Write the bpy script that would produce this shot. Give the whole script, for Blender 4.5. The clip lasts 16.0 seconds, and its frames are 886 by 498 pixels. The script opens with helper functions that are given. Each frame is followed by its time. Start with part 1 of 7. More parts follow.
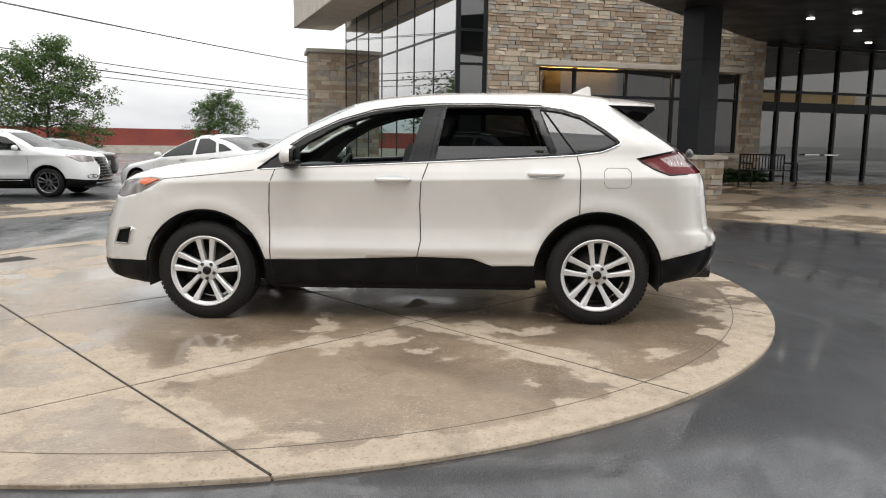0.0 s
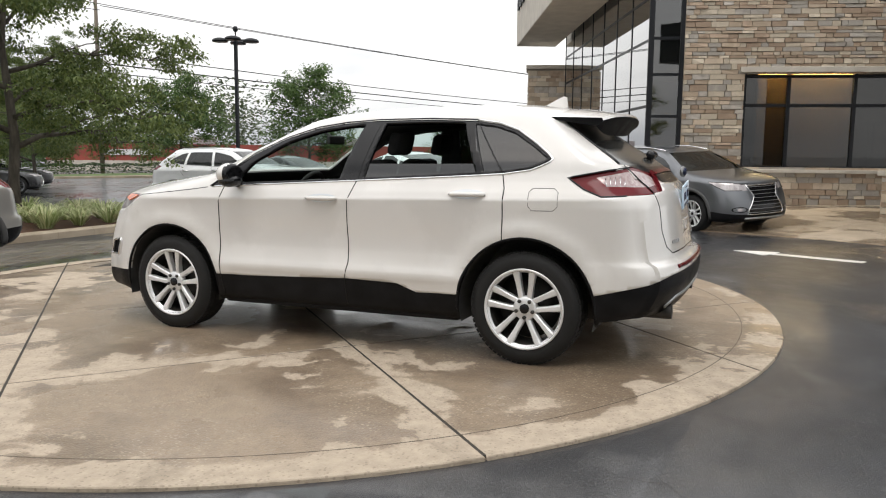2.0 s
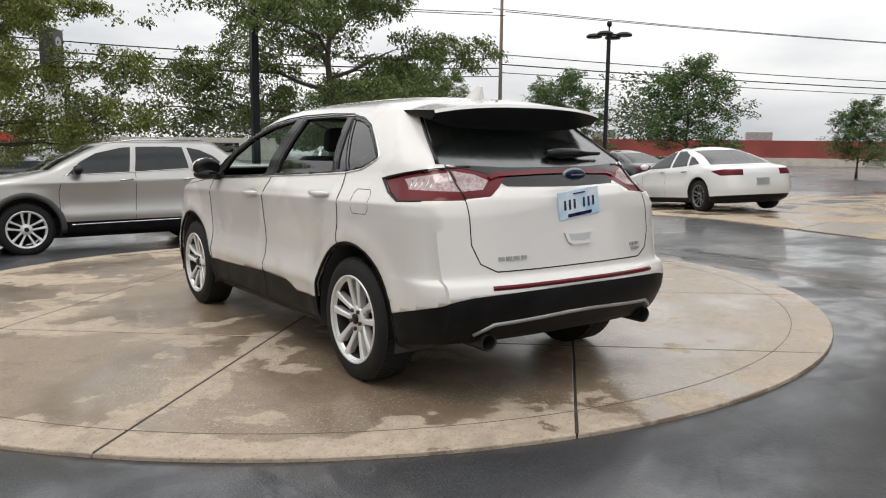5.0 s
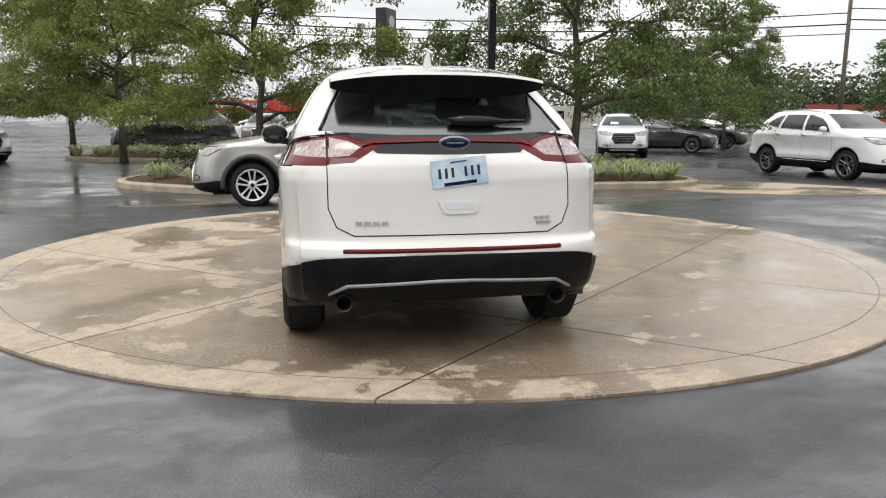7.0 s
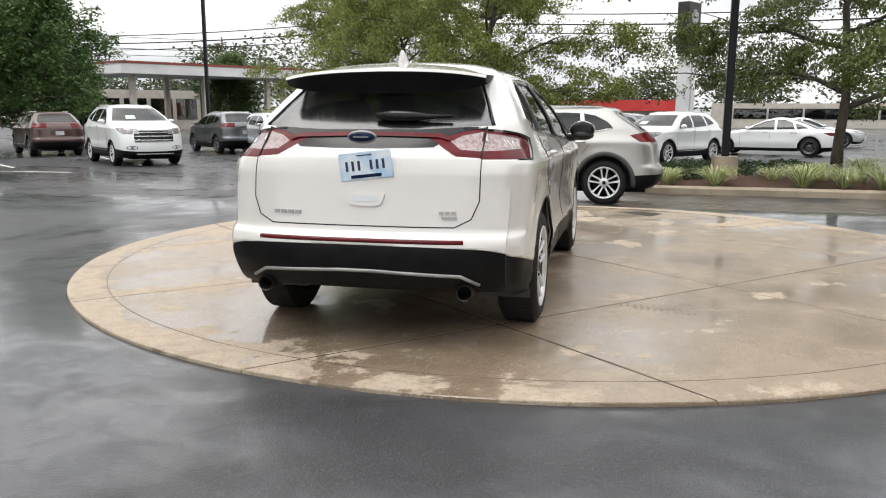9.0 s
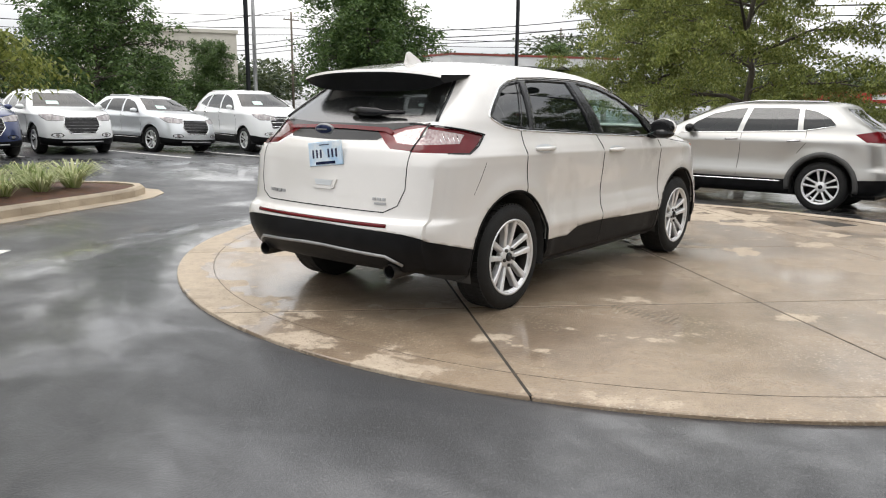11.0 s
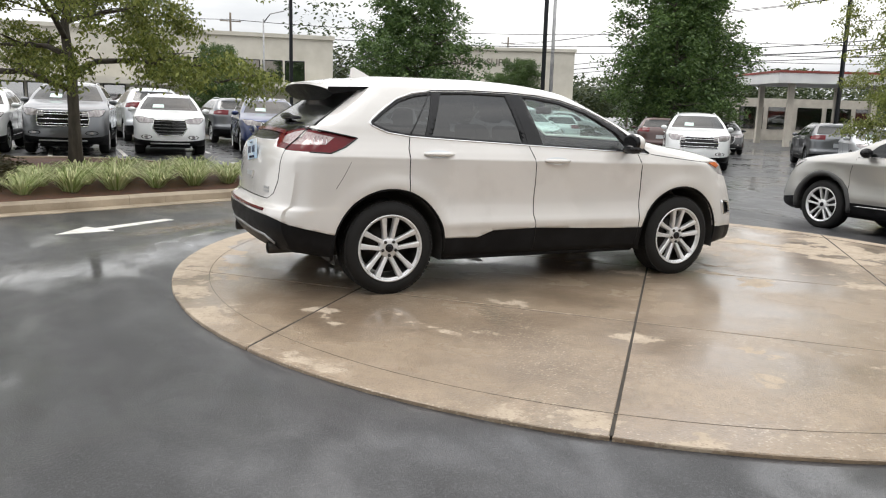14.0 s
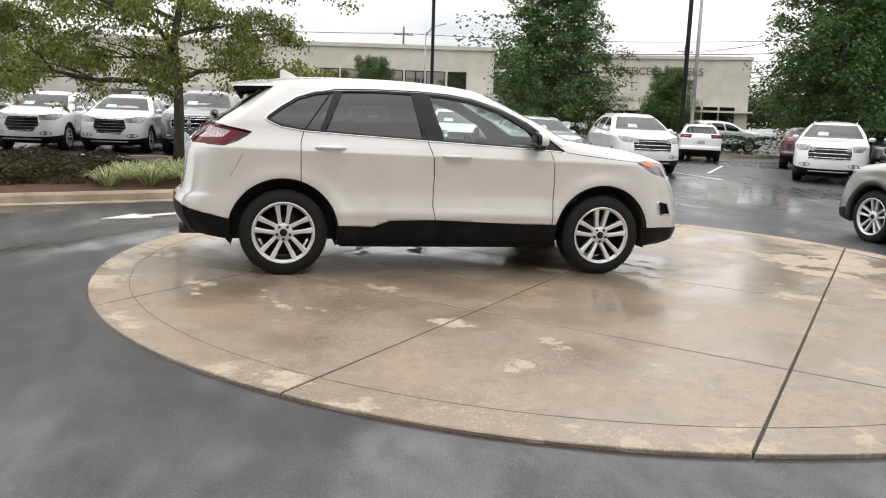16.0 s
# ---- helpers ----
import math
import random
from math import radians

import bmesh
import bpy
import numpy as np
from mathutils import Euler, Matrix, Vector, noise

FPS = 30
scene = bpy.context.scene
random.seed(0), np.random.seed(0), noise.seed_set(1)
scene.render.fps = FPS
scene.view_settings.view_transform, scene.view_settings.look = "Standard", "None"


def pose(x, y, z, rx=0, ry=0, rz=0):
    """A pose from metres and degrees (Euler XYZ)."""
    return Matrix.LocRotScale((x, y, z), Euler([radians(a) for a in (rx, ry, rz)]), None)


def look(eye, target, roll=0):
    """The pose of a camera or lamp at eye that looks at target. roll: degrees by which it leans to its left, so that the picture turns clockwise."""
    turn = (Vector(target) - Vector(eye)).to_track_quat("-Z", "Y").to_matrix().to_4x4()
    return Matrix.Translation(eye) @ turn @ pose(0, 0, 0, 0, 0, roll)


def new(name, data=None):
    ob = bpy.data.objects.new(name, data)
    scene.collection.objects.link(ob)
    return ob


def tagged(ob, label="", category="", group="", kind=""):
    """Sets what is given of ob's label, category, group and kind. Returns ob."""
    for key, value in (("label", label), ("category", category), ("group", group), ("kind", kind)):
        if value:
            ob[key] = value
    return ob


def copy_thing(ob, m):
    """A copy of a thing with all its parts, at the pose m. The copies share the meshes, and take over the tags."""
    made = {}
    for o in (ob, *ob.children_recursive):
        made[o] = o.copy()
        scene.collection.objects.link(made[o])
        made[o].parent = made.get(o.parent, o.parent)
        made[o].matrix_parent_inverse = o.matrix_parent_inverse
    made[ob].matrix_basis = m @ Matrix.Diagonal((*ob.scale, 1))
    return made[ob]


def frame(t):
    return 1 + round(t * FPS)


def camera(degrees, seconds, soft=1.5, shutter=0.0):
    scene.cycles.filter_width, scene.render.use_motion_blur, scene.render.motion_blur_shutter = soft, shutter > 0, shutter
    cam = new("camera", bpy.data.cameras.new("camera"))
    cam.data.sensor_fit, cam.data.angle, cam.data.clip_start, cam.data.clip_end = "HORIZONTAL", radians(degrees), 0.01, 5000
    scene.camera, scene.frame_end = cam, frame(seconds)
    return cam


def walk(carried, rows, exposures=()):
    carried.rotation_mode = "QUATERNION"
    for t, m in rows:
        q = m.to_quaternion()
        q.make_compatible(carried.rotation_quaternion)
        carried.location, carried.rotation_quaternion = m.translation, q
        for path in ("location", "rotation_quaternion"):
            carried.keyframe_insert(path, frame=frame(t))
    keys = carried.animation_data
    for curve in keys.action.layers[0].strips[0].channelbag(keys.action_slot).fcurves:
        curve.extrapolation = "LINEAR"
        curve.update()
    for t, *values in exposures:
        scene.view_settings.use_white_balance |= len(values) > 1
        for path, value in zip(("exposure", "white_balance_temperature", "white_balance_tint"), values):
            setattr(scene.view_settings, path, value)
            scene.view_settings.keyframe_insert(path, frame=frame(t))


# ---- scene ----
# ---- camera and its walk ----
cam = camera(59.6, 16.0, soft=1.1)
PATH = [
    (0.0, (0.645, -6.426, 1.316), (0.526, -4.450, 1.038), 0.89),
    (0.5, (1.202, -6.256, 1.303), (0.908, -4.297, 1.033), 0.81),
    (1.0, (1.771, -6.071, 1.310), (1.313, -4.143, 1.044), 0.72),
    (1.5, (2.311, -5.792, 1.316), (1.679, -3.912, 1.064), 0.53),
    (2.0, (2.859, -5.542, 1.351), (2.070, -3.720, 1.105), 0.52),
    (2.5, (3.345, -5.203, 1.382), (2.419, -3.447, 1.134), 0.42),
    (3.0, (3.801, -4.869, 1.384), (2.734, -3.195, 1.139), 0.41),
    (3.2, (3.961, -4.731, 1.394), (2.833, -3.098, 1.146), 0.50),
    (5.3, (5.526, -2.746, 1.406), (3.843, -1.706, 1.111), 0.65),
    (5.5, (5.657, -2.531, 1.414), (3.931, -1.571, 1.099), 0.63),
    (6.0, (5.964, -2.004, 1.414), (4.135, -1.270, 1.074), 0.45),
    (6.5, (6.178, -1.418, 1.415), (4.278, -0.905, 1.063), 0.38),
    (7.0, (6.372, -0.808, 1.423), (4.437, -0.455, 1.064), 0.42),
    (7.5, (6.477, -0.240, 1.426), (4.524, -0.013, 1.062), 0.27),
    (8.0, (6.454, 0.361, 1.441), (4.489, 0.430, 1.078), 0.21),
    (8.5, (6.505, 0.916, 1.448), (4.546, 0.742, 1.085), 0.31),
    (9.0, (6.372, 1.468, 1.409), (4.460, 1.005, 1.045), 0.09),
    (9.5, (6.266, 2.041, 1.430), (4.443, 1.307, 1.061), 0.07),
    (9.7, (6.167, 2.306, 1.447), (4.391, 1.469, 1.066), 0.12),
    (11.8, (5.387, 4.513, 1.476), (3.998, 3.125, 1.097), 1.15),
    (12.0, (5.255, 4.697, 1.470), (3.918, 3.259, 1.093), 1.32),
    (12.5, (4.911, 5.148, 1.467), (3.722, 3.585, 1.090), 1.45),
    (13.0, (4.542, 5.569, 1.485), (3.496, 3.906, 1.109), 1.39),
    (13.5, (4.055, 5.972, 1.481), (3.099, 4.255, 1.110), 1.45),
    (14.0, (3.591, 6.334, 1.481), (2.734, 4.565, 1.113), 1.62),
    (14.5, (3.046, 6.687, 1.481), (2.333, 4.854, 1.115), 1.47),
    (15.0, (2.555, 7.010, 1.493), (1.942, 5.141, 1.130), 1.65),
    (15.5, (2.002, 7.193, 1.434), (1.461, 5.300, 1.085), 1.53),
    (16.0, (1.496, 7.459, 1.438), (1.070, 5.537, 1.084), 1.70),
]
walk(cam, [(t, look(eye, target, roll)) for t, eye, target, roll in PATH], exposures=[(0.0, 0.51), (3.0, 0.43), (5.5, 0.27), (7.0, 0.55), (9.0, 0.68), (12.5, 0.66), (16.0, 0.64)])

# ---- world and sun ----
world = bpy.data.worlds.new("overcast_sky")
scene.world = world
world.use_nodes = True
wn, wl = world.node_tree.nodes, world.node_tree.links
wn.clear()
w_out, w_bg = wn.new("ShaderNodeOutputWorld"), wn.new("ShaderNodeBackground")
w_sky = wn.new("ShaderNodeTexSky")
w_sky.sky_type, w_sky.sun_disc = "NISHITA", False
w_sky.sun_elevation, w_sky.sun_rotation, w_sky.dust_density = radians(55), radians(200), 4.0
w_gain = wn.new("ShaderNodeMix")
w_gain.data_type, w_gain.blend_type = "RGBA", "MULTIPLY"
w_gain.inputs["Factor"].default_value = 1.0
w_gain.inputs["B"].default_value = (0.10, 0.10, 0.10, 1)
w_co, w_map, w_noise = wn.new("ShaderNodeTexCoord"), wn.new("ShaderNodeMapping"), wn.new("ShaderNodeTexNoise")
w_map.inputs["Scale"].default_value = (1.0, 1.0, 4.0)
w_noise.inputs["Scale"].default_value, w_noise.inputs["Detail"].default_value = 1.7, 6.0
w_ramp = wn.new("ShaderNodeValToRGB")
w_ramp.color_ramp.elements[0].position, w_ramp.color_ramp.elements[0].color = 0.36, (0.62, 0.64, 0.67, 1)
w_ramp.color_ramp.elements[1].position, w_ramp.color_ramp.elements[1].color = 0.60, (1.12, 1.11, 1.09, 1)
w_mix = wn.new("ShaderNodeMix")
w_mix.data_type = "RGBA"
w_mix.inputs["Factor"].default_value = 0.90
wl.new(w_sky.outputs["Color"], w_gain.inputs["A"])
wl.new(w_co.outputs["Generated"], w_map.inputs["Vector"])
wl.new(w_map.outputs["Vector"], w_noise.inputs["Vector"])
wl.new(w_noise.outputs["Fac"], w_ramp.inputs["Fac"])
wl.new(w_gain.outputs["Result"], w_mix.inputs["A"])
wl.new(w_ramp.outputs["Color"], w_mix.inputs["B"])
# an overcast sky is brighter overhead than near the horizon
w_sep, w_lift, w_shade = wn.new("ShaderNodeSeparateXYZ"), wn.new("ShaderNodeMapRange"), wn.new("ShaderNodeVectorMath")
w_lift.inputs["To Min"].default_value, w_lift.inputs["To Max"].default_value = 0.80, 1.52
w_shade.operation = "SCALE"
wl.new(w_co.outputs["Generated"], w_sep.inputs["Vector"])
wl.new(w_sep.outputs["Z"], w_lift.inputs["Value"])
wl.new(w_mix.outputs["Result"], w_shade.inputs[0])
wl.new(w_lift.outputs["Result"], w_shade.inputs["Scale"])
wl.new(w_shade.outputs["Vector"], w_bg.inputs["Color"])
w_bg.inputs["Strength"].default_value = 1.0
wl.new(w_bg.outputs["Background"], w_out.inputs["Surface"])

sun_data = bpy.data.lights.new("sun", "SUN")
sun_data.energy, sun_data.angle, sun_data.color = 0.6, radians(25), (1.0, 0.97, 0.93)
sun = new("sun", sun_data)
sun.matrix_world = look((0, 0, 30), (-6, 10, 0))


# ---- materials ----
def surf(name, dark, light, scale=4.0, rough=(0.5, 0.7), bump=0.0, bump_scale=60.0, metal=0.0, coat=0.0, spec=0.5, contrast=(0.35, 0.65), stretch=(1, 1, 1), random_mix=0.0):
    """A procedural surface: two colours mixed by noise at two scales, roughness that varies with it, and fine relief."""
    m = bpy.data.materials.new(name)
    m.use_nodes = True
    n, l = m.node_tree.nodes, m.node_tree.links
    b = n["Principled BSDF"]
    co, mp = n.new("ShaderNodeTexCoord"), n.new("ShaderNodeMapping")
    mp.inputs["Scale"].default_value = stretch
    l.new(co.outputs["Object"], mp.inputs["Vector"])
    big, small = n.new("ShaderNodeTexNoise"), n.new("ShaderNodeTexNoise")
    big.inputs["Scale"].default_value, big.inputs["Detail"].default_value = scale, 6
    small.inputs["Scale"].default_value, small.inputs["Detail"].default_value = bump_scale, 3
    add, ramp = n.new("ShaderNodeMath"), n.new("ShaderNodeValToRGB")
    add.operation = "MULTIPLY_ADD"
    add.inputs[1].default_value, add.inputs[2].default_value = 0.25, -0.125
    tot = n.new("ShaderNodeMath")
    tot.operation = "ADD"
    for q in (big, small):
        l.new(mp.outputs["Vector"], q.inputs["Vector"])
    l.new(small.outputs["Fac"], add.inputs[0])
    l.new(add.outputs[0], tot.inputs[0])
    l.new(big.outputs["Fac"], tot.inputs[1])
    src = tot
    if random_mix:
        info, rm = n.new("ShaderNodeObjectInfo"), n.new("ShaderNodeMath")
        rm.operation = "MULTIPLY_ADD"
        rm.inputs[1].default_value, rm.inputs[2].default_value = random_mix, -random_mix / 2
        l.new(info.outputs["Random"], rm.inputs[0])
        t2 = n.new("ShaderNodeMath")
        l.new(rm.outputs[0], t2.inputs[0])
        l.new(tot.outputs[0], t2.inputs[1])
        src = t2
    ramp.color_ramp.elements[0].position, ramp.color_ramp.elements[0].color = contrast[0], (*dark, 1)
    ramp.color_ramp.elements[1].position, ramp.color_ramp.elements[1].color = contrast[1], (*light, 1)
    l.new(src.outputs[0], ramp.inputs["Fac"])
    l.new(ramp.outputs["Color"], b.inputs["Base Color"])
    rr = n.new("ShaderNodeMapRange")
    rr.inputs["From Min"].default_value, rr.inputs["From Max"].default_value = contrast
    rr.inputs["To Min"].default_value, rr.inputs["To Max"].default_value = rough
    l.new(tot.outputs[0], rr.inputs["Value"])
    l.new(rr.outputs["Result"], b.inputs["Roughness"])
    b.inputs["Metallic"].default_value, b.inputs["Coat Weight"].default_value = metal, coat
    b.inputs["Coat Roughness"].default_value, b.inputs["Specular IOR Level"].default_value = 0.04, spec
    if bump:
        bp = n.new("ShaderNodeBump")
        bp.inputs["Strength"].default_value, bp.inputs["Distance"].default_value = bump, 0.01
        l.new(small.outputs["Fac"], bp.inputs["Height"])
        l.new(bp.outputs["Normal"], b.inputs["Normal"])
    return m


def paint(name, c, metal=0.0, rough=0.3):
    """Car paint: a base with a clear coat, faintly dusty."""
    return surf(name, [v * 0.93 for v in c], c, 1.2, (rough, rough + 0.08), 0.0, 300.0, metal, 1.0)


def glass(name, c, opacity, rough=0.02, base=0.06):
    """Window glass: a tinted clear sheet with real gloss."""
    m = bpy.data.materials.new(name)
    m.use_nodes = True
    n, l = m.node_tree.nodes, m.node_tree.links
    n.clear()
    out, mix, tr, gl, fr, dk, mx2 = (n.new("ShaderNode" + q) for q in ("OutputMaterial", "MixShader", "BsdfTransparent", "BsdfGlossy", "LayerWeight", "BsdfDiffuse", "MixShader"))
    tr.inputs["Color"].default_value = (*c, 1)
    dk.inputs["Color"].default_value = (0.01, 0.012, 0.012, 1)
    gl.inputs["Roughness"].default_value = rough
    pw, ml = n.new("ShaderNodeMath"), n.new("ShaderNodeMath")
    pw.operation, ml.operation = "POWER", "MULTIPLY_ADD"
    pw.inputs[1].default_value, ml.inputs[1].default_value, ml.inputs[2].default_value = 4.0, 0.9 - base * 0.5, base
    l.new(fr.outputs["Facing"], pw.inputs[0])
    l.new(pw.outputs[0], ml.inputs[0])
    mx2.inputs[0].default_value = opacity
    l.new(tr.outputs[0], mx2.inputs[1])
    l.new(dk.outputs[0], mx2.inputs[2])
    l.new(ml.outputs[0], mix.inputs[0])
    l.new(mx2.outputs[0], mix.inputs[1])
    l.new(gl.outputs[0], mix.inputs[2])
    l.new(mix.outputs[0], out.inputs["Surface"])
    return m


class Wires:
    """Short hand for a material's arithmetic."""

    def __init__(self, m):
        self.n, self.l = m.node_tree.nodes, m.node_tree.links
        self.b = self.n["Principled BSDF"]

    def put(self, sock, v):
        if isinstance(v, (int, float)):
            sock.default_value = v
        else:
            self.l.new(v, sock)

    def math(self, op, a, b=0.0, c=0.0):
        q = self.n.new("ShaderNodeMath")
        q.operation = op
        for k, v in enumerate((a, b, c)):
            self.put(q.inputs[k], v)
        return q.outputs[0]

    def ramp(self, v, a, b, lo=0.0, hi=1.0, smooth=True):
        q = self.n.new("ShaderNodeMapRange")
        q.interpolation_type = "SMOOTHSTEP" if smooth else "LINEAR"
        for k, x in enumerate((v, a, b, lo, hi)):
            self.put(q.inputs[k], x)
        return q.outputs[0]

    def noise(self, scale, detail=5.0, rough=0.5, warp=0.0, stretch=None):
        q, co = self.n.new("ShaderNodeTexNoise"), self.n.new("ShaderNodeTexCoord")
        q.inputs["Scale"].default_value, q.inputs["Detail"].default_value = scale, detail
        q.inputs["Roughness"].default_value, q.inputs["Distortion"].default_value = rough, warp
        src = co.outputs["Object"]
        if stretch:
            mp = self.n.new("ShaderNodeMapping")
            mp.inputs["Scale"].default_value, mp.inputs["Rotation"].default_value = stretch[:3], (0, 0, stretch[3])
            self.l.new(src, mp.inputs["Vector"])
            src = mp.outputs["Vector"]
        self.l.new(src, q.inputs["Vector"])
        return q.outputs["Fac"]

    def mix(self, f, a, b, blend="MIX"):
        q = self.n.new("ShaderNodeMix")
        q.data_type, q.blend_type = "RGBA", blend
        self.put(q.inputs["Factor"], f)
        for k, v in (("A", a), ("B", b)):
            if isinstance(v, tuple):
                q.inputs[k].default_value = (*v, 1)
            else:
                self.l.new(v, q.inputs[k])
        return q.outputs["Result"]

    def bump(self, h, strength, distance=0.01):
        q = self.n.new("ShaderNodeBump")
        q.inputs["Strength"].default_value, q.inputs["Distance"].default_value = strength, distance
        self.l.new(h, q.inputs["Height"])
        self.l.new(q.outputs["Normal"], self.b.inputs["Normal"])


def plain_material(name):
    m = bpy.data.materials.new(name)
    m.use_nodes = True
    return m, Wires(m)


def wet_asphalt():
    """Dark asphalt after rain: a film of water of uneven depth over fine stone, with hairline cracks and worn patches."""
    m, w = plain_material("wet_asphalt")
    broad = w.noise(0.28, 6, 0.55, 0.8)
    patch_ = w.noise(1.9, 7, 0.6, 0.4, (1.0, 0.6, 1.0, 0.5))
    grit = w.noise(85.0, 3, 0.7)
    film = w.ramp(w.math("ADD", w.math("MULTIPLY", broad, 0.7), w.math("MULTIPLY", patch_, 0.3)), 0.40, 0.56)
    col = w.mix(w.ramp(patch_, 0.35, 0.65), (0.012, 0.0125, 0.0145), (0.034, 0.035, 0.039))
    col = w.mix(w.ramp(grit, 0.45, 0.80), col, (0.070, 0.071, 0.075))
    vor, co = w.n.new("ShaderNodeTexVoronoi"), w.n.new("ShaderNodeTexCoord")
    vor.feature = "DISTANCE_TO_EDGE"
    vor.inputs["Scale"].default_value = 0.42
    add = w.n.new("ShaderNodeVectorMath")
    wob = w.n.new("ShaderNodeTexNoise")
    wob.inputs["Scale"].default_value, wob.inputs["Detail"].default_value = 1.6, 6
    w.l.new(co.outputs["Object"], wob.inputs["Vector"])
    w.l.new(co.outputs["Object"], add.inputs[0])
    w.l.new(wob.outputs["Color"], add.inputs[1])
    w.l.new(add.outputs[0], vor.inputs["Vector"])
    crack = w.math("MULTIPLY", w.ramp(vor.outputs["Distance"], 0.0, 0.007, 1.0, 0.0), w.ramp(w.noise(0.5, 2), 0.53, 0.60))
    col = w.mix(crack, col, (0.010, 0.010, 0.011))
    w.l.new(col, w.b.inputs["Base Color"])
    w.put(w.b.inputs["Roughness"], w.ramp(film, 0.0, 1.0, 0.52, 0.30, False))
    mottle = w.ramp(w.noise(4.5, 7, 0.68, 0.5, (1.0, 0.55, 1.0, 0.9)), 0.36, 0.62, 0.45, 1.0)
    w.put(w.b.inputs["Coat Weight"], w.math("MULTIPLY", w.ramp(film, 0.0, 1.0, 0.30, 0.95, False), mottle))
    w.put(w.b.inputs["Coat Roughness"], w.ramp(w.math("ADD", film, w.math("MULTIPLY", patch_, 0.35)), 0.1, 1.2, 0.24, 0.07, False))
    w.b.inputs["Coat IOR"].default_value = 1.42
    w.bump(grit, 0.45)
    return m


def pad_concrete(cx, cy, radius, n1, n2, off1, off2, step):
    """Tan exposed-aggregate concrete after rain: water lies in the middle of each slab, the edges dry first, with ragged borders."""
    m, w = plain_material("pad_concrete")
    co, sep = w.n.new("ShaderNodeTexCoord"), w.n.new("ShaderNodeSeparateXYZ")
    w.l.new(co.outputs["Object"], sep.inputs[0])
    x, y = w.math("SUBTRACT", sep.outputs["X"], cx), w.math("SUBTRACT", sep.outputs["Y"], cy)
    along = lambda a: w.math("ADD", w.math("MULTIPLY", x, math.cos(a)), w.math("MULTIPLY", y, math.sin(a)))
    d1 = w.math("PINGPONG", w.math("SUBTRACT", along(n1), off1), step / 2)
    d2 = w.math("PINGPONG", w.math("SUBTRACT", along(n2), off2), step / 2)
    r = w.math("SQRT", w.math("ADD", w.math("MULTIPLY", x, x), w.math("MULTIPLY", y, y)))
    rim = w.math("SUBTRACT", radius, r)
    edge = w.math("MINIMUM", w.math("MINIMUM", d1, d2), rim)
    south = w.ramp(y, -0.9, -2.6)
    west = w.ramp(x, -0.6, -3.2)
    sunny = w.math("MAXIMUM", south, w.math("MULTIPLY", west, 0.8))
    ragged, broad, fine = w.noise(2.3, 9, 0.62, 0.3), w.noise(0.55, 4, 0.5), w.noise(11.0, 5, 0.65)
    score = w.math("ADD", w.math("MULTIPLY", ragged, 0.62), w.math("MULTIPLY", broad, 0.38))
    score = w.math("ADD", score, w.math("MULTIPLY", sunny, w.ramp(edge, 0.05, 0.85, 0.115, -0.075)))
    score = w.math("ADD", score, w.ramp(rim, 0.06, 0.42, 0.07, 0.0))
    score = w.math("ADD", score, w.ramp(w.math("MINIMUM", d1, d2), 0.0, 0.25, 0.02, 0.0))
    spot = w.math("SQRT", w.math("ADD", w.math("POWER", w.math("ADD", x, 1.2), 2.0), w.math("POWER", w.math("ADD", y, 3.6), 2.0)))
    score = w.math("ADD", score, w.ramp(spot, 0.3, 1.6, 0.12, 0.0))
    dry = w.math("ADD", w.math("MULTIPLY", w.ramp(score, 0.575, 0.597), 0.72), w.math("MULTIPLY", w.ramp(score, 0.50, 0.66), 0.28))
    soak = w.ramp(w.math("ADD", w.math("MULTIPLY", broad, 0.6), w.math("MULTIPLY", w.noise(1.1, 6), 0.4)), 0.40, 0.60)
    wet = w.mix(soak, (0.292, 0.222, 0.155), (0.206, 0.150, 0.101))
    col = w.mix(dry, wet, (0.41, 0.340, 0.262))
    col = w.mix(1.0, col, w.mix(w.ramp(fine, 0.3, 0.7), (0.86, 0.85, 0.83), (1.08, 1.07, 1.06)), "MULTIPLY")
    peb = w.n.new("ShaderNodeTexVoronoi")
    peb.inputs["Scale"].default_value = 62.0
    w.l.new(co.outputs["Object"], peb.inputs["Vector"])
    stones = w.n.new("ShaderNodeSeparateColor")
    w.l.new(peb.outputs["Color"], stones.inputs[0])
    worn = w.ramp(w.noise(1.4, 5), 0.42, 0.60)
    pale = w.math("MULTIPLY", w.math("MULTIPLY", w.ramp(stones.outputs[0], 0.66, 0.78), w.ramp(peb.outputs["Distance"], 0.30, 0.55, 1.0, 0.0)), w.math("MULTIPLY", worn, 0.75))
    col = w.mix(pale, col, (0.47, 0.39, 0.29))
    dark = w.math("MULTIPLY", w.math("MULTIPLY", w.ramp(stones.outputs[1], 0.70, 0.80), w.ramp(peb.outputs["Distance"], 0.30, 0.55, 1.0, 0.0)), 0.40)
    col = w.mix(dark, col, (0.13, 0.10, 0.075))
    stain = w.math("MULTIPLY", w.ramp(w.noise(1.0, 8, 0.65, 1.2), 0.57, 0.72), 0.40)
    col = w.mix(stain, col, (0.12, 0.095, 0.07))
    w.l.new(col, w.b.inputs["Base Color"])
    w.put(w.b.inputs["Roughness"], w.ramp(dry, 0.0, 1.0, 0.42, 0.80, False))
    film = w.math("MULTIPLY", w.ramp(dry, 0.0, 1.0, 1.0, 0.0), w.ramp(soak, 0.0, 1.0, 0.45, 1.0))
    w.put(w.b.inputs["Coat Weight"], film)
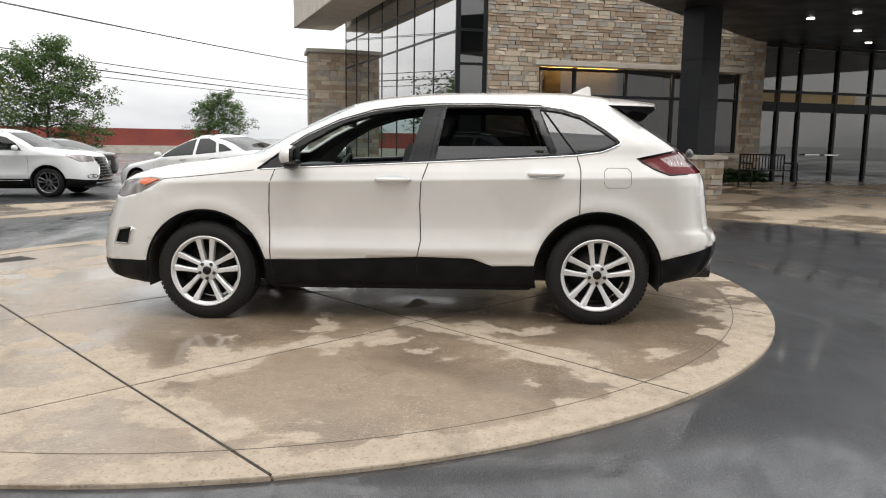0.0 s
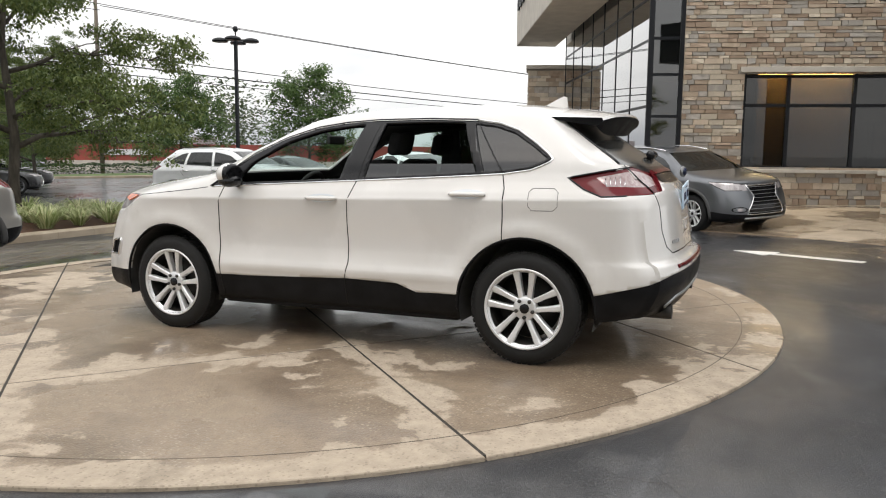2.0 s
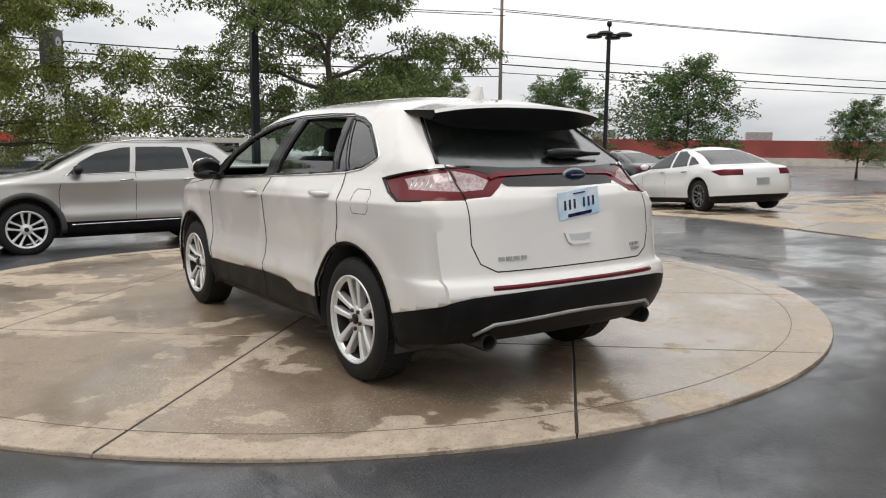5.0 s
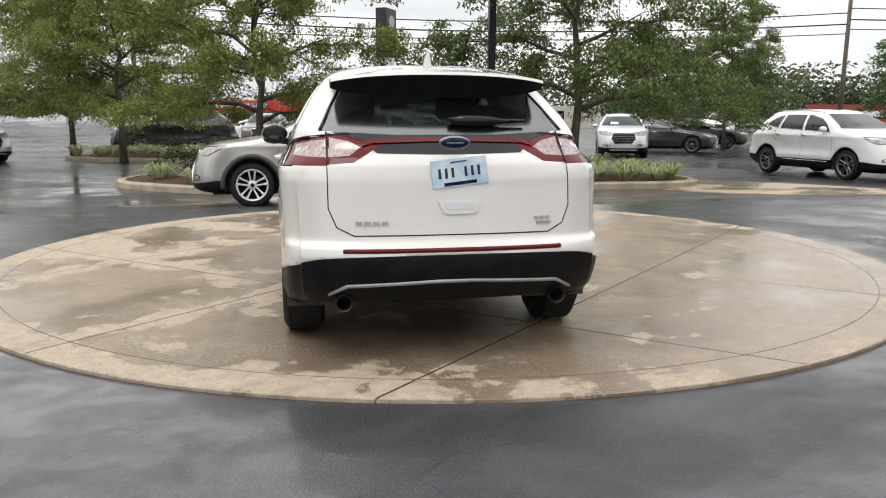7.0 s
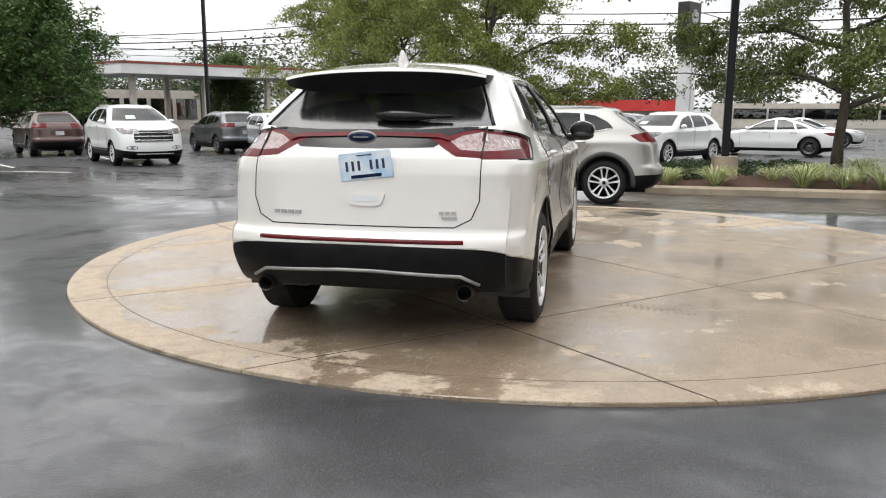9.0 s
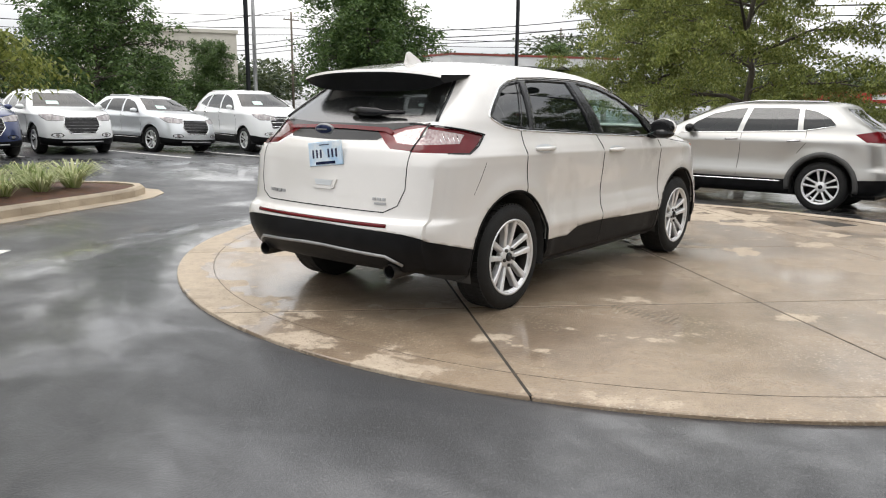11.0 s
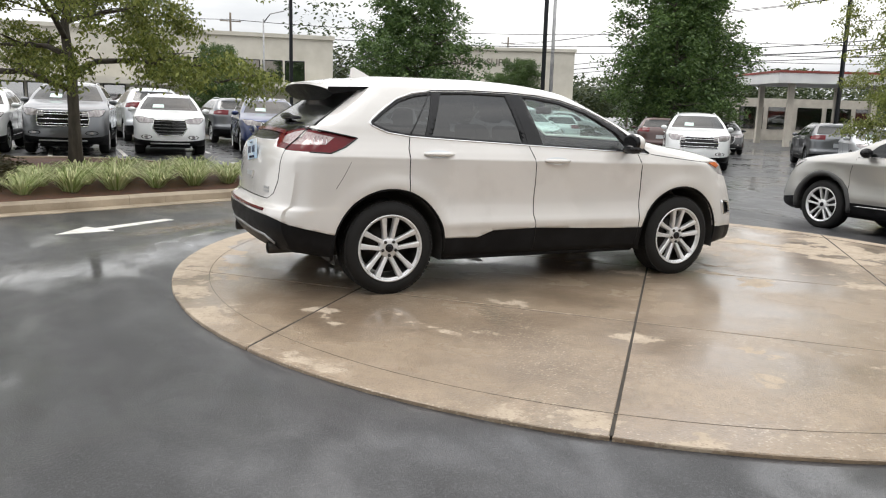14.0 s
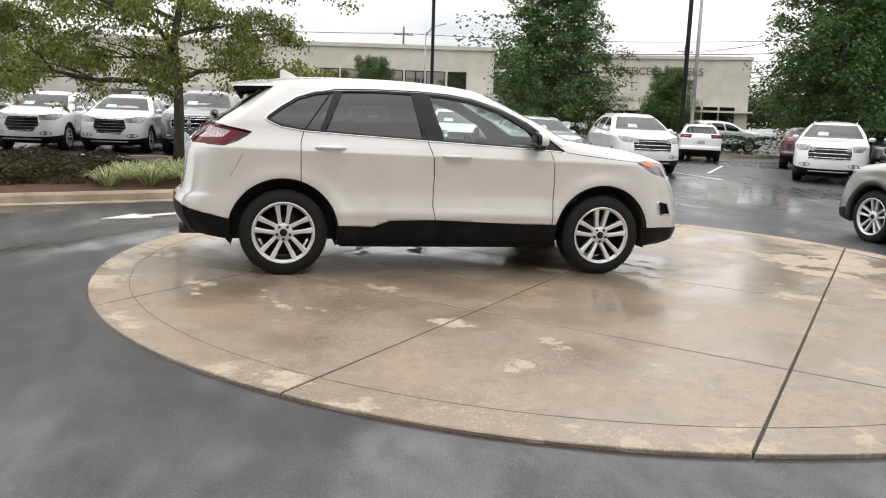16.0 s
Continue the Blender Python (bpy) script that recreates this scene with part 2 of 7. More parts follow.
    w.put(w.b.inputs["Coat Roughness"], w.ramp(w.math("ADD", soak, w.math("MULTIPLY", fine, 0.5)), 0.2, 1.3, 0.30, 0.10, False))
    w.b.inputs["Coat IOR"].default_value = 1.4
    w.bump(w.math("ADD", peb.outputs["Distance"], w.noise(140.0, 2)), 0.28)
    return m


def paving(name, dark, light):
    """Exposed-aggregate tan concrete: wet in irregular patches with sharp borders, pebbles in the surface."""
    m = surf(name, dark, light, 0.62, (0.16, 0.75), 0.30, 120.0, 0, 0, 0.5, (0.49, 0.515), (1, 1, 1), 0.10)
    n, l = m.node_tree.nodes, m.node_tree.links
    b = n["Principled BSDF"]
    old = b.inputs["Base Color"].links[0].from_socket
    co, peb, rmp, mul = n.new("ShaderNodeTexCoord"), n.new("ShaderNodeTexVoronoi"), n.new("ShaderNodeValToRGB"), n.new("ShaderNodeMix")
    cloud = n.new("ShaderNodeTexNoise")
    cloud.inputs["Scale"].default_value, cloud.inputs["Detail"].default_value = 2.6, 8
    peb.inputs["Scale"].default_value = 75.0
    l.new(co.outputs["Object"], peb.inputs["Vector"])
    l.new(co.outputs["Object"], cloud.inputs["Vector"])
    rmp.color_ramp.elements[0].color, rmp.color_ramp.elements[1].color = (0.82, 0.80, 0.78, 1), (1.06, 1.05, 1.03, 1)
    l.new(peb.outputs["Color"], rmp.inputs["Fac"])
    mul.data_type, mul.blend_type = "RGBA", "MULTIPLY"
    mul.inputs["Factor"].default_value = 1.0
    l.new(old, mul.inputs["A"])
    l.new(rmp.outputs["Color"], mul.inputs["B"])
    mul2, rmp2 = n.new("ShaderNodeMix"), n.new("ShaderNodeValToRGB")
    mul2.data_type, mul2.blend_type = "RGBA", "MULTIPLY"
    mul2.inputs["Factor"].default_value = 1.0
    rmp2.color_ramp.elements[0].position, rmp2.color_ramp.elements[0].color = 0.3, (0.80, 0.78, 0.75, 1)
    rmp2.color_ramp.elements[1].position, rmp2.color_ramp.elements[1].color = 0.7, (1.08, 1.07, 1.05, 1)
    l.new(cloud.outputs["Fac"], rmp2.inputs["Fac"])
    l.new(mul.outputs["Result"], mul2.inputs["A"])
    l.new(rmp2.outputs["Color"], mul2.inputs["B"])
    l.new(mul2.outputs["Result"], b.inputs["Base Color"])
    return m


ASPHALT = wet_asphalt()
CONCRETE = paving("tan_concrete", (0.255, 0.200, 0.143), (0.47, 0.395, 0.305))
KERB = surf("kerb_concrete", (0.31, 0.25, 0.18), (0.48, 0.40, 0.30), 2.0, (0.5, 0.8), 0.3, 80)
MULCH = surf("mulch", (0.05, 0.022, 0.012), (0.13, 0.06, 0.035), 9.0, (0.7, 0.95), 1.0, 45)
LAWN = surf("lawn", (0.05, 0.085, 0.02), (0.11, 0.16, 0.045), 3.0, (0.7, 0.95), 0.8, 60)
MARKING = surf("road_marking", (0.50, 0.48, 0.43), (0.72, 0.70, 0.66), 6.0, (0.35, 0.6), 0.2, 90, contrast=(0.3, 0.5))
WHITE = paint("white_pearl_paint", (0.70, 0.675, 0.645), 0.0, 0.22)
WHITE_B = paint("white_paint", (0.78, 0.79, 0.79), 0.0, 0.3)
SILVER = paint("silver_paint", (0.42, 0.41, 0.39), 0.75, 0.32)
GREY = paint("grey_paint", (0.13, 0.135, 0.145), 0.7, 0.32)
DARK = paint("black_paint", (0.02, 0.02, 0.022), 0.2, 0.25)
BLUE = paint("blue_paint", (0.015, 0.03, 0.11), 0.4, 0.28)
BROWN = paint("brown_paint", (0.055, 0.02, 0.016), 0.4, 0.3)
LIGHT_SILVER = paint("pale_silver_paint", (0.60, 0.62, 0.64), 0.6, 0.3)
PLASTIC = surf("black_plastic", (0.005, 0.005, 0.0055), (0.010, 0.010, 0.011), 8.0, (0.36, 0.48), 0.15, 400, spec=0.13)
GLOSS_BLACK = surf("gloss_black", (0.006, 0.006, 0.007), (0.010, 0.010, 0.011), 3.0, (0.14, 0.22), spec=0.3)
RUBBER = surf("tyre_rubber", (0.008, 0.008, 0.008), (0.016, 0.0155, 0.015), 12.0, (0.6, 0.8), 0.3, 150, spec=0.3)
ALLOY = surf("alloy", (0.66, 0.66, 0.66), (0.78, 0.78, 0.78), 7.0, (0.30, 0.4), 0.0, 100, 0.45)
CHROME = surf("chrome", (0.62, 0.62, 0.62), (0.72, 0.72, 0.72), 5.0, (0.08, 0.15), 0, 100, 1.0)
DARK_METAL = surf("dark_metal", (0.03, 0.03, 0.03), (0.07, 0.065, 0.06), 10.0, (0.4, 0.6), 0.2, 100, 0.7)
BLACK_STEEL = surf("black_painted_steel", (0.010, 0.011, 0.013), (0.016, 0.017, 0.020), 1.5, (0.30, 0.45), 0.0, 90, spec=0.2)
TINT = glass("privacy_glass", (0.05, 0.055, 0.055), 0.35, 0.02, 0.085)
RAIN_GLASS = glass("rain_wet_privacy_glass", (0.10, 0.11, 0.11), 0.25, 0.18, 0.20)
CLEAR = glass("green_tinted_glass", (0.74, 0.88, 0.84), 0.02, 0.02, 0.10)
FACADE_GLASS = glass("facade_glass", (0.30, 0.30, 0.28), 0.25, 0.02, 0.15)
SHOP_GLASS = glass("shop_window_glass", (0.34, 0.33, 0.31), 0.42, 0.02, 0.07)
CAR_GLASS = glass("dark_car_glass", (0.12, 0.13, 0.13), 0.55, 0.03, 0.055)
TAIL_INSET = surf("tail_lamp_inset", (0.24, 0.155, 0.155), (0.38, 0.31, 0.30), 60.0, (0.12, 0.2), 0, 100, 0.2, 0.5, stretch=(1, 1, 0.25))
RED_LENS = surf("red_lens", (0.085, 0.002, 0.005), (0.12, 0.004, 0.007), 5.0, (0.10, 0.16), 0, 100, 0.0, 0.05, 0.22)
CLEAR_LENS = surf("clear_lens", (0.24, 0.215, 0.215), (0.46, 0.43, 0.425), 14.0, (0.10, 0.2), 0, 100, 0.3, 0.5, stretch=(1, 1, 0.25))
AMBER_LENS = surf("amber_lens", (0.55, 0.10, 0.02), (0.75, 0.17, 0.04), 9.0, (0.1, 0.2), 0, 100, 0, 1.0)
CABIN = surf("cabin_plastic", (0.030, 0.030, 0.030), (0.055, 0.053, 0.050), 6.0, (0.6, 0.75))
SEAT = surf("seat_cloth", (0.022, 0.022, 0.024), (0.045, 0.044, 0.044), 9.0, (0.75, 0.9), 0.4, 200)
PLATE = surf("number_plate_blue", (0.42, 0.60, 0.78), (0.74, 0.80, 0.84), 7.0, (0.35, 0.5))
INK = surf("dark_ink", (0.012, 0.016, 0.05), (0.025, 0.03, 0.08), 20.0, (0.5, 0.6))
EMBLEM = surf("emblem_blue", (0.005, 0.010, 0.035), (0.008, 0.016, 0.055), 20.0, (0.25, 0.35), spec=0.12)
STONES = [surf("stone_" + k, d, c, 5.0, (0.7, 0.9), 0.8, 40, 0, 0, 0.3, random_mix=0.5) for k, d, c in (
    ("tan", (0.38, 0.30, 0.22), (0.54, 0.44, 0.335)), ("buff", (0.46, 0.395, 0.305), (0.63, 0.545, 0.43)),
    ("grey", (0.33, 0.30, 0.26), (0.48, 0.435, 0.385)), ("brown", (0.31, 0.23, 0.165), (0.46, 0.35, 0.26)))]
MORTAR = surf("mortar", (0.26, 0.23, 0.19), (0.36, 0.32, 0.27), 8.0, (0.8, 0.95), 0.5, 60)
STUCCO = surf("stucco", (0.46, 0.42, 0.36), (0.56, 0.52, 0.45), 2.0, (0.7, 0.9), 0.3, 90)
CREAM = surf("cream_render", (0.50, 0.47, 0.40), (0.60, 0.57, 0.50), 0.6, (0.7, 0.9), 0.2, 30)
RED_WALL = surf("red_cladding", (0.20, 0.040, 0.030), (0.29, 0.060, 0.042), 0.5, (0.5, 0.7), 0.2, 20)
ROOF_WHITE = surf("white_roof", (0.62, 0.62, 0.62), (0.74, 0.74, 0.73), 0.6, (0.5, 0.7))
BARK = surf("bark", (0.045, 0.038, 0.03), (0.11, 0.095, 0.075), 10.0, (0.8, 0.95), 1.0, 35, stretch=(1, 1, 0.25))
WOODPOLE = surf("weathered_wood", (0.10, 0.08, 0.06), (0.20, 0.165, 0.13), 5.0, (0.8, 0.9), 0.5, 40, stretch=(1, 1, 0.1))
GALV = surf("galvanised_steel", (0.30, 0.30, 0.30), (0.42, 0.42, 0.42), 4.0, (0.4, 0.55), 0, 60, 0.6)


def leaf_material(name, dark, light):
    m = bpy.data.materials.new(name)
    m.use_nodes = True
    n, l = m.node_tree.nodes, m.node_tree.links
    b = n["Principled BSDF"]
    geo, ramp = n.new("ShaderNodeNewGeometry"), n.new("ShaderNodeValToRGB")
    ramp.color_ramp.elements[0].color, ramp.color_ramp.elements[1].color = (*dark, 1), (*light, 1)
    l.new(geo.outputs["Random Per Island"], ramp.inputs["Fac"])
    l.new(ramp.outputs["Color"], b.inputs["Base Color"])
    b.inputs["Roughness"].default_value = 0.55
    trl, mix = n.new("ShaderNodeBsdfTranslucent"), n.new("ShaderNodeMixShader")
    l.new(ramp.outputs["Color"], trl.inputs["Color"])
    mix.inputs[0].default_value = 0.35
    l.new(b.outputs[0], mix.inputs[1])
    l.new(trl.outputs[0], mix.inputs[2])
    l.new(mix.outputs[0], n["Material Output"].inputs["Surface"])
    return m


LOCUST = leaf_material("locust_leaves", (0.085, 0.118, 0.022), (0.285, 0.310, 0.075))
LOCUST_DARK = leaf_material("dark_locust_leaves", (0.048, 0.082, 0.020), (0.175, 0.215, 0.058))
MAPLE = leaf_material("maple_leaves", (0.034, 0.074, 0.020), (0.130, 0.200, 0.055))
FARLEAF = leaf_material("far_leaves", (0.03, 0.05, 0.022), (0.085, 0.105, 0.04))
SHRUB = leaf_material("shrub_leaves", (0.035, 0.035, 0.015), (0.09, 0.075, 0.03))
HEDGE = leaf_material("hedge_leaves", (0.018, 0.040, 0.012), (0.05, 0.085, 0.025))
BLADES = leaf_material("variegated_blades", (0.22, 0.30, 0.08), (0.80, 0.80, 0.50))


# ---- helpers for meshes ----
TILT_A, TILT_B = 0.01344, 0.00489


def ease(u):
    u = min(1.0, max(0.0, u))
    return u * u * (3 - 2 * u)


def g(x, y):
    """Height of the lot at a place: a gentle slope, with a shallow gutter round the raised pad."""
    rc = math.hypot(x + 1.27, y - 0.54)
    k = min(1.0, 40.0 / max(math.hypot(x, y), 1e-6))
    x, y = x * k, y * k
    return TILT_A * x + TILT_B * y - 0.13 * ease((-5 - x) / 3) - 0.17 * ease((rc - 4.25) / 2.2) * (1 - ease((rc - 10) / 5)) * ease((x + 5) / 4)


def part(name, bm, material, parent=None, label="", smooth=False, angle=None):
    me = bpy.data.meshes.new(name)
    bm.to_mesh(me)
    bm.free()
    for m in (material if isinstance(material, (list, tuple)) else [material]):
        me.materials.append(m)
    if smooth:
        me.shade_smooth()
        if angle:
            me.set_sharp_from_angle(angle=radians(angle))
    ob = new(name, me)
    ob.parent = parent
    if label:
        ob["label"] = label
    return ob


def empty(name, m, label, category, group="", kind=""):
    ob = new(name)
    ob.empty_display_size = 0.2
    ob.matrix_basis = m
    return tagged(ob, label, category, group, kind)


def box(bm, x0, x1, y0, y1, z0, z1, mat=0, bevel=0.0):
    r = bmesh.ops.create_cube(bm, size=1, matrix=Matrix.LocRotScale(((x0 + x1) / 2, (y0 + y1) / 2, (z0 + z1) / 2), None, (x1 - x0, y1 - y0, z1 - z0)))
    fs = {f for v in r["verts"] for f in v.link_faces}
    for f in fs:
        f.material_index = mat
    if bevel:
        es = list({e for v in r["verts"] for e in v.link_edges})
        bmesh.ops.bevel(bm, geom=es, offset=bevel, segments=2, profile=0.5, affect="EDGES")
    return r


def tube(bm, pts, radii, seg=8, closed=False, mat=0):
    """A round bar along a line of points."""
    pts = [Vector(p) for p in pts]
    if not isinstance(radii, (list, tuple)):
        radii = [radii] * len(pts)
    rings, n = [], len(pts)
    side = None
    for i, p in enumerate(pts):
        a = pts[(i - 1) % n] if (closed or i) else p
        b = pts[(i + 1) % n] if (closed or i < n - 1) else p
        d = (b - a).normalized() if (b - a).length else Vector((0, 0, 1))
        ref = side if side is not None else (Vector((0, 0, 1)) if abs(d.z) < 0.9 else Vector((1, 0, 0)))
        u = (ref - d * ref.dot(d))
        u = u.normalized() if u.length > 1e-6 else d.orthogonal().normalized()
        side = u
        v = d.cross(u)
        rings.append([bm.verts.new(p + (u * math.cos(t) + v * math.sin(t)) * radii[i]) for t in (2 * math.pi * k / seg for k in range(seg))])
    for i in range(n if closed else n - 1):
        r0, r1 = rings[i], rings[(i + 1) % n]
        for k in range(seg):
            f = bm.faces.new((r0[k], r0[(k + 1) % seg], r1[(k + 1) % seg], r1[k]))
            f.material_index, f.smooth = mat, True
    if not closed:
        for r, flip in ((rings[0], True), (rings[-1], False)):
            f = bm.faces.new(r[::-1] if flip else r)
            f.material_index = mat


def lathe(bm, profile, seg=32, mat=0):
    """A turned form about the y axis: profile of (radius, y)."""
    rings = [[bm.verts.new((r * math.cos(t), y, r * math.sin(t))) for t in (2 * math.pi * k / seg for k in range(seg))] for r, y in profile]
    for a, b in zip(rings, rings[1:]):
        for k in range(seg):
            f = bm.faces.new((a[k], a[(k + 1) % seg], b[(k + 1) % seg], b[k]))
            f.material_index, f.smooth = mat, True


def prism(bm, poly, z0, z1, mat=0):
    """An upright slab over a flat outline; z0 and z1 may be functions of x, y."""
    h = lambda z, p: z(p[0], p[1]) if callable(z) else z
    lo = [bm.verts.new((p[0], p[1], h(z0, p))) for p in poly]
    hi = [bm.verts.new((p[0], p[1], h(z1, p))) for p in poly]
    fs = [bm.faces.new(hi), bm.faces.new(lo[::-1])]
    n = len(poly)
    fs += [bm.faces.new((lo[i], lo[(i + 1) % n], hi[(i + 1) % n], hi[i])) for i in range(n)]
    for f in fs:
        f.material_index = mat
    return fs


def clip(poly, a, b):
    """The piece of a flat outline to the left of the line from a to b."""
    out, n = [], len(poly)
    side = lambda p: (b[0] - a[0]) * (p[1] - a[1]) - (b[1] - a[1]) * (p[0] - a[0])
    for i in range(n):
        p, q = poly[i], poly[(i + 1) % n]
        sp, sq = side(p), side(q)
        if sp >= 0:
            out.append(p)
        if sp * sq < 0:
            k = sp / (sp - sq)
            out.append((p[0] + (q[0] - p[0]) * k, p[1] + (q[1] - p[1]) * k))
    return out


# ---- ground, disc, apron ----
CX, CY, DISC_R = -1.27, 0.54, 4.22
axis = [-900, -400, -200, -120, -80, -60] + list(range(-50, -9, 1)) + [k / 4 for k in range(-36, 37)] + list(range(10, 51, 1)) + [60, 80, 120, 200, 400, 900]
bm = bmesh.new()
grid = [[bm.verts.new((x, y, g(x, y) - 0.022)) for y in axis] for x in axis]
for i in range(len(axis) - 1):
    for j in range(len(axis) - 1):
        bm.faces.new((grid[i][j], grid[i + 1][j], grid[i + 1][j + 1], grid[i][j + 1]))
tagged(part("ground", bm, ASPHALT, None, "", True), "dark asphalt car park, wet after rain", "ground", kind="structure")

turntable = empty("paved_disc", Matrix(), "round tan concrete display pad with saw-cut joints", "pavement", kind="structure")
bm = bmesh.new()
prism(bm, [(CX + (DISC_R - 0.02) * math.cos(radians(a)), CY + (DISC_R - 0.02) * math.sin(radians(a))) for a in range(0, 360, 4)], lambda x, y: g(x, y) - 0.06, lambda x, y: g(x, y) - 0.003)
SOIL = surf("joint_dirt", (0.018, 0.015, 0.012), (0.05, 0.042, 0.032), 14.0, (0.8, 0.95))
part("joint_bed", bm, SOIL, turntable)
WORN = surf("worn_joint", (0.07, 0.055, 0.040), (0.15, 0.12, 0.09), 9.0, (0.7, 0.9))


def slab(name, poly, parent, top=0.0, depth=0.05, material=CONCRETE):
    """One cast slab with a small bevelled edge, on the slope of the lot."""
    bm = bmesh.new()
    cx, cy = sum(p[0] for p in poly) / len(poly), sum(p[1] for p in poly) / len(poly)
    inner = []
    for x, y in poly:
        d = math.hypot(x - cx, y - cy)
        k = max(0.0, 1 - 0.008 / max(d, 0.05))
        inner.append((cx + (x - cx) * k, cy + (y - cy) * k))
    lo = [bm.verts.new((x, y, g(x, y) + top - depth)) for x, y in poly]
    mid = [bm.verts.new((x, y, g(x, y) + top - 0.006)) for x, y in poly]
    hi = [bm.verts.new((x, y, g(x, y) + top)) for x, y in inner]
    n = len(poly)
    bm.faces.new(hi)
    for i in range(n):
        j = (i + 1) % n
        bm.faces.new((lo[i], lo[j], mid[j], mid[i]))
        bm.faces.new((mid[i], mid[j], hi[j], hi[i]))
    return part(name, bm, material, parent)


N1, N2 = radians(45.85), radians(137.7)
PAD = pad_concrete(CX, CY, DISC_R, N1, N2, -0.038, 0.126, 2.14)
e1, e2 = (math.cos(N1), math.sin(N1)), (math.cos(N2), math.sin(N2))
RING = 3.93
circle = [(CX + DISC_R * math.cos(radians(a)), CY + DISC_R * math.sin(radians(a))) for a in range(0, 360, 3)]
cuts1, cuts2 = [-9, -2.18, -0.038, 2.11, 9], [-9, -2.02, 0.126, 2.235, 9]
GAP = 0.0055
for i in range(4):
    for j in range(4):
        poly = circle
        for e, lo, hi in ((e1, cuts1[i] + GAP, cuts1[i + 1] - GAP), (e2, cuts2[j] + GAP, cuts2[j + 1] - GAP)):
            t = (-e[1], e[0])
            a = (CX + e[0] * lo, CY + e[1] * lo)
            poly = clip(poly, (a[0] + t[0], a[1] + t[1]), (a[0], a[1])) if poly else poly
            b = (CX + e[0] * hi, CY + e[1] * hi)
            poly = clip(poly, b, (b[0] + t[0], b[1] + t[1])) if poly else poly
        if len(poly) > 2:
            slab("slab", poly, turntable, material=PAD)
for q in range(16):
    arc = [2 * math.pi * (q + k / 8) / 16 for k in range(9)]
    bm = bmesh.new()
    prism(bm, [(CX + (RING + 0.003) * math.cos(a), CY + (RING + 0.003) * math.sin(a)) for a in arc] + [(CX + (RING - 0.003) * math.cos(a), CY + (RING - 0.003) * math.sin(a)) for a in arc[::-1]], lambda x, y: g(x, y) - 0.004, lambda x, y: g(x, y) + 0.0012)
    part("tooled_joint", bm, WORN, turntable)

apron = empty("apron", Matrix(), "tan concrete apron round the drive, damp in places", "pavement", kind="structure")
for k in range(11):
    a0, a1 = 20 + 11.0 * k, 20 + 11.0 * (k + 1) - 0.10
    rings = [10.1, 12.6, 15.4, 18.4, 21.5] if a0 < 112 else [9.5, 12.6]
    for r0, r1 in zip(rings, rings[1:]):
        arc = [radians(a0 + (a1 - a0) * q / 5) for q in range(6)]
        slab("slab", [(CX + (r1 - 0.015) * math.cos(a), CY + (r1 - 0.015) * math.sin(a)) for a in arc] + [(CX + r0 * math.cos(a), CY + r0 * math.sin(a)) for a in arc[::-1]], apron, 0.0, 0.06)


# ---- planted islands ----
def island(poly, label, height=0.13, top=MULCH):
    """A kerbed bed: rounded kerb stones round a raised fill."""
    ob = empty("planter_island", Matrix(), label, "planter", kind="structure")
    n = len(poly)
    cx, cy = sum(p[0] for p in poly) / n, sum(p[1] for p in poly) / n
    inn = []
    for x, y in poly:
        d = math.hypot(x - cx, y - cy)
        inn.append((cx + (x - cx) * (1 - 0.17 / d), cy + (y - cy) * (1 - 0.17 / d)))
    bm = bmesh.new()
    fill = [bm.verts.new((x, y, g(x, y) + height - 0.03)) for x, y in inn]
    mid = bm.verts.new((cx, cy, g(cx, cy) + height + 0.10))
    for i in range(n):
        bm.faces.new((fill[i], fill[(i + 1) % n], mid))
    part("bed", bm, top, ob)
    for i in range(n):
        j = (i + 1) % n
        bm = bmesh.new()
        q = lambda p, r, s: (p[0] + (r[0] - p[0]) * s, p[1] + (r[1] - p[1]) * s)
        for o0, o1, k0, k1 in ((q(poly[i], poly[j], 0.004), q(poly[i], poly[j], 0.996), q(inn[i], inn[j], 0.004), q(inn[i], inn[j], 0.996)),):
            h0, h1 = g(*o0), g(*o1)
            w0, w1 = q(o0, k0, 0.25), q(o1, k1, 0.25)
            a = [bm.verts.new((*o0, h0 - 0.05)), bm.verts.new((*o0, h0 + height - 0.04)), bm.verts.new((*w0, h0 + height)), bm.verts.new((*k0, h0 + height)), bm.verts.new((*k0, h0 - 0.05))]
            b = [bm.verts.new((*o1, h1 - 0.05)), bm.verts.new((*o1, h1 + height - 0.04)), bm.verts.new((*w1, h1 + height)), bm.verts.new((*k1, h1 + height)), bm.verts.new((*k1, h1 - 0.05))]
            for s in range(4):
                bm.faces.new((a[s], b[s], b[s + 1], a[s + 1]))
            bm.faces.new(a)
            bm.faces.new(b[::-1])
        part("kerb_stone", bm, KERB, ob)
    return ob


